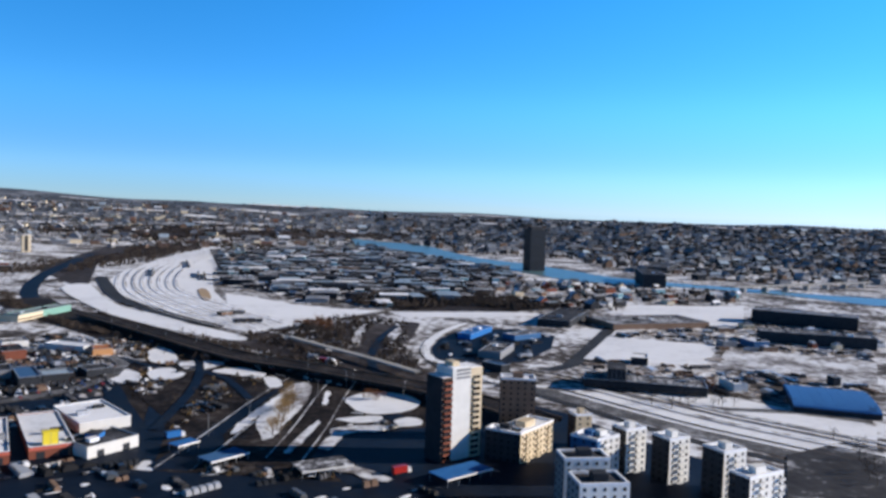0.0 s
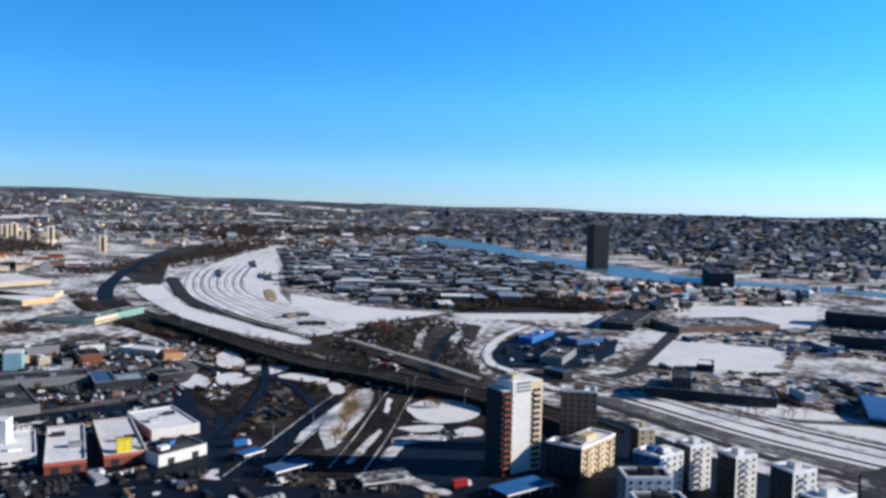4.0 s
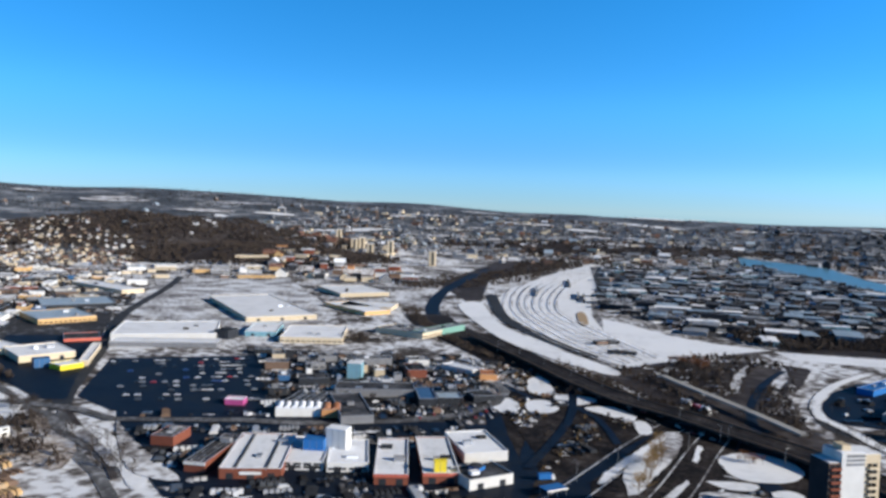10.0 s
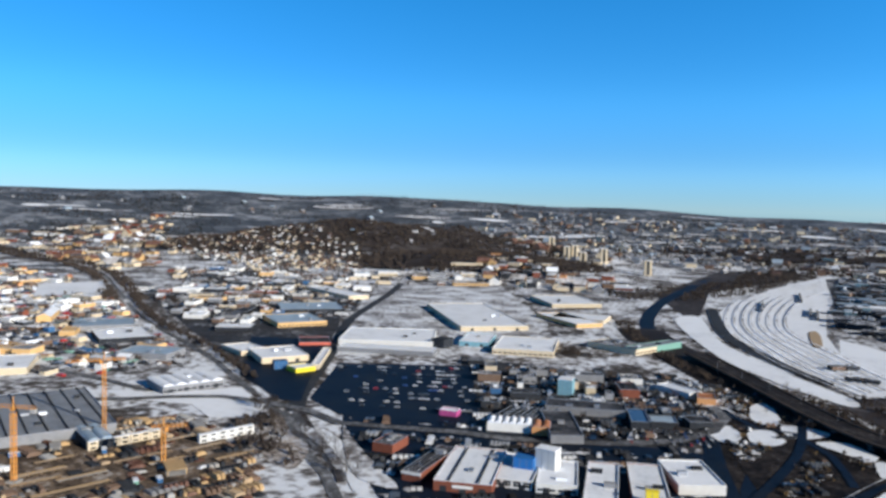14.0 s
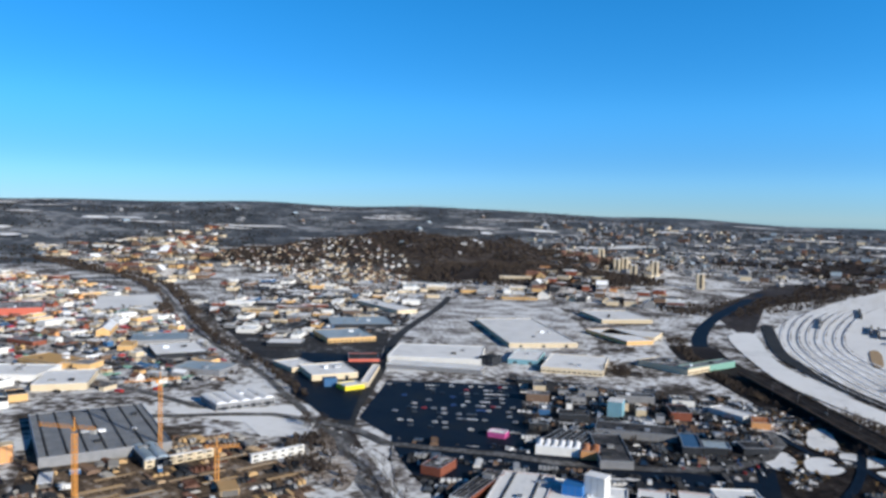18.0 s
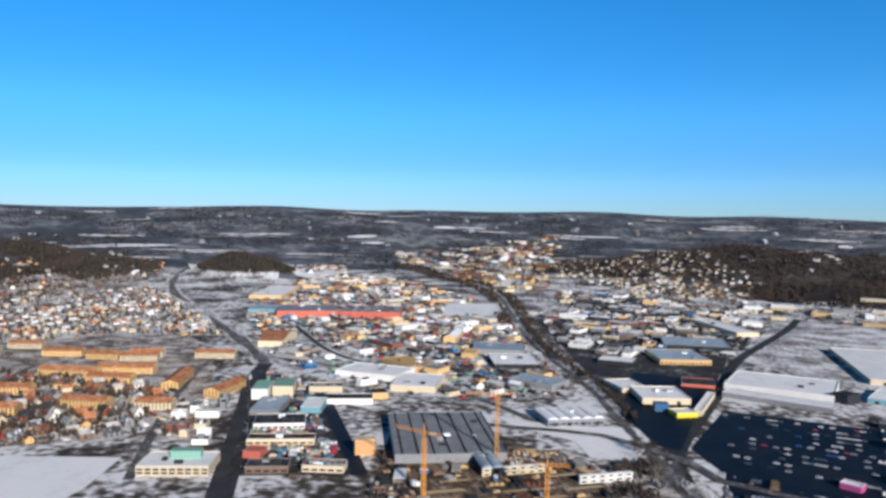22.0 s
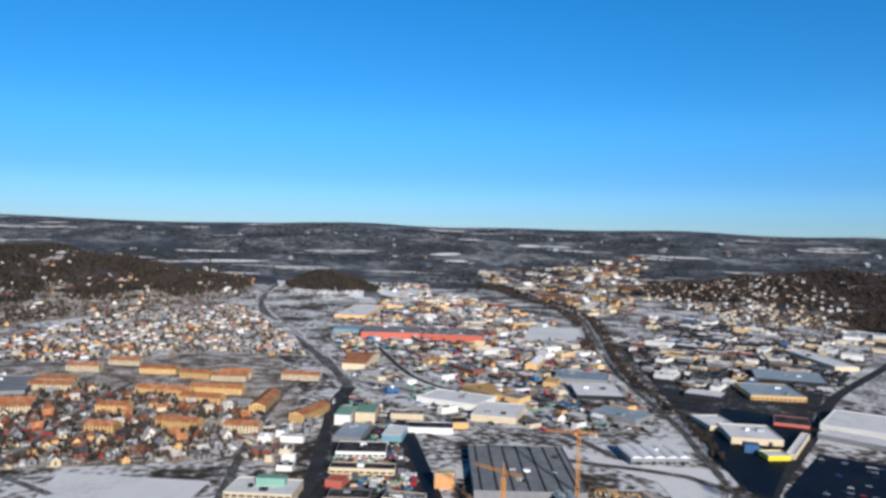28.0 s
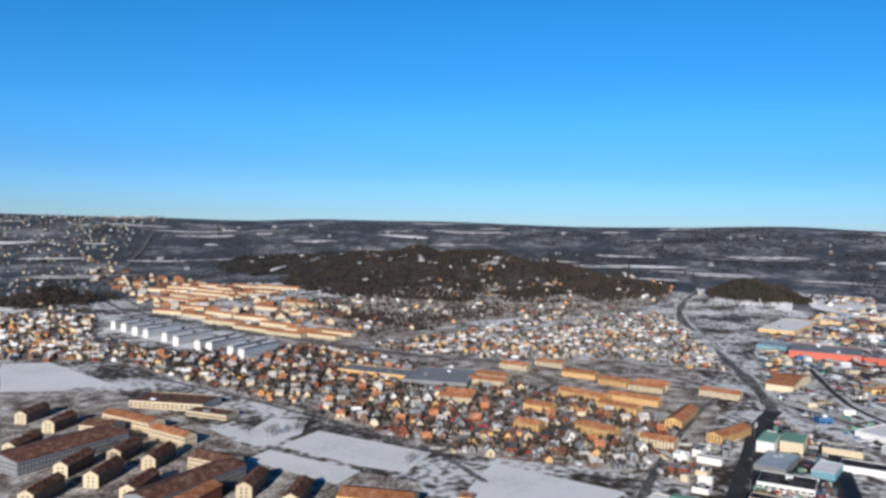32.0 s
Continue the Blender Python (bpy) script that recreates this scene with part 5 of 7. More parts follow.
box_block(-528, 129, 14.7, 8.2, 11, 82, 'wall_orange', 'wall_cream', 'ochre windowless stair tower beside the mall', 'stair_tower')
hall(-531, 3, 46.6, 32.1, 6.7, 73, 'wall_cream', 'roof_snow', 'cream office hall with green rooftop structure', bands=2)
box_block(-534, 8, 19.9, 7.9, 12, 75, 'wall_green', 'wall_green', 'green copper rooftop lantern', 'rooftop_lantern', base=6)
hall(-511, 59, 28.0, 16.5, 5.2, 75, 'wall_brown', 'roof_dark', 'brown shop row with dark roof', bands=1)
hall(-545, 54, 12.8, 15.1, 5.2, 64, 'wall_red', 'wall_red', 'red clad shop building by the road', units=0)
hall(-571, 76, 49.4, 14.7, 5.2, 75, 'wall_cream', 'roof_dark', 'long dark-roofed works with pale front', bands=1, units=1)
hall(-622, 82, 40.1, 30.4, 5.2, 78, 'wall_white', 'roof_dark', 'dark-roofed hall with white front', bands=1)
hall(-501, 95, 28.0, 14.2, 5.2, 67, 'wall_cream', 'roof_patchy', 'cream shop with patchy roof', bands=1)
hall(-676, 81, 25.1, 48.5, 5.2, 70, 'wall_grey', 'roof_blue', 'works hall with pale blue roof')
hall(-666, 117, 17.5, 34.4, 5.9, 70, 'wall_turquoise', 'roof_snow', 'blue-signed workshop with snowy roof', units=0)
box_block(-729, 80, 14.5, 37.0, 10, 74, 'wall_white', 'wall_green', 'white block with green roof edge', 'filling_station')
box_block(-734, 101, 18.9, 33.4, 10, 76, 'wall_cream', 'wall_green', 'cream block with green roof edge', 'car_showroom')
hall(-684, 152, 43.4, 21.2, 5.2, 75, 'wall_white', 'roof_dark', 'long white hall with dark roof', units=0)
hall(-734, 141, 31.5, 19.3, 6, 75, 'wall_cream', 'roof_patchy', 'cream shed with patchy roof', units=0)
hall(-696, 183, 14.9, 22.1, 6, 83, 'wall_yellow', 'roof_dark', 'yellow hut beside the mall', units=0)
hall(-1312, 222, 99.1, 89.4, 10.5, 79, 'wall_red', 'roof_grey', 'long red clad warehouse with grey roof', bands=0, name='warehouse')
hall(-1277, 324, 99.8, 88.6, 10.5, 71, 'wall_red', 'roof_patchy', 'long orange-red clad warehouse', name='warehouse')
hall(-1376, 158, 46.0, 61.7, 5.9, 69, 'wall_turquoise', 'roof_blue', 'turquoise clad hall beside a warehouse', units=0)
hall(-1657, 212, 64.2, 207.0, 5.9, 71, 'wall_yellow', 'roof_snow', 'yellow-fronted hall with snowy roof')
gabled(-1002, 370, 68.4, 15.8, 7, 151, 'wall_yellow', 'roof_snow', 'ochre gabled hall with snowy roof', rise=4)
hall(-831, 253, 61.0, 34.9, 6, 18, 'wall_yellow', 'wall_yellow', 'ochre works building with flat roof', bands=1)
hall(-796, 269, 32.7, 23.4, 6, 39, 'wall_yellow', 'roof_grey', 'yellow-grey works shed with flat roof', units=0)
hall(-875, 346, 15.7, 36.3, 5.9, 58, 'wall_yellow', 'wall_yellow', 'plain yellow rendered office block', units=0)
hall(-732, 234, 44.6, 62.4, 6, 62, 'wall_cream', 'roof_snow', 'works with wide snow-covered roof')
hall(-796, 206, 70.9, 49.0, 6, 48, 'wall_white', 'roof_snow', 'low white works with snowy roof')
gabled(-1038, 135, 31.7, 93.3, 8, 70, 'wall_cream', 'roof_orange', 'house with bright orange roof', rise=5)
# orange apartment blocks
gabled(-806, 6, 69.3, 15.9, 7, 166, 'wall_yellow', 'roof_orange', 'ochre apartment block with orange tiled roof', rise=3, group='ochre apartment blocks', rows=3)
gabled(-704, -14, 31.3, 15.9, 7, 72, 'wall_cream', 'roof_orange', 'ochre apartment block with orange tiled roof', rise=3, group='ochre apartment blocks', rows=3)
gabled(-870, -99, 60.0, 15.6, 7, 66, 'wall_yellow', 'roof_orange', 'ochre apartment block with orange tiled roof', rise=3, group='ochre apartment blocks', rows=3)
gabled(-872, -44, 57.7, 15.6, 7, 72, 'wall_yellow', 'roof_orange', 'ochre apartment block with orange tiled roof', rise=3, group='ochre apartment blocks', rows=3)
gabled(-825, -57, 44.6, 15.8, 7, 66, 'wall_yellow', 'roof_orange', 'ochre apartment block with orange tiled roof', rise=3, group='ochre apartment blocks', rows=3)
gabled(-797, -137, 31.1, 15.8, 7, 74, 'wall_yellow', 'roof_orange', 'ochre apartment block with orange tiled roof', rise=3, group='ochre apartment blocks', rows=3)
gabled(-726, -70, 39.8, 15.8, 7, 65, 'wall_yellow', 'roof_orange', 'ochre apartment block with orange tiled roof', rise=3, group='ochre apartment blocks', rows=3)
gabled(-906, -218, 46.8, 15.6, 7, 77, 'wall_cream', 'roof_orange', 'ochre apartment block with orange tiled roof', rise=3, group='ochre apartment blocks', rows=3)
gabled(-938, -220, 43.4, 15.7, 7, 77, 'wall_cream', 'roof_orange', 'ochre apartment block with orange tiled roof', rise=3, group='ochre apartment blocks', rows=3)
gabled(-803, -230, 36.8, 15.6, 7, 91, 'wall_cream', 'roof_orange', 'ochre apartment block with orange tiled roof', rise=3, group='ochre apartment blocks', rows=3)
gabled(-827, -231, 33.9, 15.6, 7, 91, 'wall_cream', 'roof_orange', 'ochre apartment block with orange tiled roof', rise=3, group='ochre apartment blocks', rows=3)
gabled(-1020, -208, 39.8, 15.6, 7, 74, 'wall_cream', 'roof_orange', 'ochre apartment block with orange tiled roof', rise=3, group='ochre apartment blocks', rows=3)
gabled(-993, -118, 44.4, 15.5, 7, 75, 'wall_yellow', 'roof_orange', 'ochre apartment block with orange tiled roof', rise=3, group='ochre apartment blocks', rows=3)
gabled(-960, -72, 36.6, 15.4, 7, 67, 'wall_yellow', 'roof_orange', 'ochre apartment block with orange tiled roof', rise=3, group='ochre apartment blocks', rows=3)
gabled(-939, -33, 40.8, 15.4, 7, 74, 'wall_cream', 'roof_orange', 'ochre apartment block with orange tiled roof', rise=3, group='ochre apartment blocks', rows=3)
gabled(-960, -26, 37.5, 15.4, 7, 74, 'wall_cream', 'roof_orange', 'ochre apartment block with orange tiled roof', rise=3, group='ochre apartment blocks', rows=3)
gabled(-937, 50, 45.5, 15.4, 7, 71, 'wall_cream', 'roof_orange', 'ochre apartment block with orange tiled roof', rise=3, group='ochre apartment blocks', rows=3)
gabled(-719, -134, 25.6, 15.7, 7, 74, 'wall_yellow', 'roof_orange', 'ochre apartment block with orange tiled roof', rise=3, group='ochre apartment blocks', rows=3)
gabled(-1056, -166, 40.1, 15.7, 7, 73, 'wall_cream', 'roof_orange', 'ochre apartment block with orange tiled roof', rise=3, group='ochre apartment blocks', rows=3)
gabled(-753, 48, 54.4, 15.4, 7, 148, 'wall_yellow', 'roof_orange', 'ochre gable-ended block with orange roof', rise=3, group='ochre apartment blocks', rows=3)
# estate of brick gable-ended blocks
estate_block(-496, -426)
estate_block(-454, -439)
estate_block(-444, -403)
estate_block(-429, -360)
estate_block(-397, -415)
estate_block(-491, -390)
estate_block(-549, -540)
estate_block(-481, -515)
estate_block(-460, -288)
estate_block(-450, -247)
estate_block(-565, -587)
gabled(-498, -479, 100.2, 38.9, 11, 168, 'wall_grey', 'roof_brown', 'long grey estate block with brown tiled roof', rise=3, rows=3)
gabled(-457, -331, 91.2, 26.5, 11, 170, 'wall_grey', 'roof_brown', 'long pale estate block with brown tiled roof', rise=3, rows=3)
gabled(-509, -342, 36.9, 21.0, 11, 81, 'wall_cream', 'roof_brown', 'cream end wing of an estate block', rise=3, rows=3)
gabled(-565, -495, 29.8, 24.1, 10, 94, 'wall_cream', 'roof_brown', 'cream end wing of a grey block', rise=3, rows=3)
gabled(-598, -488, 67.2, 18.5, 9, 75, 'wall_cream', 'roof_orange', 'low orange-roofed school wing', rise=3, rows=2)
gabled(-567, -423, 50.0, 13.2, 9, 72, 'wall_cream', 'roof_orange', 'cream school wing with orange roof', rise=3, rows=2)
hall(-682, -501, 81.5, 43.3, 7.4, 97, 'wall_cream', 'roof_brown', 'cream school block with brown roof', bands=2)
hall(-656, -440, 47.0, 21.3, 5.2, 86, 'wall_cream', 'roof_brown', 'low cream wing of a school', bands=1)
gabled(-476, -194, 51.7, 23.2, 10, 94, 'wall_yellow', 'roof_orange', 'yellow block with orange-brown roof', rise=3, rows=3)
gabled(-438, -311, 37.1, 14.0, 10, 177, 'wall_brick', 'roof_orange', 'brick block with red tiled roof', rise=3)
gabled(-511, -141, 9.5, 7.5, 3.6, 95, 'wall_yellow', 'roof_brown', 'small yellow clubhouse by a pitch', rise=2)
# white slab blocks
slab_block(-1113, -935)
slab_block(-1096, -900)
slab_block(-1070, -857)
slab_block(-1054, -824)
slab_block(-1033, -773)
slab_block(-1006, -733)
slab_block(-985, -681)
slab_block(-976, -655)
slab_block(-957, -608)
slab_block(-943, -582)
# terraces below the hill
gabled(-1538, -1126, 173.9, 14.7, 7, 74, 'wall_cream', 'roof_orange', 'long terrace block with orange-brown roof', rise=3, group='terrace blocks', rows=1, chimneys=0)
gabled(-1597, -1102, 159.1, 14.6, 7, 74, 'wall_cream', 'roof_orange', 'long terrace block with orange-brown roof', rise=3, group='terrace blocks', rows=1, chimneys=0)
gabled(-1654, -1078, 171.9, 14.5, 7, 74, 'wall_cream', 'roof_orange', 'long terrace block with orange-brown roof', rise=3, group='terrace blocks', rows=1, chimneys=0)
gabled(-1338, -984, 70.2, 15.0, 7, 87, 'wall_cream', 'roof_orange', 'long terrace block with orange-brown roof', rise=3, group='terrace blocks', rows=1, chimneys=0)
gabled(-1409, -977, 64.3, 14.9, 7, 87, 'wall_cream', 'roof_orange', 'long terrace block with orange-brown roof', rise=3, group='terrace blocks', rows=1, chimneys=0)
gabled(-1304, -891, 87.7, 15.0, 7, 71, 'wall_cream', 'roof_orange', 'long terrace block with orange-brown roof', rise=3, group='terrace blocks', rows=1, chimneys=0)
gabled(-1351, -873, 80.5, 14.9, 7, 71, 'wall_cream', 'roof_orange', 'long terrace block with orange-brown roof', rise=3, group='terrace blocks', rows=1, chimneys=0)
gabled(-1247, -799, 91.5, 15.0, 7, 78, 'wall_cream', 'roof_orange', 'long terrace block with orange-brown roof', rise=3, group='terrace blocks', rows=1, chimneys=0)
gabled(-1318, -782, 84.2, 15.0, 7, 78, 'wall_cream', 'roof_orange', 'long terrace block with orange-brown roof', rise=3, group='terrace blocks', rows=1, chimneys=0)
gabled(-1195, -707, 94.8, 15.1, 7, 72, 'wall_cream', 'roof_orange', 'long terrace block with orange-brown roof', rise=3, group='terrace blocks', rows=1, chimneys=0)
gabled(-1250, -688, 87.3, 15.1, 7, 72, 'wall_cream', 'roof_orange', 'long terrace block with orange-brown roof', rise=3, group='terrace blocks', rows=1, chimneys=0)
gabled(-1163, -629, 74.1, 15.2, 7, 77, 'wall_cream', 'roof_orange', 'long terrace block with orange-brown roof', rise=3, group='terrace blocks', rows=1, chimneys=0)
gabled(-1207, -619, 68.2, 15.2, 7, 77, 'wall_cream', 'roof_orange', 'long terrace block with orange-brown roof', rise=3, group='terrace blocks', rows=1, chimneys=0)
gabled(-1681, -1011, 130.3, 14.5, 7, 77, 'wall_cream', 'roof_orange', 'long terrace block with orange-brown roof', rise=3, group='terrace blocks', rows=1, chimneys=0)
gabled(-1736, -995, 119.5, 14.5, 7, 77, 'wall_cream', 'roof_orange', 'long terrace block with orange-brown roof', rise=3, group='terrace blocks', rows=1, chimneys=0)
gabled(-1790, -978, 129.6, 14.5, 7, 77, 'wall_cream', 'roof_orange', 'long terrace block with orange-brown roof', rise=3, group='terrace blocks', rows=1, chimneys=0)
gabled(-1730, -1139, 106.6, 14.3, 7, 74, 'wall_cream', 'roof_orange', 'long terrace block with orange-brown roof', rise=3, group='terrace blocks', rows=1, chimneys=0)
gabled(-1780, -1119, 97.8, 14.3, 7, 74, 'wall_cream', 'roof_orange', 'long terrace block with orange-brown roof', rise=3, group='terrace blocks', rows=1, chimneys=0)
gabled(-1836, -1098, 106.0, 14.3, 7, 74, 'wall_cream', 'roof_orange', 'long terrace block with orange-brown roof', rise=3, group='terrace blocks', rows=1, chimneys=0)
gabled(-1728, -1268, 122.6, 14.3, 7, 89, 'wall_cream', 'roof_orange', 'long terrace block with orange-brown roof', rise=3, group='terrace blocks', rows=1, chimneys=0)
gabled(-1793, -1261, 112.1, 14.2, 7, 89, 'wall_cream', 'roof_orange', 'long terrace block with orange-brown roof', rise=3, group='terrace blocks', rows=1, chimneys=0)
gabled(-1858, -1254, 121.1, 14.1, 7, 89, 'wall_cream', 'roof_orange', 'long terrace block with orange-brown roof', rise=3, group='terrace blocks', rows=1, chimneys=0)
gabled(-1454, -812, 102.3, 15.0, 7, 72, 'wall_cream', 'roof_orange', 'long terrace block with orange-brown roof', rise=3, group='terrace blocks', rows=1, chimneys=0)
gabled(-1528, -789, 94.2, 15.0, 7, 72, 'wall_cream', 'roof_orange', 'long terrace block with orange-brown roof', rise=3, group='terrace blocks', rows=1, chimneys=0)
gabled(-1168, -572, 88.4, 15.2, 7, 74, 'wall_cream', 'roof_orange', 'long terrace block with orange-brown roof', rise=3, group='terrace blocks', rows=1, chimneys=0)
gabled(-1210, -560, 81.4, 15.2, 7, 74, 'wall_cream', 'roof_orange', 'long terrace block with orange-brown roof', rise=3, group='terrace blocks', rows=1, chimneys=0)
hall(-912, -279, 80.5, 86.8, 6.7, 93, 'wall_grey', 'roof_grey', 'grey glazed hall of a school', bands=1)
hall(-913, -347, 138.6, 37.0, 5.9, 82, 'wall_yellow', 'roof_grey', 'long yellow-edged flat building', bands=1)
# halls east of the highway
hall(410, 880, 107.9, 30.0, 15.0, -29, 'wall_dark', 'roof_grey', 'long dark hall with pale end wall', ribs=3, bands=1, name='freight_hall')
hall(360, 748, 101.5, 26.0, 11.0, -17, 'wall_dark', 'roof_patchy', 'long black-walled hall with snowy eaves', name='freight_hall', ribs=2)
barrel(253, 502, 49.4, 64.7, 6.6, -18, 'wall_blue', 'bright_blue', 'long bright blue barrel-roofed hall')
hall(140, 529, 80.2, 25.0, 6.7, -13, 'wall_dark', 'roof_patchy', 'long dark office row with snowy eaves', bands=1)
box_block(122, 534, 12.2, 24.7, 14, -12, 'wall_dark', 'roof_dark', 'dark windowless cube in the snow', 'substation')
hall(160, 622, 12.9, 20.8, 6, -15, 'wall_dark', 'roof_snow', 'small dark shed in the snow', units=0)
hall(135, 853, 33.9, 103.3, 7.4, -21, 'wall_dark', 'roof_dark', 'dark angular hall in the snow', bands=1)
hall(223, 844, 117.1, 58.7, 6, 19, 'wall_brown', 'roof_patchy', 'long brown row of sheds')
hall(33, 735, 58.0, 13.0, 5.2, 67, 'bright_blue', 'bright_blue', 'depot with bright blue roof')
hall(47, 640, 48.0, 18.0, 6, 72, 'wall_grey', 'roof_patchy', 'depot with grey-striped snowy roof', ribs=5)
hall(76, 725, 34.0, 16.0, 5, 40, 'wall_blue', 'roof_patchy', 'snow-patched depot canopy over wet yard', units=0)
hall(42, 574, 19.1, 10.1, 6, -44, 'wall_dark', 'wall_blue', 'dark blue shed in a depot', units=0)
# office tower and blocks by the river
hall(357, 1344, 36.3, 134.5, 22.2, -8, 'wall_dark', 'roof_dark', 'dark office block by the river', bands=5)
hall(476, 1705, 51.5, 175.9, 11.8, -24, 'wall_dark', 'roof_dark', 'dark block on the quayside', bands=3)
# tower blocks on the ridge
point_block(-1792, 2103)
point_block(-1729, 2085)
point_block(-1562, 1954)
point_block(-1509, 1981)
point_block(-1492, 2059)
point_block(-1302, 1864)
point_block(-1156, 1726)
point_block(-1154, 1759)
point_block(-1051, 1642)
point_block(-1067, 1765)
point_block(-846, 1587)
hall(-158, 363, 26.1, 21.3, 5.9, 56, 'wall_white', 'roof_dark', 'white corner shop with dark flat roof', gates=2, units=1)

# ---- near apartment towers ----
tall_slab()
# dark, brown and blue wall and side colours paint faces turned from the sun
highrise(32, 399, 18, 12, 11, -3, "wall_brown", "brown tower with walls darkened as shade", side="wall_dark", balconies=False)
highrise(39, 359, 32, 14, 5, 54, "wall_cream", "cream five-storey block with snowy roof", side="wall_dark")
highrise(23, 367, 17, 9, 5, -28, "wall_dark", "five-storey wing darkened as shade, with snowy roof", balconies=False)
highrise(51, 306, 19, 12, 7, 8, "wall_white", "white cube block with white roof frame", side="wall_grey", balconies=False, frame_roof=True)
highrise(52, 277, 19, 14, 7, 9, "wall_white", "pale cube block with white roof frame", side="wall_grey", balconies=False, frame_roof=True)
highrise(59, 341, 13, 12, 7, -37, "wall_blue", "block between cream towers, coloured blue as shade", balconies=False)
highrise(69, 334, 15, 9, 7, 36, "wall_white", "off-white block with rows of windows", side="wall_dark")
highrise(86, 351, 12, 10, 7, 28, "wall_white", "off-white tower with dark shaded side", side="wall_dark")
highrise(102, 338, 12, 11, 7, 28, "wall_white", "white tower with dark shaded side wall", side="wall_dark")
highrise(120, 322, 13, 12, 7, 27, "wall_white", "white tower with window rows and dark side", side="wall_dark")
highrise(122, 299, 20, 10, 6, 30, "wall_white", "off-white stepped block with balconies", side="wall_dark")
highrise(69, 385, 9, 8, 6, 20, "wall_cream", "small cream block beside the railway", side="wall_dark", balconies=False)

# ---- office tower by the river ----
ot = thing("office_tower", 182, 1560, 24, "tall dark glass office tower by the river", "building")
part("wall", Geo().box(-17, 17, -14, 14, -1, 84), "wall_dark", ot)
part("roof_plant", Geo().box(-12, 12, -9, 9, 84, 88), "wall_dark", ot)
for k in range(21):
    part("window_band", Geo().box(-17.1, 17.1, -14.1, 14.1, 3 + k * 3.8, 4.9 + k * 3.8), "glass", ot)

# ---- bridge over the river, seen far off ----
br = thing("road_bridge", 620, 1330, 0, "long pale road bridge over the river", "bridge")
part("deck", Geo().box(-190, 190, -6, 6, 9, 10.5, 0.55), "concrete", br)
for k in range(7):
    u = -165 + k * 55
    part("pier", Geo().box(-2, 2, -5, 5, -1, 9, 0.55, u * math.cos(0.55), u * math.sin(0.55)), "concrete", br)

# ---- building site with cranes ----
crane(-432, 142, 40, 36, 215, "orange tower crane on a building site")
crane(-483, 212, 48, 36, 250, "tall orange tower crane beside the mall")
crane(-402, 210, 23, 22, 60, "low orange crane on a building site")
site = random.Random(5)
for x, y, n_ in ((-458, 216, 7), (-427, 268, 6)):
    for k in range(n_):
        row = thing("site_cabin", x + 0.45 * k, y + (k - n_ / 2) * 6.3, 86, "white steel site cabin in a row", "site cabin", "site cabins in rows")
        take(x + 0.45 * k, y + (k - n_ / 2) * 6.3, 6, 3, 86)
        part("body", Geo().box(-3, 3, -1.4, 1.4, 0.1, 2.8).box(-3, 3, -1.4, 1.4, 2.86, 5.5), "wall_cream" if n_ == 7 else "wall_white", row)
        part("roof", Geo().box(-3.1, 3.1, -1.5, 1.5, 5.5, 5.7), "roof_snow", row)
        for z in (1.0, 3.8):
            part("window", Geo().box(-1.6, 1.6, -1.46, -1.402, z, z + 1.1), "glass", row)
for k in range(22):
    x, y = -452 + 9 * (k % 8) + site.uniform(-2, 2), site.uniform(130, 252)
    long, wide = site.uniform(22, 46), site.uniform(3.0, 5.0)
    if free(x, y, wide, long):
        take(x, y, wide, long)
        ob = thing("formwork_deck", x, y, 86 + site.uniform(-3, 3), "long timber formwork deck on a muddy building site", "building site", "timber decks")
        for i in range(int(wide / 0.9)):
            u = -wide / 2 + i * 0.9
            part("plank", Geo().box(-long / 2, long / 2 - site.uniform(0, 4), u, u + 0.8, 1.5, 1.62), site.choice(("timber", "timber", "mud", "concrete")), ob)
        for i in range(5):
            u = -long * 0.45 + i * long * 0.22
            part("trestle", Geo().box(u, u + 0.3, -wide / 2, wide / 2 - 0.3, 0, 1.5), "wall_brown", ob)
for k in range(9):
    x, y = site.uniform(-478, -378), site.uniform(108, 258)
    long, wide, tall = site.uniform(10, 24), site.uniform(6, 11), site.uniform(2.2, 4.5)
    if free(x, y, long, wide, 70):
        take(x, y, long, wide, 70)
        ob = thing("unfinished_frame", x, y, 70 + site.choice((0, 90)), "unfinished timber and concrete frame on the site", "building site", "site frames")
        part("slab", Geo().box(-long / 2, long / 2, -wide / 2, wide / 2, 0, 0.4), "concrete", ob)
        part("top_slab", Geo().box(-long / 2, long / 2, -wide / 2, wide / 2, tall, tall + 0.3), site.choice(("timber", "concrete", "concrete", "roof_snow")), ob)
        for u in (-1, 0, 1):
            for w in (-1, 1):
                part("post", Geo().box(u * long * 0.45 - 0.25, u * long * 0.45 + 0.25, w * wide * 0.45 - 0.25, w * wide * 0.45 + 0.25, 0.4, tall), "timber", ob)
for k in range(26):
    x, y = site.uniform(-478, -378), site.uniform(102, 258)
    if free(x, y, 6, 3):
        take(x, y, 6, 3, 0, 1)
        ob = thing("site_cabin", x, y, site.choice((70, 160)), "painted steel site cabin on a building site", "site cabin", "site cabins")
        part("body", Geo().box(-3, 3, -1.3, 1.3, 0.1, 2.7), site.choice(("wall_blue", "wall_yellow", "wall_white", "wall_green")), ob)
        part("roof", Geo().box(-3.1, 3.1, -1.4, 1.4, 2.7, 2.85), "roof_snow", ob)
        part("door", Geo().box(-0.5, 0.5, -1.36, -1.3, 0.15, 2.2), "wall_grey", ob)

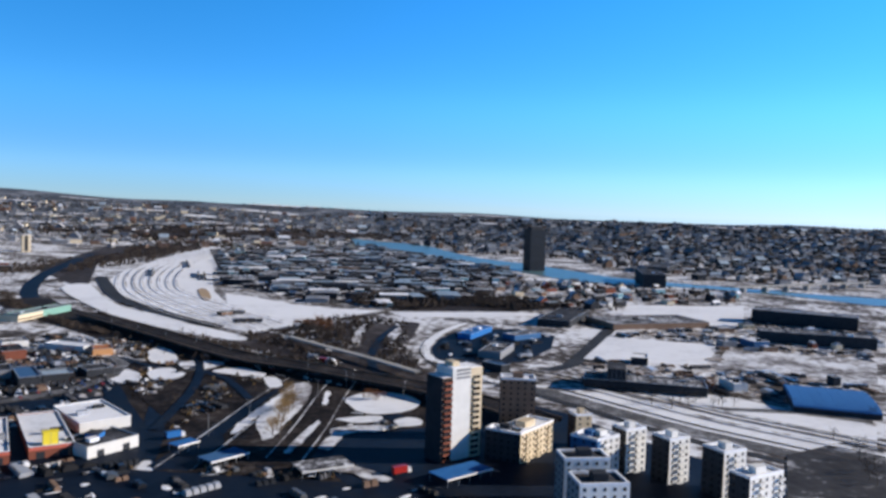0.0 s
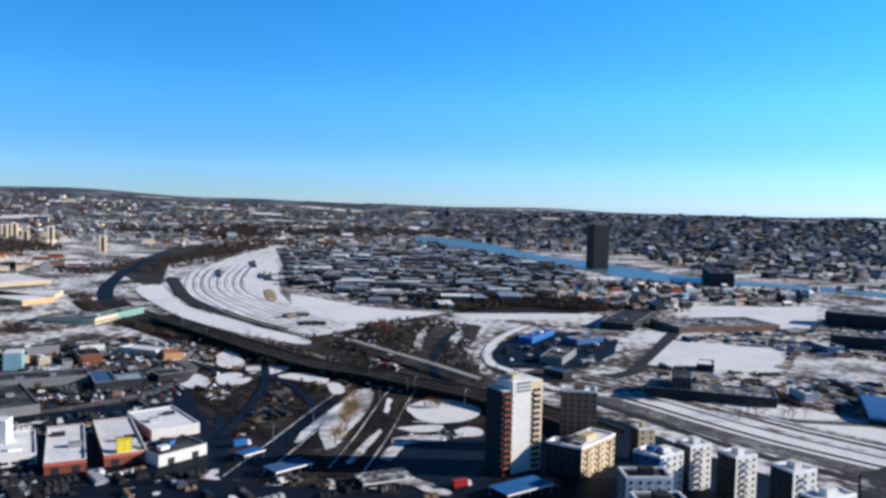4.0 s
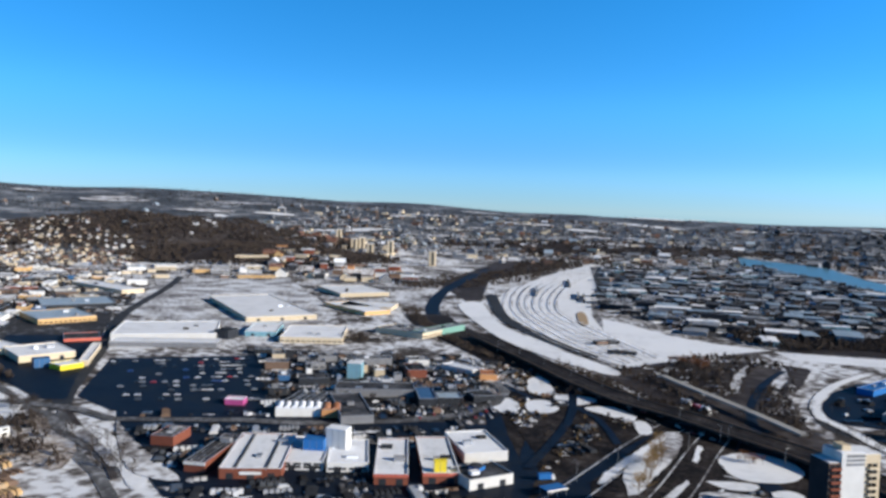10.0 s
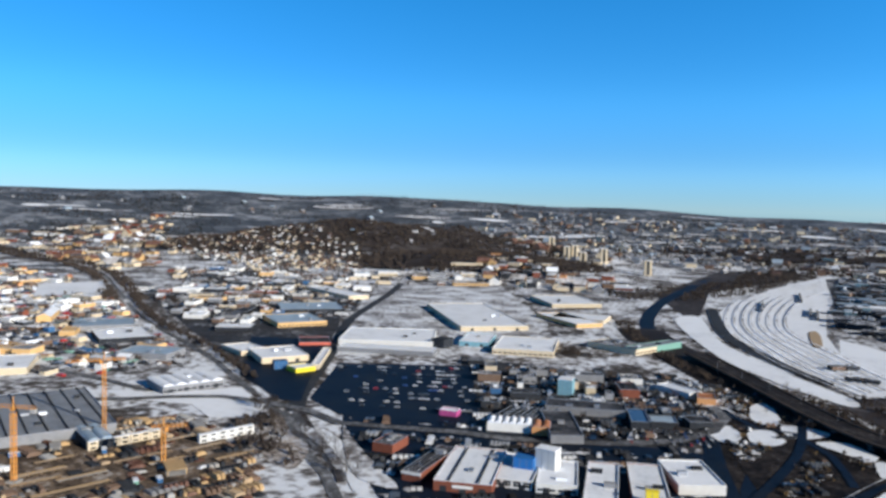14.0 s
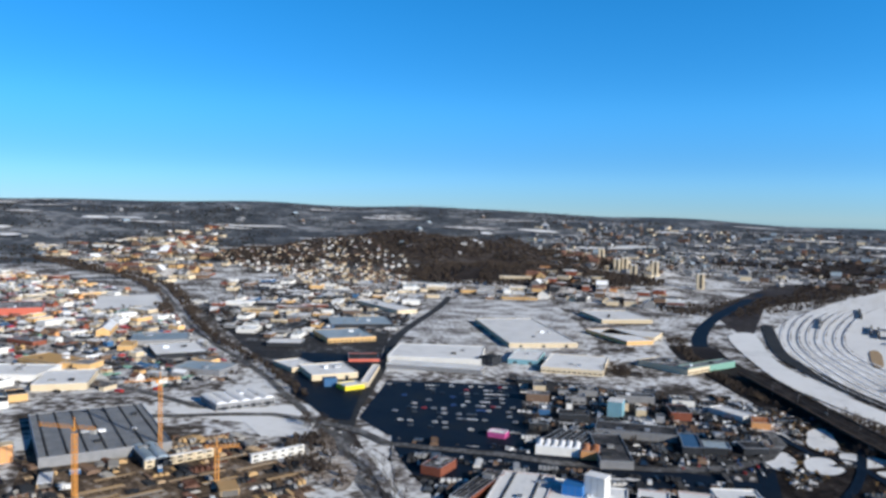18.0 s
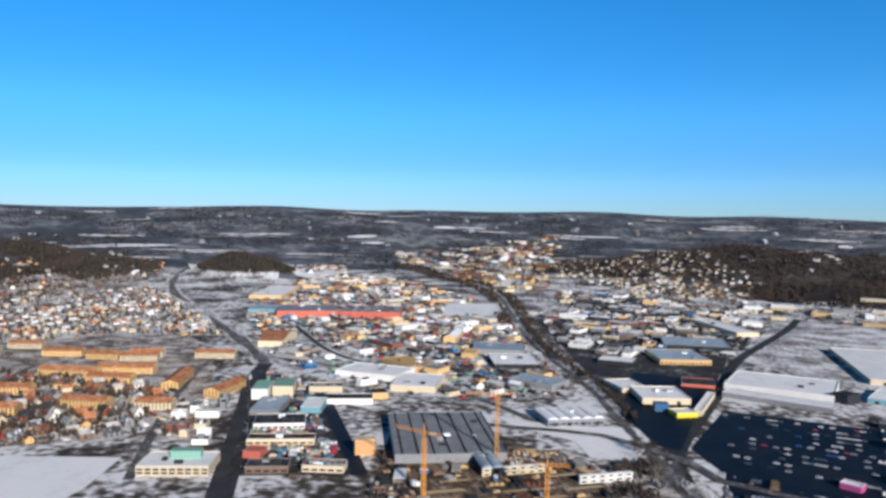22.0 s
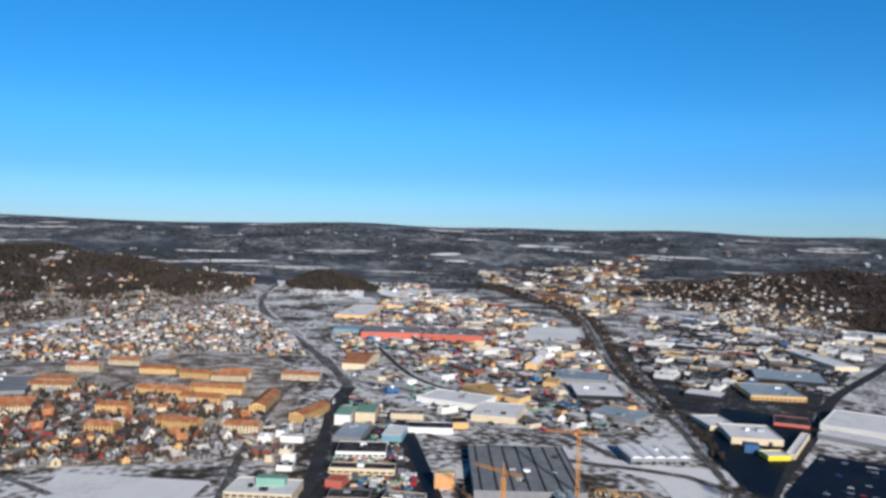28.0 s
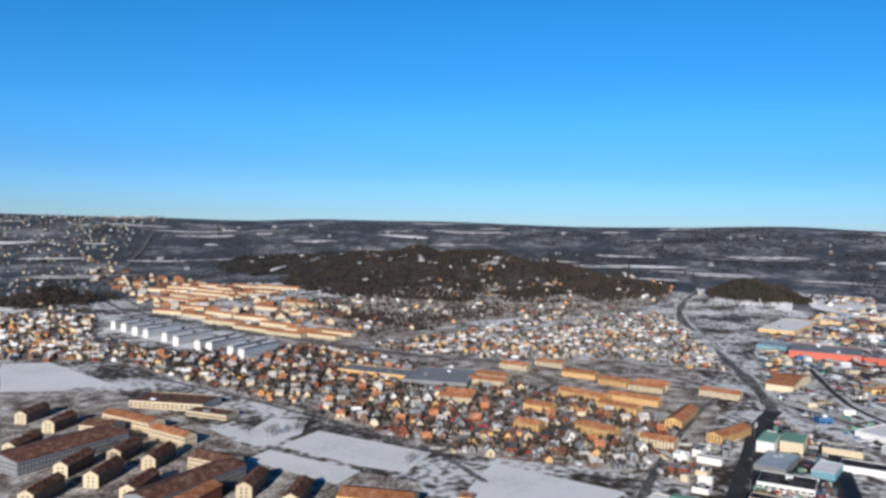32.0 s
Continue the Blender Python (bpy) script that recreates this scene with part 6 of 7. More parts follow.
# ---- halls that fill the works areas ----
WALLS = ["wall_white", "wall_cream", "wall_grey", "wall_dark", "wall_yellow", "wall_brick", "wall_blue", "wall_brown"]
ROOF_WORDS = {"roof_snow": "white snowy roof", "roof_patchy": "snow-patched dark roof", "roof_dark": "dark felt roof", "roof_grey": "grey metal roof", "roof_blue": "blue-grey metal roof", "roof_orange": "orange roof"}


def works(zone, rot, step, seed, weights, roofs, size=(14, 46), chance=0.85, limit=90, group="works halls"):
    rng = random.Random(seed)
    x0, x1, y0, y1 = min(p[0] for p in zone), max(p[0] for p in zone), min(p[1] for p in zone), max(p[1] for p in zone)
    made = 0
    spots = [(x0 + i * step, y0 + k * step) for i in range(int((x1 - x0) / step) + 1) for k in range(int((y1 - y0) / step) + 1)]
    rng.shuffle(spots)
    for x, y in spots:
        x, y = x + rng.uniform(-0.3, 0.3) * step, y + rng.uniform(-0.3, 0.3) * step
        if made >= limit or not inside(x, y, zone) or rng.random() > chance:
            continue
        long, wide, r = rng.uniform(*size), rng.uniform(size[0] * 0.7, size[1] * 0.55), rot + rng.choice((0, 90)) + rng.uniform(-4, 4)
        if not free(x, y, long, wide, r):
            long, wide = long * 0.5, wide * 0.5
            if not free(x, y, long, wide, r):
                continue
        wall, roof = rng.choices(WALLS, weights)[0], rng.choices(list(ROOF_WORDS), roofs)[0]
        hall(x, y, long, wide, rng.uniform(4, 7), r, wall, roof, "%s-walled works hall with %s" % (wall[5:], ROOF_WORDS[roof]), units=rng.choice((0, 1, 2)), bands=rng.choice((0, 0, 1)), name="works_hall", group=group)
        made += 1


works(RETAIL, 38, 26, 12, (1, 1, 3, 5, 0, 1, 1, 2), (2, 7, 6, 1, 0, 0), size=(12, 34), limit=26)
works(STREET_BLOCKS, -10, 26, 13, (3, 3, 2, 3, 2, 2, 1, 1), (3, 4, 6, 2, 2, 0), size=(12, 40), limit=26)
works(STREET_WEST, 75, 20, 14, (4, 4, 2, 1, 1, 1, 0, 1), (5, 4, 2, 1, 1, 0), size=(9, 22), limit=14)
works(MID_WORKS, 40, 38, 15, (5, 4, 3, 2, 2, 1, 0.5, 1), (7, 4, 3, 2, 2, 0), limit=45)
works(EAST_YARDS, 10, 40, 16, (1, 1, 3, 6, 0, 1, 1, 2), (4, 5, 4, 1, 0, 0), size=(8, 30), limit=18, chance=0.4)
works(WORKS_WEST, 20, 38, 3, (5, 5, 3, 1, 4, 2, 1, 1), (9, 3, 1, 1, 2, 1), limit=95)
works(WORKS_EAST, 40, 36, 4, (4, 3, 3, 3, 1, 1, 0.7, 1), (6, 4, 4, 2, 2, 0), limit=45)
works(WORKS_SNOW, 45, 55, 5, (4, 4, 3, 1, 1, 1, 0, 1), (9, 2, 0, 1, 1, 0), size=(25, 70), limit=16)


# ---- houses ----
def house_set():
    out = []
    rng = random.Random(9)
    for wall, roof in (("wall_white", "house_snow"), ("wall_cream", "roof_orange"), ("wall_brown", "roof_brown"), ("wall_grey", "roof_patchy"), ("wall_brick", "roof_orange"), ("wall_cream", "roof_patchy"),
                       ("wall_brown", "roof_orange"), ("wall_grey", "roof_brown"), ("wall_yellow", "roof_brown"), ("wall_grey", "roof_grey"), ("wall_brown", "house_snow"), ("wall_brick", "roof_dark")):
        ob = gabled(0, -300, rng.uniform(8, 11), rng.uniform(6.5, 8), rng.uniform(3.6, 5), 0, wall, roof, "%s wooden house with %s tiled roof in a garden" % (wall[5:], {"roof_patchy": "snow-patched", "house_snow": "snowy"}.get(roof, roof[5:])),
                    rise=rng.uniform(2.8, 4), rows=2, name="house", group="detached houses", mark=False)
        out.append(ob)
    return out


HOUSES = house_set()
used = set()


def houses(zone, rot, step, seed, limit, chance=0.85):
    rng = random.Random(seed)
    c, s = math.cos(radians(rot)), math.sin(radians(rot))
    cx, cy = sum(p[0] for p in zone) / len(zone), sum(p[1] for p in zone) / len(zone)
    n = int(900 / step)
    spots = [(i, k) for i in range(-n, n) for k in range(-n, n)]
    rng.shuffle(spots)
    made = 0
    for i, k in spots:
        u, w = (i + rng.uniform(-0.22, 0.22)) * step, (k + rng.uniform(-0.22, 0.22)) * step * 1.15
        x, y = cx + u * c - w * s, cy + u * s + w * c
        if made >= limit or not inside(x, y, zone) or rng.random() > chance or not free(x, y, 11, 9, rot):
            continue
        take(x, y, 10, 8, rot, 0)
        ob = HOUSES[rng.randrange(len(HOUSES))]
        m = pose(x, y, height(x, y), 0, 0, rot + rng.choice((0, 90)) + rng.uniform(-8, 8))
        if ob.name in used:
            copy_thing(ob, m)
        else:
            ob.matrix_basis = m
            used.add(ob.name)
        made += 1


houses(VILLA_TOWN, 22, 16.5, 11, 300)


def far_houses(zone, rot, step, seed, mats, label, chance=0.8, size=(8, 12), tall=(4, 6), limit=900, flat=0.0):
    """Many small houses far off: walls and roofs joined by colour."""
    rng = random.Random(seed)
    walls, roofs = {}, {}
    x0, x1, y0, y1 = min(p[0] for p in zone), max(p[0] for p in zone), min(p[1] for p in zone), max(p[1] for p in zone)
    x, made = x0, 0
    while x < x1:
        y = y0
        while y < y1:
            px, py = x + rng.uniform(-0.35, 0.35) * step, y + rng.uniform(-0.35, 0.35) * step
            y += step
            if made >= limit or not inside(px, py, zone) or rng.random() > chance or not free(px, py, size[0], size[0]):
                continue
            made += 1
            wm, rm = rng.choice(mats)
            a, b, h = rng.uniform(*size) / 2, rng.uniform(*size) / 2 * 0.75, rng.uniform(*tall)
            z, r = height(px, py) - 1, radians(rot + rng.choice((0, 90)) + rng.uniform(-10, 10))
            c, s = math.cos(r), math.sin(r)
            rise = 0.2 if rng.random() < flat else b * 0.8

            def put(q):
                return (px + q[0] * c - q[1] * s, py + q[0] * s + q[1] * c, z + q[2])
            walls.setdefault(wm, Geo()).add([put((i * a, w, hh)) for i in (-1, 1) for w, hh in ((-b, 0), (b, 0), (b, h + 1), (0, h + 1 + rise), (-b, h + 1))], [(4, 3, 2, 1, 0), (5, 6, 7, 8, 9), (0, 4, 9, 5), (1, 6, 7, 2)])
            e = 1.08
            roofs.setdefault(rm, Geo()).add([put((i * a * e, w * e, hh)) for i in (-1, 1) for w, hh in ((-b, h + 1.05), (0, h + 1.25 + rise), (b, h + 1.05))], [(0, 1, 4, 3), (1, 2, 5, 4)])
        x += step
    for d, nm in ((walls, "distant_house_walls"), (roofs, "distant_house_roofs")):
        for m, g in d.items():
            tagged(new(nm, g.mesh(nm, m)), label, "houses", kind="stuff")


TOWN = [("wall_cream", "house_snow"), ("wall_cream", "house_snow"), ("wall_brown", "house_snow"), ("wall_white", "roof_brown"), ("wall_cream", "roof_orange"), ("wall_brown", "roof_patchy"), ("wall_yellow", "roof_brown"), ("wall_cream", "roof_patchy"), ("wall_brick", "roof_patchy"), ("wall_grey", "roof_snow"), ("wall_orange", "roof_brown")]
PALE = [("wall_cream", "house_snow"), ("wall_brown", "roof_snow"), ("wall_cream", "house_snow"), ("wall_brown", "roof_snow"), ("wall_yellow", "house_snow"), ("wall_grey", "roof_snow"), ("wall_brick", "roof_orange"), ("wall_brown", "roof_patchy"), ("wall_grey", "house_snow")]
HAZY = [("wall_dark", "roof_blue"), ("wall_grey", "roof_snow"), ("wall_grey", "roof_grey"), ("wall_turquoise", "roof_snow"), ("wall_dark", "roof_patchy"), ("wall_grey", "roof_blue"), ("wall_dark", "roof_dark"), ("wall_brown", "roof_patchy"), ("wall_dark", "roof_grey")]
# DIM and FAR: similar greys and blue-greys paint haze over distant houses
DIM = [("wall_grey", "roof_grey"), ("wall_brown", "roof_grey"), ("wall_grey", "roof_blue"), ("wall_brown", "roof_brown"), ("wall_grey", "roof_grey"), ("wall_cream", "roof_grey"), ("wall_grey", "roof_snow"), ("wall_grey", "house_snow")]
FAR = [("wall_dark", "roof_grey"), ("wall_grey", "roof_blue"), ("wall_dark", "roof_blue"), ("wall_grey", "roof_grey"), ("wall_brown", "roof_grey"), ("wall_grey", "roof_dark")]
CITY = [("wall_grey", "roof_snow"), ("wall_dark", "roof_patchy"), ("wall_brick", "roof_snow"), ("wall_cream", "roof_patchy"), ("wall_white", "roof_dark"), ("wall_brown", "roof_snow")]
far_houses(VILLA_TOWN, 22, 14, 21, TOWN, "small houses packed between gardens", chance=0.5, size=(6.5, 10), tall=(3.4, 5))
far_houses(VILLA_SOUTH, 22, 15, 19, TOWN, "small houses between gardens and fields", chance=0.6, size=(6.5, 10), tall=(3.4, 5))
far_houses(VILLA_TOWN_FAR, 20, 15, 22, PALE, "pale small houses on a snowy slope", chance=0.6, size=(6, 10), tall=(3, 4.6))
far_houses(HILL_VILLAS, 35, 20, 23, [("wall_white", "roof_brown"), ("wall_cream", "roof_patchy"), ("wall_cream", "roof_brown"), ("wall_white", "roof_dark"), ("wall_brown", "roof_dark")], "pale villas below a wooded hill", chance=0.6, size=(8, 11), tall=(4, 6))
far_houses(TERRACES, 30, 26, 24, [("wall_cream", "roof_orange"), ("wall_brown", "roof_orange"), ("wall_brown", "roof_brown"), ("wall_cream", "house_snow")], "terraces with orange roofs", chance=0.35, size=(10, 26), tall=(4, 7))
far_houses(SLOPE_TOWN, 20, 34, 25, DIM + [("wall_brown", "house_snow"), ("wall_cream", "roof_brown")], "houses on a far slope", chance=0.35, limit=500, size=(7, 11), tall=(3, 5))
far_houses(SLOPE_EAST, 20, 30, 26, TOWN, "houses scattered on a wooded slope", chance=0.35)
far_houses(NORTH_TOWN, 30, 30, 27, TOWN + CITY, "blocks and houses below the ridge", chance=0.35, size=(12, 30), tall=(5, 10), flat=0.6)
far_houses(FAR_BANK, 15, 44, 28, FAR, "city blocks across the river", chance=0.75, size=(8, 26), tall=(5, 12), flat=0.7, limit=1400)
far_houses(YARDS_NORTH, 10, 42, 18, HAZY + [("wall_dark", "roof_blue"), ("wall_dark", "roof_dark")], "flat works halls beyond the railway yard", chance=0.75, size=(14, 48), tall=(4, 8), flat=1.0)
far_houses(NORTH_TOWN, 30, 50, 17, CITY, "flat blocks below the ridge", chance=0.4, size=(20, 50), tall=(5, 10), flat=1.0)
far_houses(YARDS_NORTH, 10, 30, 29, HAZY, "sheds and stacked goods between works halls", chance=0.5, size=(7, 20), tall=(3, 7), flat=0.9)
far_houses(WORKS_WEST, 20, 24, 30, TOWN + CITY, "sheds and small shops between works halls", chance=0.45, size=(7, 16), tall=(3, 6), flat=0.7)
far_houses(WORKS_EAST, 40, 24, 31, CITY, "sheds between works halls", chance=0.5, size=(7, 18), tall=(3, 6), flat=0.8)
far_houses(RIVERSIDE, 25, 24, 32, CITY + HAZY + [("wall_brick", "roof_brown"), ("wall_brown", "roof_patchy")], "low buildings by the river", chance=0.6, size=(7, 18), tall=(3, 7), flat=0.6)


far_houses(HILL_FOOT, 20, 24, 41, TOWN, "houses at the foot of a wooded hill", chance=0.16)
far_houses(PLAIN_WEST, 35, 44, 42, CITY + TOWN, "far works and houses on the plain", chance=0.6, size=(14, 46), tall=(4, 9), flat=0.8)
far_houses(SNOW_PLAIN, 20, 46, 44, CITY + TOWN, "low works and houses on snowy land", chance=0.4, size=(10, 36), tall=(4, 8), flat=0.7)
far_houses(SOUTH_GAP, 22, 17, 43, TOWN, "small houses beside a snowy field", chance=0.6)


def ring(a0, a1, r0, r1, n=14):
    """An area between two distances and two bearings, degrees left of +Y."""
    arc = [radians(a0 + (a1 - a0) * i / n) for i in range(n + 1)]
    return [(-r0 * math.sin(a), r0 * math.cos(a)) for a in arc] + [(-r1 * math.sin(a), r1 * math.cos(a)) for a in reversed(arc)]


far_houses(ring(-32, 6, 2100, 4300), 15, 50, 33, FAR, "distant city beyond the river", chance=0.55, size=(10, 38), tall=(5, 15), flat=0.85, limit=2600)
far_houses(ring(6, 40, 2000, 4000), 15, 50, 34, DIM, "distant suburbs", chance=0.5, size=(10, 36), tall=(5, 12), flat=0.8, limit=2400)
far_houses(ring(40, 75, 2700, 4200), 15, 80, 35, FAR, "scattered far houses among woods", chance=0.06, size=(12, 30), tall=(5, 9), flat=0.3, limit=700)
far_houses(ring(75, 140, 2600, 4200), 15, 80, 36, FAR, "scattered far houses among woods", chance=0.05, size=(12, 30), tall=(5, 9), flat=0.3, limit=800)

# open snow far out on the rising land
patch = random.Random(77)
for k in range(150):
    a, r = radians(patch.uniform(-30, 138)), patch.uniform(2500, 4700)
    cx, cy, lx, ly = -r * math.sin(a), r * math.cos(a), patch.uniform(30, 190), patch.uniform(12, 55)
    pts = []
    for i in range(9):
        b = 2 * math.pi * i / 9
        u, w = lx * math.cos(b) * patch.uniform(0.7, 1.2), ly * math.sin(b) * patch.uniform(0.7, 1.2)
        pts.append((cx + u * math.cos(a) - w * math.sin(a), cy + u * math.sin(a) + w * math.cos(a)))
    plot("snow_field", pts, "clean_snow" if k % 3 == 0 else "trampled_snow", z=2.0, label="distant snowy field among woods", category="ground", grid=40)


# ---- woods, belts and single trees ----
def hill_zone(i, e):
    hx, hy, hh, a, b, rot = HILLS[i]
    c, s = math.cos(radians(rot)), math.sin(radians(rot))
    return [(hx + e * (a * math.cos(t) * c - b * math.sin(t) * s), hy + e * (a * math.cos(t) * s + b * math.sin(t) * c)) for t in (0.3927 * k for k in range(16))]


for k, (i, n_) in enumerate(((2, 0.10), (0, 0.05), (4, 0.06))):
    far_houses(hill_zone(i, 1.0), 25, 36, 51 + k, DIM + [("wall_cream", "house_snow"), ("wall_white", "roof_patchy")], "scattered houses on a wooded hill", chance=n_, size=(9, 14), tall=(4, 7), limit=150)


def on_hill(i, level=0.12, edge=1.6):
    hx, hy, hh, a, b, rot = HILLS[i]
    c, s = math.cos(radians(rot)), math.sin(radians(rot))

    def test(x, y):
        dx, dy = x - hx, y - hy
        u, w = (dx * c + dy * s) / a, (-dx * s + dy * c) / b
        return u * u + w * w < edge and noise.noise(Vector((x / 90, y / 90, 2))) > -level - 0.15
    return test, (hx - 1.5 * a, hx + 1.5 * a, hy - 1.5 * a, hy + 1.5 * a)


for i, (hx, hy, hh, ha, hb, hr) in enumerate(HILLS):
    pts, rng = [], random.Random(i)
    for k in range(28):
        b, e = 2 * math.pi * k / 28, rng.uniform(1.0, 1.3)
        u, w = ha * e * math.cos(b), hb * e * math.sin(b)
        c, s = math.cos(radians(hr)), math.sin(radians(hr))
        pts.append((hx + u * c - w * s, hy + u * s + w * c))
    plot("hill_floor", pts, "wood_floor", z=1.6, label="brown leaf-covered hill under bare trees", category="ground", grid=30)
for i, (n_, mats) in enumerate(((4600, ["twigs", "bark"]), (1500, ["twigs", "bark"]), (9000, ["twigs", "bark", "twigs"]), (1500, ["twigs", "bark"]), (1500, ["twigs", "conifer"]), (900, ["twigs", "bark"]), (300, ["twigs", "bark"]))):
    test, box = on_hill(i)
    wood("hill_wood", test, box, n_, mats, "bare winter woods on a hill", 40 + i, size=(8, 14))
for i in (2, 3, 4):
    test, box = on_hill(i, -0.1)
    wood("conifer_wood", test, box, 3600 if i == 2 else 900, ["conifer"], "dark conifers on a hill", 60 + i, size=(9, 15), kind="conifer")


def near_line(pts, width):
    line = spline(pts, 15)
    return lambda x, y: any((x - p.x) ** 2 + (y - p.y) ** 2 < width * width for p in line)


def lined(name, pts, width, count, mats, label, seed, size=(6, 11)):
    xs, ys = [p[0] for p in pts], [p[1] for p in pts]
    wood(name, near_line(pts, width), (min(xs) - width, max(xs) + width, min(ys) - width, max(ys) + width), count, mats, label, seed, size)


lined("railway_trees", [(-1100, 515), (-1252, 570), (-1536, 668), (-1792, 711), (-2089, 710), (-2514, 737)], 30, 900, ["twigs", "bark"], "belt of bare trees along a railway", 71)
lined("railway_scrub", [(-560, 366), (-640, 394), (-744, 420), (-858, 446), (-998, 487), (-1100, 523)], 10, 240, ["twigs", "bark"], "brown scrub and bare trees along a railway", 69, (3, 8))
lined("scrub", [(-650, 1235), (-630, 1398), (-598, 1633), (-691, 1963)], 80, 1300, ["twigs", "bark"], "brown scrub beside the highway", 72, (4, 9))
lined("roadside_scrub", [(-507, 915), (-425, 815), (-308, 703), (-186, 636), (-90, 553), (-21, 497)], 20, 800, ["twigs", "bark"], "dark scrub on the highway banks", 70, (2.5, 5))
wood("city_trees", lambda x, y: inside(x, y, FAR_BANK) or inside(x, y, RIVERSIDE), (50, 2352, 720, 4200), 1300, ["twigs", "bark"], "bare trees between city blocks", 97, (7, 13))
wood("city_trees", lambda x, y: 2000 < math.hypot(x, y) < 3400, (-2280, 2160, 1200, 4080), 2200, ["twigs", "conifer"], "bare trees between distant houses", 98, (8, 15))
lined("scrub", [(-1549, -769), (-1406, -524), (-1573, -396)], 60, 500, ["twigs", "bark"], "bare trees below a hill", 73)
lined("scrub", [(-1433, -661), (-1322, -437)], 22, 160, ["twigs"], "bare trees between houses", 74)
lined("scrub", [(-55, 960), (0, 1000), (55, 1010), (103, 980)], 60, 900, ["twigs", "bark"], "brown scrub beyond a snow field", 75, (5, 9))
lined("scrub", [(-1310, -1386), (-1361, -1283), (-1471, -1320)], 90, 500, ["twigs", "conifer"], "dark wooded knoll", 76)
lined("far_wood", [(-292, 1832), (-670, 2135), (-904, 2251)], 70, 500, ["twigs", "bark"], "bare woods beyond the railway", 77)
for k, (a0, a1, r0, r1, n_) in enumerate(((-32, 20, 2300, 4500, 1600), (20, 60, 2300, 4500, 2600), (60, 100, 2300, 4400, 3600), (100, 140, 1900, 4400, 3200))):
    zone = ring(a0, a1, r0, r1)
    xs, ys = [p[0] for p in zone], [p[1] for p in zone]
    wood("far_wood", lambda x, y: inside(x, y, zone) and noise.noise(Vector((x / 260, y / 260, 9))) > -0.05, (min(xs), max(xs), min(ys), max(ys)), n_, ["twigs", "conifer"], "distant mixed woods", 80 + k, (7, 13), "conifer" if k % 2 else "bare")
wood("garden_trees", lambda x, y: inside(x, y, VILLA_TOWN) or inside(x, y, VILLA_TOWN_FAR), (-1824, -400, -816, 90), 2500, ["twigs", "bark"], "bare garden trees between houses", 90, (4, 9))
wood("villa_trees", lambda x, y: inside(x, y, HILL_VILLAS), (-2520, -936, 688, 1560), 1000, ["twigs", "bark"], "bare trees between hillside villas", 91, (5, 10))
wood("works_trees", lambda x, y: inside(x, y, WORKS_WEST) or inside(x, y, WORKS_EAST), (-2340, -440, 70, 1044), 260, ["twigs", "bark"], "bare trees between works halls", 92, (4, 9))
wood("yard_trees", lambda x, y: inside(x, y, YARDS_NORTH), (-672, 192, 760, 2880), 350, ["twigs", "bark"], "bare trees between works halls", 93, (5, 10))
wood("foot_trees", lambda x, y: inside(x, y, HILL_FOOT), (-2760, -720, -960, 80), 900, ["twigs", "bark"], "bare trees at the foot of a hill", 94, (6, 11))
wood("plain_trees", lambda x, y: inside(x, y, PLAIN_WEST), (-3840, -800, 80, 2040), 700, ["twigs", "bark"], "bare trees on the plain", 95, (6, 11))
wood("garden_trees", lambda x, y: inside(x, y, VILLA_SOUTH) or inside(x, y, SOUTH_GAP), (-1560, -400, -1320, -200), 700, ["twigs", "bark"], "bare garden trees between houses", 96, (5, 9))
wood("track_scrub", lambda x, y: inside(x, y, [(-460, 294), (-462, 312), (-440, 323), (-374, 296), (-350, 258), (-408, 256)]), (-470, -340, 250, 330), 110, ["twigs", "bark"], "brown bushes beside the tracks", 99, (3, 7))
belt([(-590, 372), (-640, 392), (-744, 419), (-858, 444), (-998, 485)], 9, 40, seed=1)
belt([(-478, 332), (-448, 306), (-408, 301), (-364, 294), (-322, 275)], 20, 40, "bare", 0.85, seed=2)
belt([(-342, 757), (-234, 678), (-166, 625), (-119, 595), (-59, 550)], 16, 34, "bare", 0.7, seed=3)
belt([(-90, 483), (-84, 430), (-81, 388)], 8, 26, "gold", 1.0, seed=4)
belt([(-45, 472), (-36, 472)], 7, 10, "rust", 0.6, seed=16)
belt([(-132, 741), (-114, 743), (-100, 721)], 14, 16, "rust", 1.15, seed=5)
belt([(-464, 670), (-432, 669)], 16, 12, "bare", 1.0, seed=6)
belt([(-109, 699), (-59, 640), (-20, 594)], 26, 18, "bare", 0.9, seed=7)
belt([(-687, -352), (-653, -329), (-606, -353), (-595, -383)], 16, 22, "bare", 1.0, seed=8)
belt([(-574, -203), (-600, -201), (-627, -217)], 10, 8, "bare", 0.8, seed=9)
belt([(218, 414), (197, 326)], 14, 10, "bare", 0.8, seed=17)
belt([(138, 476), (201, 495), (257, 475)], 18, 12, "bare", 0.9, seed=10)
belt([(192, 540), (180, 512)], 8, 5, "rust", 0.9, seed=12)
belt([(-1043, 531), (-1067, 547), (-1021, 552)], 22, 16, "bare", 1.2, seed=13)
belt([(-494, -343), (-463, -377), (-521, -455), (-439, -321)], 30, 16, "bare", 0.9, seed=14)
belt([(-10, 583), (19, 552), (58, 513)], 14, 10, "bare", 0.7, seed=15)

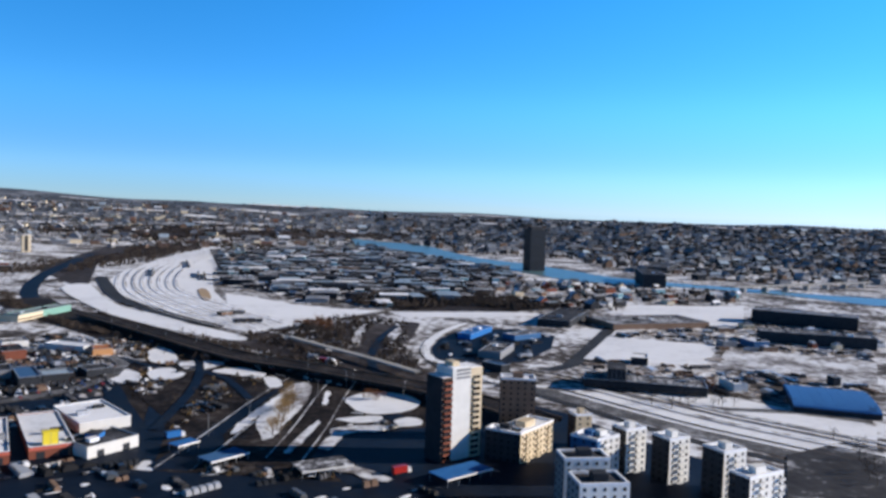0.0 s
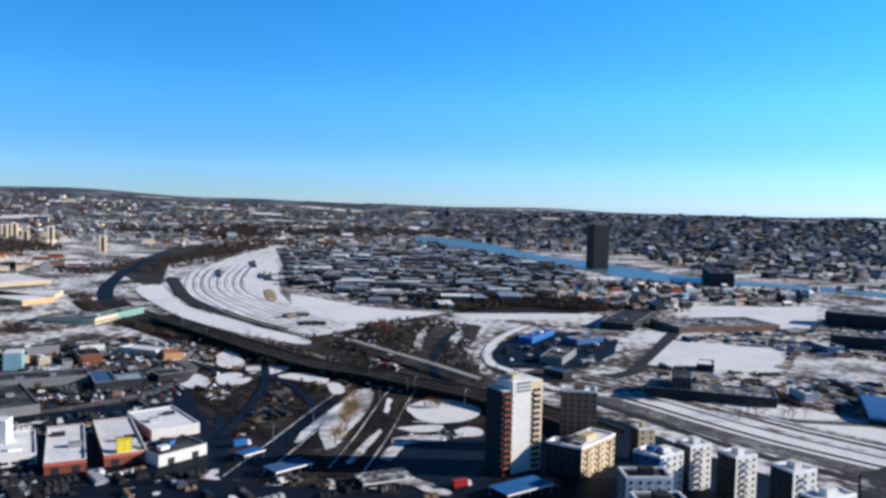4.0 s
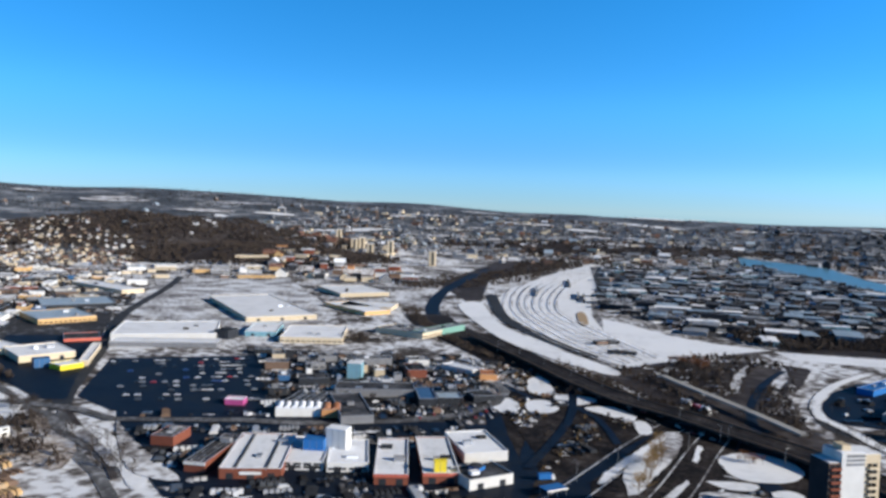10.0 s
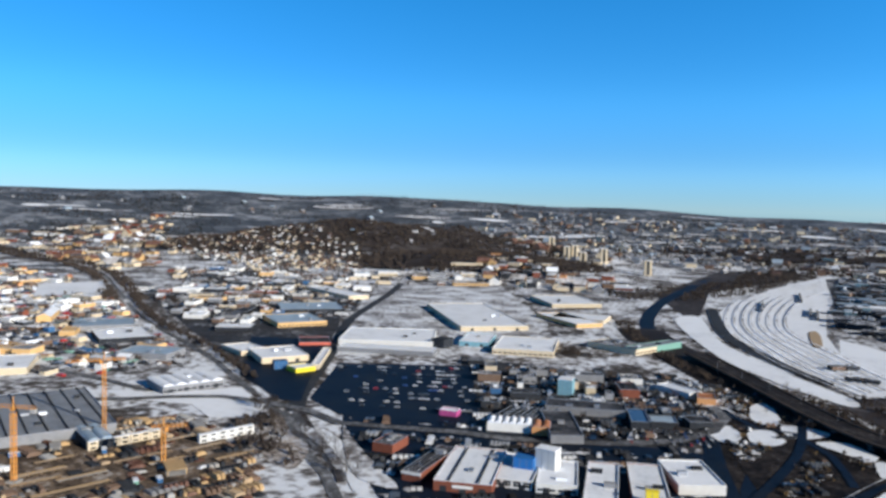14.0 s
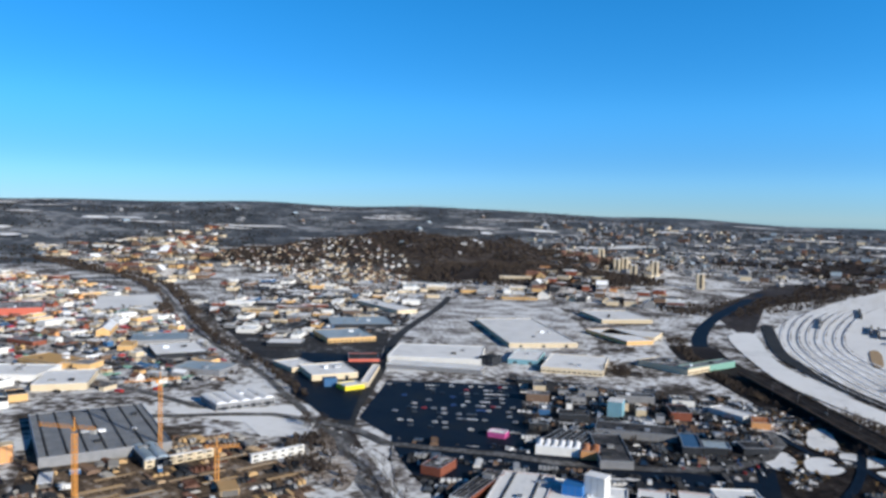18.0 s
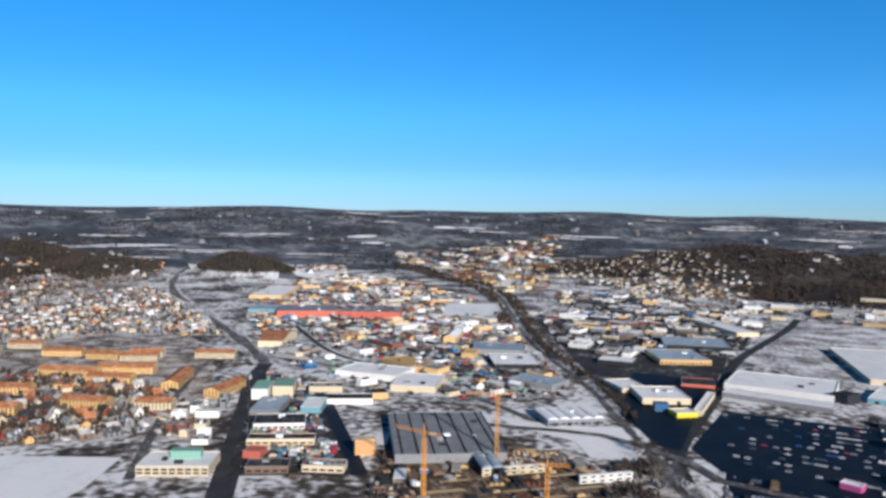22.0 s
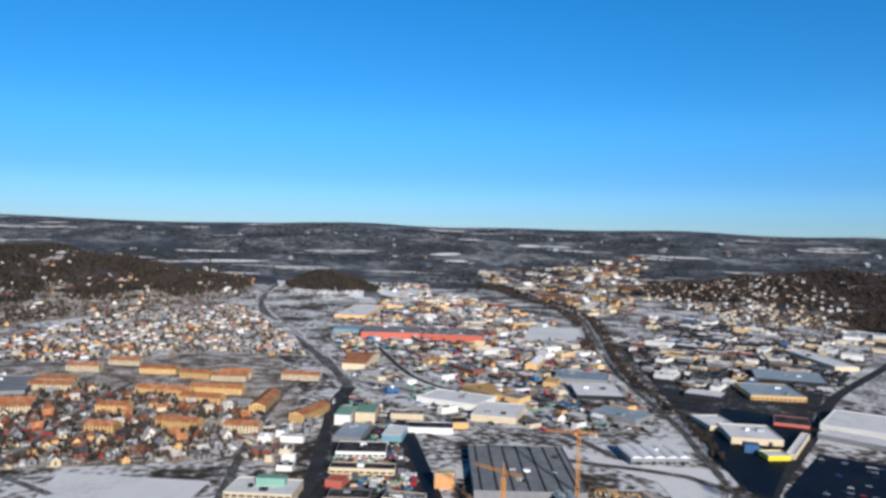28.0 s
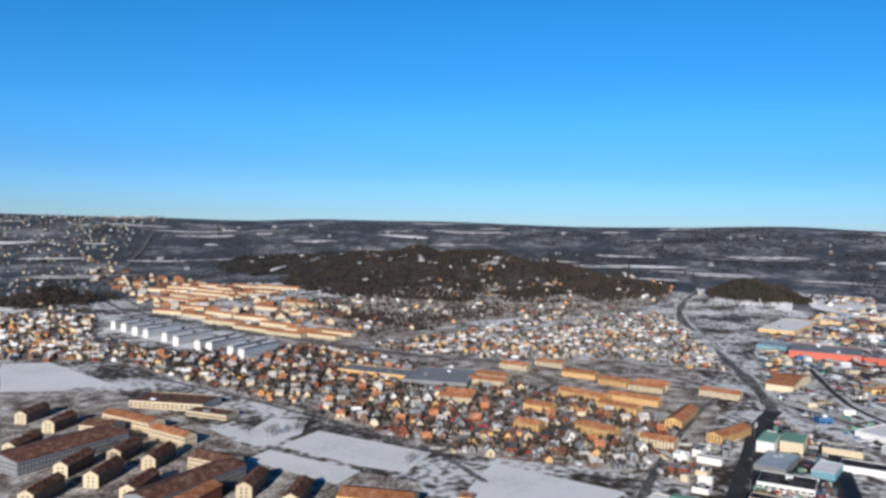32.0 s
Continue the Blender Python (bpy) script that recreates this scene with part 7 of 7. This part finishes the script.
# ---- parked cars ----
lot = random.Random(31)
LOT = [(-554, 464), (-470, 545), (-343, 412), (-424, 358)]
for i in range(11):
    for k in range(26):
        u, w = i / 10.5, k / 26
        a = Vector(LOT[0]).lerp(Vector(LOT[1]), w)
        b = Vector(LOT[3]).lerp(Vector(LOT[2]), w)
        p = a.lerp(b, 0.06 + 0.85 * u)
        if lot.random() < 0.10 + 0.35 * w:
            car(p.x, p.y, 40 + lot.uniform(-3, 3) + lot.choice((0, 180)), lot.choices(range(6), (6, 4, 2, 1, 1, 2))[0])
for i in range(6):
    for k in range(14):
        p = Vector((-278, 470)).lerp(Vector((-222, 512)), k / 13) + Vector((23, -31)) * (i / 5)
        if lot.random() < 0.62:
            car(p.x, p.y, 128 + lot.uniform(-4, 4), lot.choices(range(6), (4, 4, 3, 2, 1, 2))[0])
for k in range(26):
    p = Vector((-256, 658)).lerp(Vector((-60, 504)), lot.random())
    car(p.x + lot.uniform(-6, 6), p.y + lot.uniform(-6, 6), -38, lot.randrange(6))

# ---- railway sidings: dark wheel-cleared rails in the snow ----
for k in range(8):
    o = (k - 3.5) * 13
    strip("siding", [(-530 + o * 0.5, 1820), (-500 + o, 1400), (-400 + o * 0.9, 1060), (-275 + o * 0.7, 860 + o * 0.6), (-165 + o * 0.3, 735 + o * 0.75)], 1.5 + (k * 37 % 5) * 0.25, "trampled_snow", z=0.2, label="siding track in snow", category="railway")
wag = random.Random(8)
for k, (x, y, rot, n_) in enumerate(((-468, 1436, 110, 9), (-464, 1252, 110, 8), (-369, 1214, 108, 7), (-385, 1233, 108, 6), (-217, 823, 50, 2), (-212, 818, 50, 2), (-182, 766, 15, 2), (-184, 770, 15, 1))):
    for i in range(n_):
        d = (i - n_ / 2) * 15
        ob = thing("freight_wagon", x + d * math.cos(radians(rot)), y + d * math.sin(radians(rot)), rot, "dark covered freight wagon on a siding", "wagon", "freight wagons")
        part("body", Geo().box(-6.8, 6.8, -1.4, 1.4, 1.2, 3.9), "wall_dark" if wag.random() < 0.7 else "wall_brown", ob)
        part("roof", Geo().box(-6.9, 6.9, -1.45, 1.45, 3.9, 4.1), "roof_patchy", ob)
        part("underframe", Geo().box(-6.4, 6.4, -1.1, 1.1, 0.8, 1.2), "rubber", ob)
        for u in (-4, 4):
            part("bogie", Geo().tube((u - 0.8, -0.85, 0.55), (u - 0.8, 0.85, 0.55), 0.45, 0.45, 8).tube((u + 0.8, -0.85, 0.55), (u + 0.8, 0.85, 0.55), 0.45, 0.45, 8).box(u - 1.2, u + 1.2, -0.7, 0.7, 0.5, 0.85), "rubber", ob)


# ---- vehicles, canopies and small things by the roads ----
def truck(x, y, rot, body, label):
    ob = thing("truck", x, y, rot, label, "truck", "trucks")
    ob.location.z += 0.3
    part("cargo_box", Geo().box(-4.6, 2.4, -1.25, 1.25, 1.0, 3.9), body, ob)
    cab = part("cab", Geo().add([(2.6, -1.2, 0.7), (4.6, -1.2, 0.7), (4.6, 1.2, 0.7), (2.6, 1.2, 0.7), (2.6, -1.15, 3.0), (4.1, -1.15, 3.0), (4.1, 1.15, 3.0), (2.6, 1.15, 3.0)], [(3, 2, 1, 0), (4, 5, 6, 7), (0, 1, 5, 4), (1, 2, 6, 5), (2, 3, 7, 6), (3, 0, 4, 7)]), "car_white", ob)
    part("windscreen", Geo().add([(4.52, -1.0, 1.8), (4.52, 1.0, 1.8), (4.2, 1.0, 2.8), (4.2, -1.0, 2.8)], [(0, 1, 2, 3)]), "glass", cab)
    part("chassis", Geo().box(-4.5, 4.4, -0.9, 0.9, 0.55, 1.0), "rubber", ob)
    for u in (-3.4, -2.2, 3.4):
        for w in (-1.0, 1.0):
            part("wheel", Geo().tube((u, w - 0.15, 0.5), (u, w + 0.15, 0.5), 0.5, 0.5, 10), "rubber", ob)


truck(-15, 341, 35, "car_red", "red box truck parked in a dark courtyard")
truck(-86, 579, -35, "car_red", "red box truck on a slip road")
truck(-80, 577, -35, "car_white", "white box truck on a slip road")
truck(-96, 591, -35, "car_white", "white box truck beside the highway")
truck(-129, 382, 40, "bright_blue", "bright blue truck on a dark road")
truck(-600, 67, -10, "car_white", "white truck on the main road")
truck(-805, 76, -8, "car_silver", "silver truck on the main road")


def canopy(x, y, long, wide, tall, rot, mat, label):
    """A flat roof on posts."""
    ob = thing("canopy", x, y, rot, label, "canopy")
    a, b = long / 2, wide / 2
    top = part("roof", Geo().box(-a, a, -b, b, tall, tall + 0.4), mat, ob)
    part("fascia", Geo().box(-a - 0.1, a + 0.1, -b - 0.15, -b - 0.003, tall - 0.3, tall + 0.5), "wall_white", top)
    n = max(2, int(long / 6))
    for i in range(n + 1):
        for w in (-b + 0.5, b - 0.5):
            u = -a + 0.5 + (long - 1) * i / n
            part("post", Geo().tube((u, w, 0), (u, w, tall), 0.16, 0.16, 6), "metal", ob)


canopy(11, 337, 26, 13, 4, 40, "bright_blue", "bright blue flat canopy in a courtyard")
canopy(-119, 364, 12, 8, 4, 55, "bright_blue", "small bright blue canopy beside a dark road")
canopy(-50, 341, 24, 14, 3.5, 30, "roof_patchy", "grey striped carport with snow")
canopy(-96, 349, 20, 11, 3.5, 50, "wall_blue", "long blue canopy in a dark yard")


def lamp_post(x, y, rot):
    ob = thing("street_lamp", x, y, rot, "grey steel street lamp beside a road", "street lamp", "street lamps")
    part("pole", LAMP[0], None, ob)
    part("arm", LAMP[1], None, ob)
    part("lamp_head", LAMP[2], None, ob)


LAMP = (Geo().tube((0, 0, 0), (0, 0, 11), 0.14, 0.08, 6).mesh("pole", "metal"), Geo().tube((0, 0, 11), (1.8, 0, 11.4), 0.07, 0.06, 5).mesh("arm", "metal"), Geo().box(1.6, 2.5, -0.18, 0.18, 11.3, 11.5).mesh("lamp_head", "metal"))
for a, b, n_ in (((-297, 704), (-21, 475), 9), ((-488, 42), (-912, 87), 9), ((-639, 532), (-771, 753), 6), ((-115, 389), (-60, 504), 5)):
    for k in range(n_):
        t = k / (n_ - 1)
        lamp_post(a[0] + (b[0] - a[0]) * t, a[1] + (b[1] - a[1]) * t, math.degrees(math.atan2(b[1] - a[1], b[0] - a[0])) + 90)

# low scrub and heaps round the interchange
belt([(-152, 457), (-137, 435), (-136, 472), (-116, 482)], 24, 12, "bare", 0.5, seed=21)
belt([(-59, 564), (-30, 614), (9, 629)], 30, 14, "bare", 0.7, seed=22)
belt([(-202, 580), (-178, 574), (-154, 545)], 14, 8, "bare", 0.6, seed=23)
belt([(-281, 574), (-248, 617)], 14, 8, "rust", 0.6, seed=24)
heap = random.Random(12)
for k in range(40):
    a = heap.choice((((-251, 531), (-62, 403)), ((-125, 517), (-21, 379)), ((-348, 389), (-206, 476)), ((-476, 140), (-379, 243))))
    t = heap.random()
    x, y = a[0][0] + (a[1][0] - a[0][0]) * t + heap.uniform(-16, 16), a[0][1] + (a[1][1] - a[0][1]) * t + heap.uniform(-16, 16)
    if not free(x, y, 3, 3):
        continue
    r, h = heap.uniform(2.0, 5.0), heap.uniform(0.8, 2.2)
    g = Geo()
    rings = ((1.0, 0.0), (0.8, 0.45), (0.5, 0.8), (0.15, 1.0))
    for q, z in rings:
        g.v += [(r * q * (1 + heap.uniform(-0.18, 0.18)) * math.cos(0.785 * i), r * 0.7 * q * (1 + heap.uniform(-0.18, 0.18)) * math.sin(0.785 * i), z * h - 0.1) for i in range(8)]
    for j in range(3):
        g.f += [(8 * j + i, 8 * j + (i + 1) % 8, 8 * j + 8 + (i + 1) % 8, 8 * j + 8 + i) for i in range(8)]
    g.f.append(tuple(range(24, 32)))
    ob = new("snow_heap", g.mesh("snow_heap", "trampled_snow"))
    ob.matrix_basis = pose(x, y, height(x, y) + 0.1, 0, 0, heap.uniform(0, 360))
    tagged(ob, "ploughed heap of old snow beside a road", "snow heap", "snow heaps")


# ---- the small things of the yards, too many to count ----
def scatter(zone, count, seed, mats, label, size=(1.8, 6.5), tall=(0.8, 3.0), name="yard_clutter", rot=30, lift=0.0, gaps=True):
    """Parked vehicles, containers, pallets and low walls, joined by colour."""
    rng = random.Random(seed)
    xs, ys = [p[0] for p in zone], [p[1] for p in zone]
    sets, made, tries = {}, 0, 0
    while made < count and tries < count * 12:
        tries += 1
        px, py = rng.uniform(min(xs), max(xs)), rng.uniform(min(ys), max(ys))
        if not inside(px, py, zone) or (gaps and not free(px, py, 3, 3)):
            continue
        made += 1
        n_ = rng.choice((1, 1, 2, 3, 5))
        r = radians(rot + rng.choice((0, 90)) + rng.uniform(-8, 8))
        m = rng.choice(mats)
        a, b, h = rng.uniform(*size) / 2, rng.uniform(size[0], size[0] + 1.2) / 2, rng.uniform(*tall)
        for k in range(n_):
            d = (k - n_ / 2) * (2 * b + 0.7)
            qx, qy = px - d * math.sin(r), py + d * math.cos(r)
            z = height(qx, qy) + lift
            g = sets.setdefault(m, Geo())
            g.box(-a, a, -b, b, z, z + h * 0.7, r, qx, qy)
            g.box(-a * 0.75, a * 0.6, -b * 0.85, b * 0.85, z + h * 0.7, z + h, r, qx, qy)
    for m, g in sets.items():
        tagged(new(name, g.mesh(name, m)), label, "goods", kind="stuff")


def remains(zone, count, seed, mat, label, size=(2.5, 11), rot=30, stretch=2.6, z=0.42, gaps=True, name="old_snow"):
    """Many thin uneven patches on the ground."""
    rng = random.Random(seed)
    xs, ys = [p[0] for p in zone], [p[1] for p in zone]
    g, made, tries = Geo(), 0, 0
    while made < count and tries < count * 12:
        tries += 1
        px, py = rng.uniform(min(xs), max(xs)), rng.uniform(min(ys), max(ys))
        if not inside(px, py, zone) or (gaps and not free(px, py, 4, 4)):
            continue
        made += 1
        a = rng.uniform(*size)
        b = a / rng.uniform(1.2, stretch)
        r = radians(rot + rng.choice((0, 90)) + rng.uniform(-14, 14))
        c, s = math.cos(r), math.sin(r)
        v = []
        for i in range(9):
            u, w = a * math.cos(0.698 * i) * rng.uniform(0.65, 1.15), b * math.sin(0.698 * i) * rng.uniform(0.65, 1.15)
            qx, qy = px + u * c - w * s, py + u * s + w * c
            v.append((qx, qy, height(qx, qy) + z + made * 0.0002))
        g.add([(px, py, height(px, py) + z + 0.25 + made * 0.0002)] + v, [(0, i + 1, (i + 1) % 9 + 1) for i in range(9)])
    tagged(new(name, g.mesh(name, mat)), label, "snow" if "snow" in name else "ground", kind="stuff")


DARKS = ["wall_dark", "car_black", "car_grey", "rubber", "wall_brown", "car_silver", "car_white", "roof_dark"]
MIXED = ["wall_dark", "car_black", "car_grey", "car_white", "car_silver", "car_red", "wall_blue", "wall_cream", "wall_brown", "roof_snow", "wall_green"]
JUNCTION = [(-332, 656), (-218, 634), (-60, 509), (-1, 418), (-22, 330), (-130, 330), (-198, 465)]
SHOPS = [(-427, 362), (-197, 461), (-130, 368), (-133, 331), (-198, 294), (-276, 262), (-371, 314)]
SITE = [(-569, 159), (-476, 275), (-384, 253), (-330, 225), (-310, 185), (-385, 95), (-447, 112)]
DEPOT = [(-12, 620), (-1, 705), (18, 754), (72, 781), (110, 745), (96, 671), (66, 609), (32, 599), (1, 597)]
scatter(RETAIL, 420, 201, DARKS, "dark parked vehicles and goods in a retail yard", rot=38)
scatter(STREET_BLOCKS, 330, 202, MIXED, "parked vehicles and goods between shops", rot=-10)
scatter(WORKS_WEST, 1500, 203, MIXED, "parked vehicles and goods between works halls", size=(2.2, 9), rot=20)
scatter(WORKS_EAST, 700, 204, DARKS, "dark goods and vehicles between works halls", size=(2.2, 9), rot=40)
scatter(MID_WORKS, 700, 205, DARKS, "dark goods and vehicles between works halls", size=(2.2, 9), rot=40)
scatter(YARDS_NORTH, 1500, 206, DARKS + ["wall_blue"], "dark goods and vehicles in wet yards", size=(2.5, 12), tall=(1, 4), rot=10)
scatter(SHOPS, 170, 207, DARKS, "dark vehicles and bins behind shops", rot=40)
scatter(JUNCTION, 170, 208, DARKS, "vehicles and posts round the interchange", size=(1.8, 4.6), rot=50)
scatter(SITE, 360, 209, ["timber", "concrete", "wall_dark", "wall_grey", "mud", "wall_brown", "wall_dark", "wall_brown", "roof_brown"], "timber, concrete and machines on a building site", size=(2, 9), rot=86)
scatter(DEPOT, 36, 210, DARKS, "vehicles in a depot yard", rot=35)
scatter(EAST_YARDS, 230, 211, DARKS, "vehicles and sheds on snowy plots", size=(2, 8), rot=10)
remains(YARDS_NORTH, 750, 221, "clean_snow", "slivers of old snow between works halls", size=(3, 15), rot=10)
remains(JUNCTION, 260, 222, "trampled_snow", "slivers of old snow round the interchange", size=(1.2, 6), rot=80, stretch=7)
remains(RETAIL, 120, 223, "trampled_snow", "slivers of old snow in a retail yard", size=(1.5, 6), rot=38, stretch=5)
remains(SHOPS, 70, 224, "trampled_snow", "slivers of old snow behind shops", size=(1.5, 6), rot=40, stretch=5)
remains(WORKS_WEST, 900, 225, "yard_ground", "dark thawed patches in the snow", size=(3, 15), rot=20, name="thawed_ground", stretch=4)
remains(MID_WORKS, 800, 226, "yard_ground", "dark thawed patches in the snow", size=(3, 15), rot=40, name="thawed_ground", stretch=4)
remains(WORKS_EAST, 420, 230, "trampled_snow", "patches of old snow between works halls", size=(3, 14), rot=40, stretch=4)
remains(WORKS_EAST, 150, 227, "wet_asphalt", "dark thawed patches in the snow", size=(4, 16), rot=40, name="thawed_ground", stretch=4)
remains(EAST_YARDS, 260, 228, "garden_ground", "brown thawed patches in the snow", size=(3, 12), rot=-35, name="thawed_ground", stretch=6, z=0.7)
remains(STREET_BLOCKS, 110, 229, "trampled_snow", "slivers of old snow between shops", size=(1.5, 6), rot=-10, stretch=4)
wood("retail_trees", lambda x, y: inside(x, y, MID_WORKS) or inside(x, y, RETAIL), (-1692, -160, 304, 1116), 260, ["twigs", "bark"], "bare trees between yards", 231, (4, 8))
wood("junction_scrub", lambda x, y: inside(x, y, JUNCTION), (-402, 25, 256, 774), 620, ["twigs", "bark", "gold_twigs", "twigs"], "brown scrub round the interchange", 232, (1.5, 4))
wood("works_trees", lambda x, y: inside(x, y, WORKS_WEST) or inside(x, y, WORKS_SNOW), (-2340, -440, 70, 1524), 500, ["twigs", "bark"], "bare trees between works halls", 233, (4, 9))
wood("town_trees", lambda x, y: inside(x, y, VILLA_TOWN), (-1200, -400, -816, 40), 1100, ["twigs", "bark", "conifer"], "bare garden trees between houses", 234, (4, 8))
for k, i in enumerate((2, 0, 4)):
    remains(hill_zone(i, 1.05), (120, 80, 60)[k], 241 + k, "trampled_snow", "snowy clearings on a wooded hill", size=(10, 36), rot=20, z=3.0)
scatter(VILLA_TOWN, 900, 252, ["wall_brown", "wall_dark", "car_grey", "car_white", "wall_cream", "roof_brown", "house_snow", "wall_brick", "car_red"], "garden sheds, hedges and parked cars", size=(1.8, 5.5), tall=(1.0, 2.6), rot=22, gaps=False)
remains(VILLA_TOWN, 1400, 253, "trampled_snow", "patches of old snow in gardens", size=(2, 7), rot=22, z=0.5)
remains(VILLA_SOUTH, 300, 254, "trampled_snow", "patches of old snow in gardens", size=(2, 8), rot=22, z=0.5)
OPEN_PLOT = [(-1058, 990), (-893, 1131), (-574, 826), (-497, 672), (-777, 655)]
remains(OPEN_PLOT, 300, 255, "garden_ground", "brown thawed strips round a warehouse", size=(4, 16), rot=40, name="thawed_ground", stretch=6, z=0.6)
wood("plot_trees", lambda x, y: inside(x, y, OPEN_PLOT) and free(x, y, 4, 4) or inside(x, y, [(-507, 669), (-456, 713), (-412, 680), (-449, 643)]), (-1212, -312, 440, 1320), 170, ["twigs", "bark"], "bare trees round a warehouse", 256, (4, 8))
remains([(-160, 705), (-142, 750), (-96, 790), (-30, 790), (-28, 642), (-12, 560), (-60, 545), (-123, 600)], 130, 258, "trampled_snow", "old snow in the scrub below a bridge", size=(1.5, 8), rot=120, stretch=6, z=0.75)
wood("bridge_scrub", lambda x, y: inside(x, y, [(-165, 712), (-143, 775), (-96, 825), (-35, 800), (-28, 642), (-8, 545), (-30, 508), (-69, 540), (-123, 597), (-185, 672)]), (-190, 5, 500, 840), 620, ["twigs", "bark", "twigs", "bark"], "brown scrub below a bridge", 257, (2.5, 7))
NEAR_YARDS = [(-206, 299), (-136, 335), (9, 325), (60, 279), (40, 230), (-156, 239)]
scatter(NEAR_YARDS, 90, 261, DARKS, "parked vehicles in dark yards", size=(2, 5), rot=40)
remains(NEAR_YARDS, 60, 262, "clean_snow", "slivers of old snow in dark yards", size=(1.5, 6), rot=40, stretch=5)
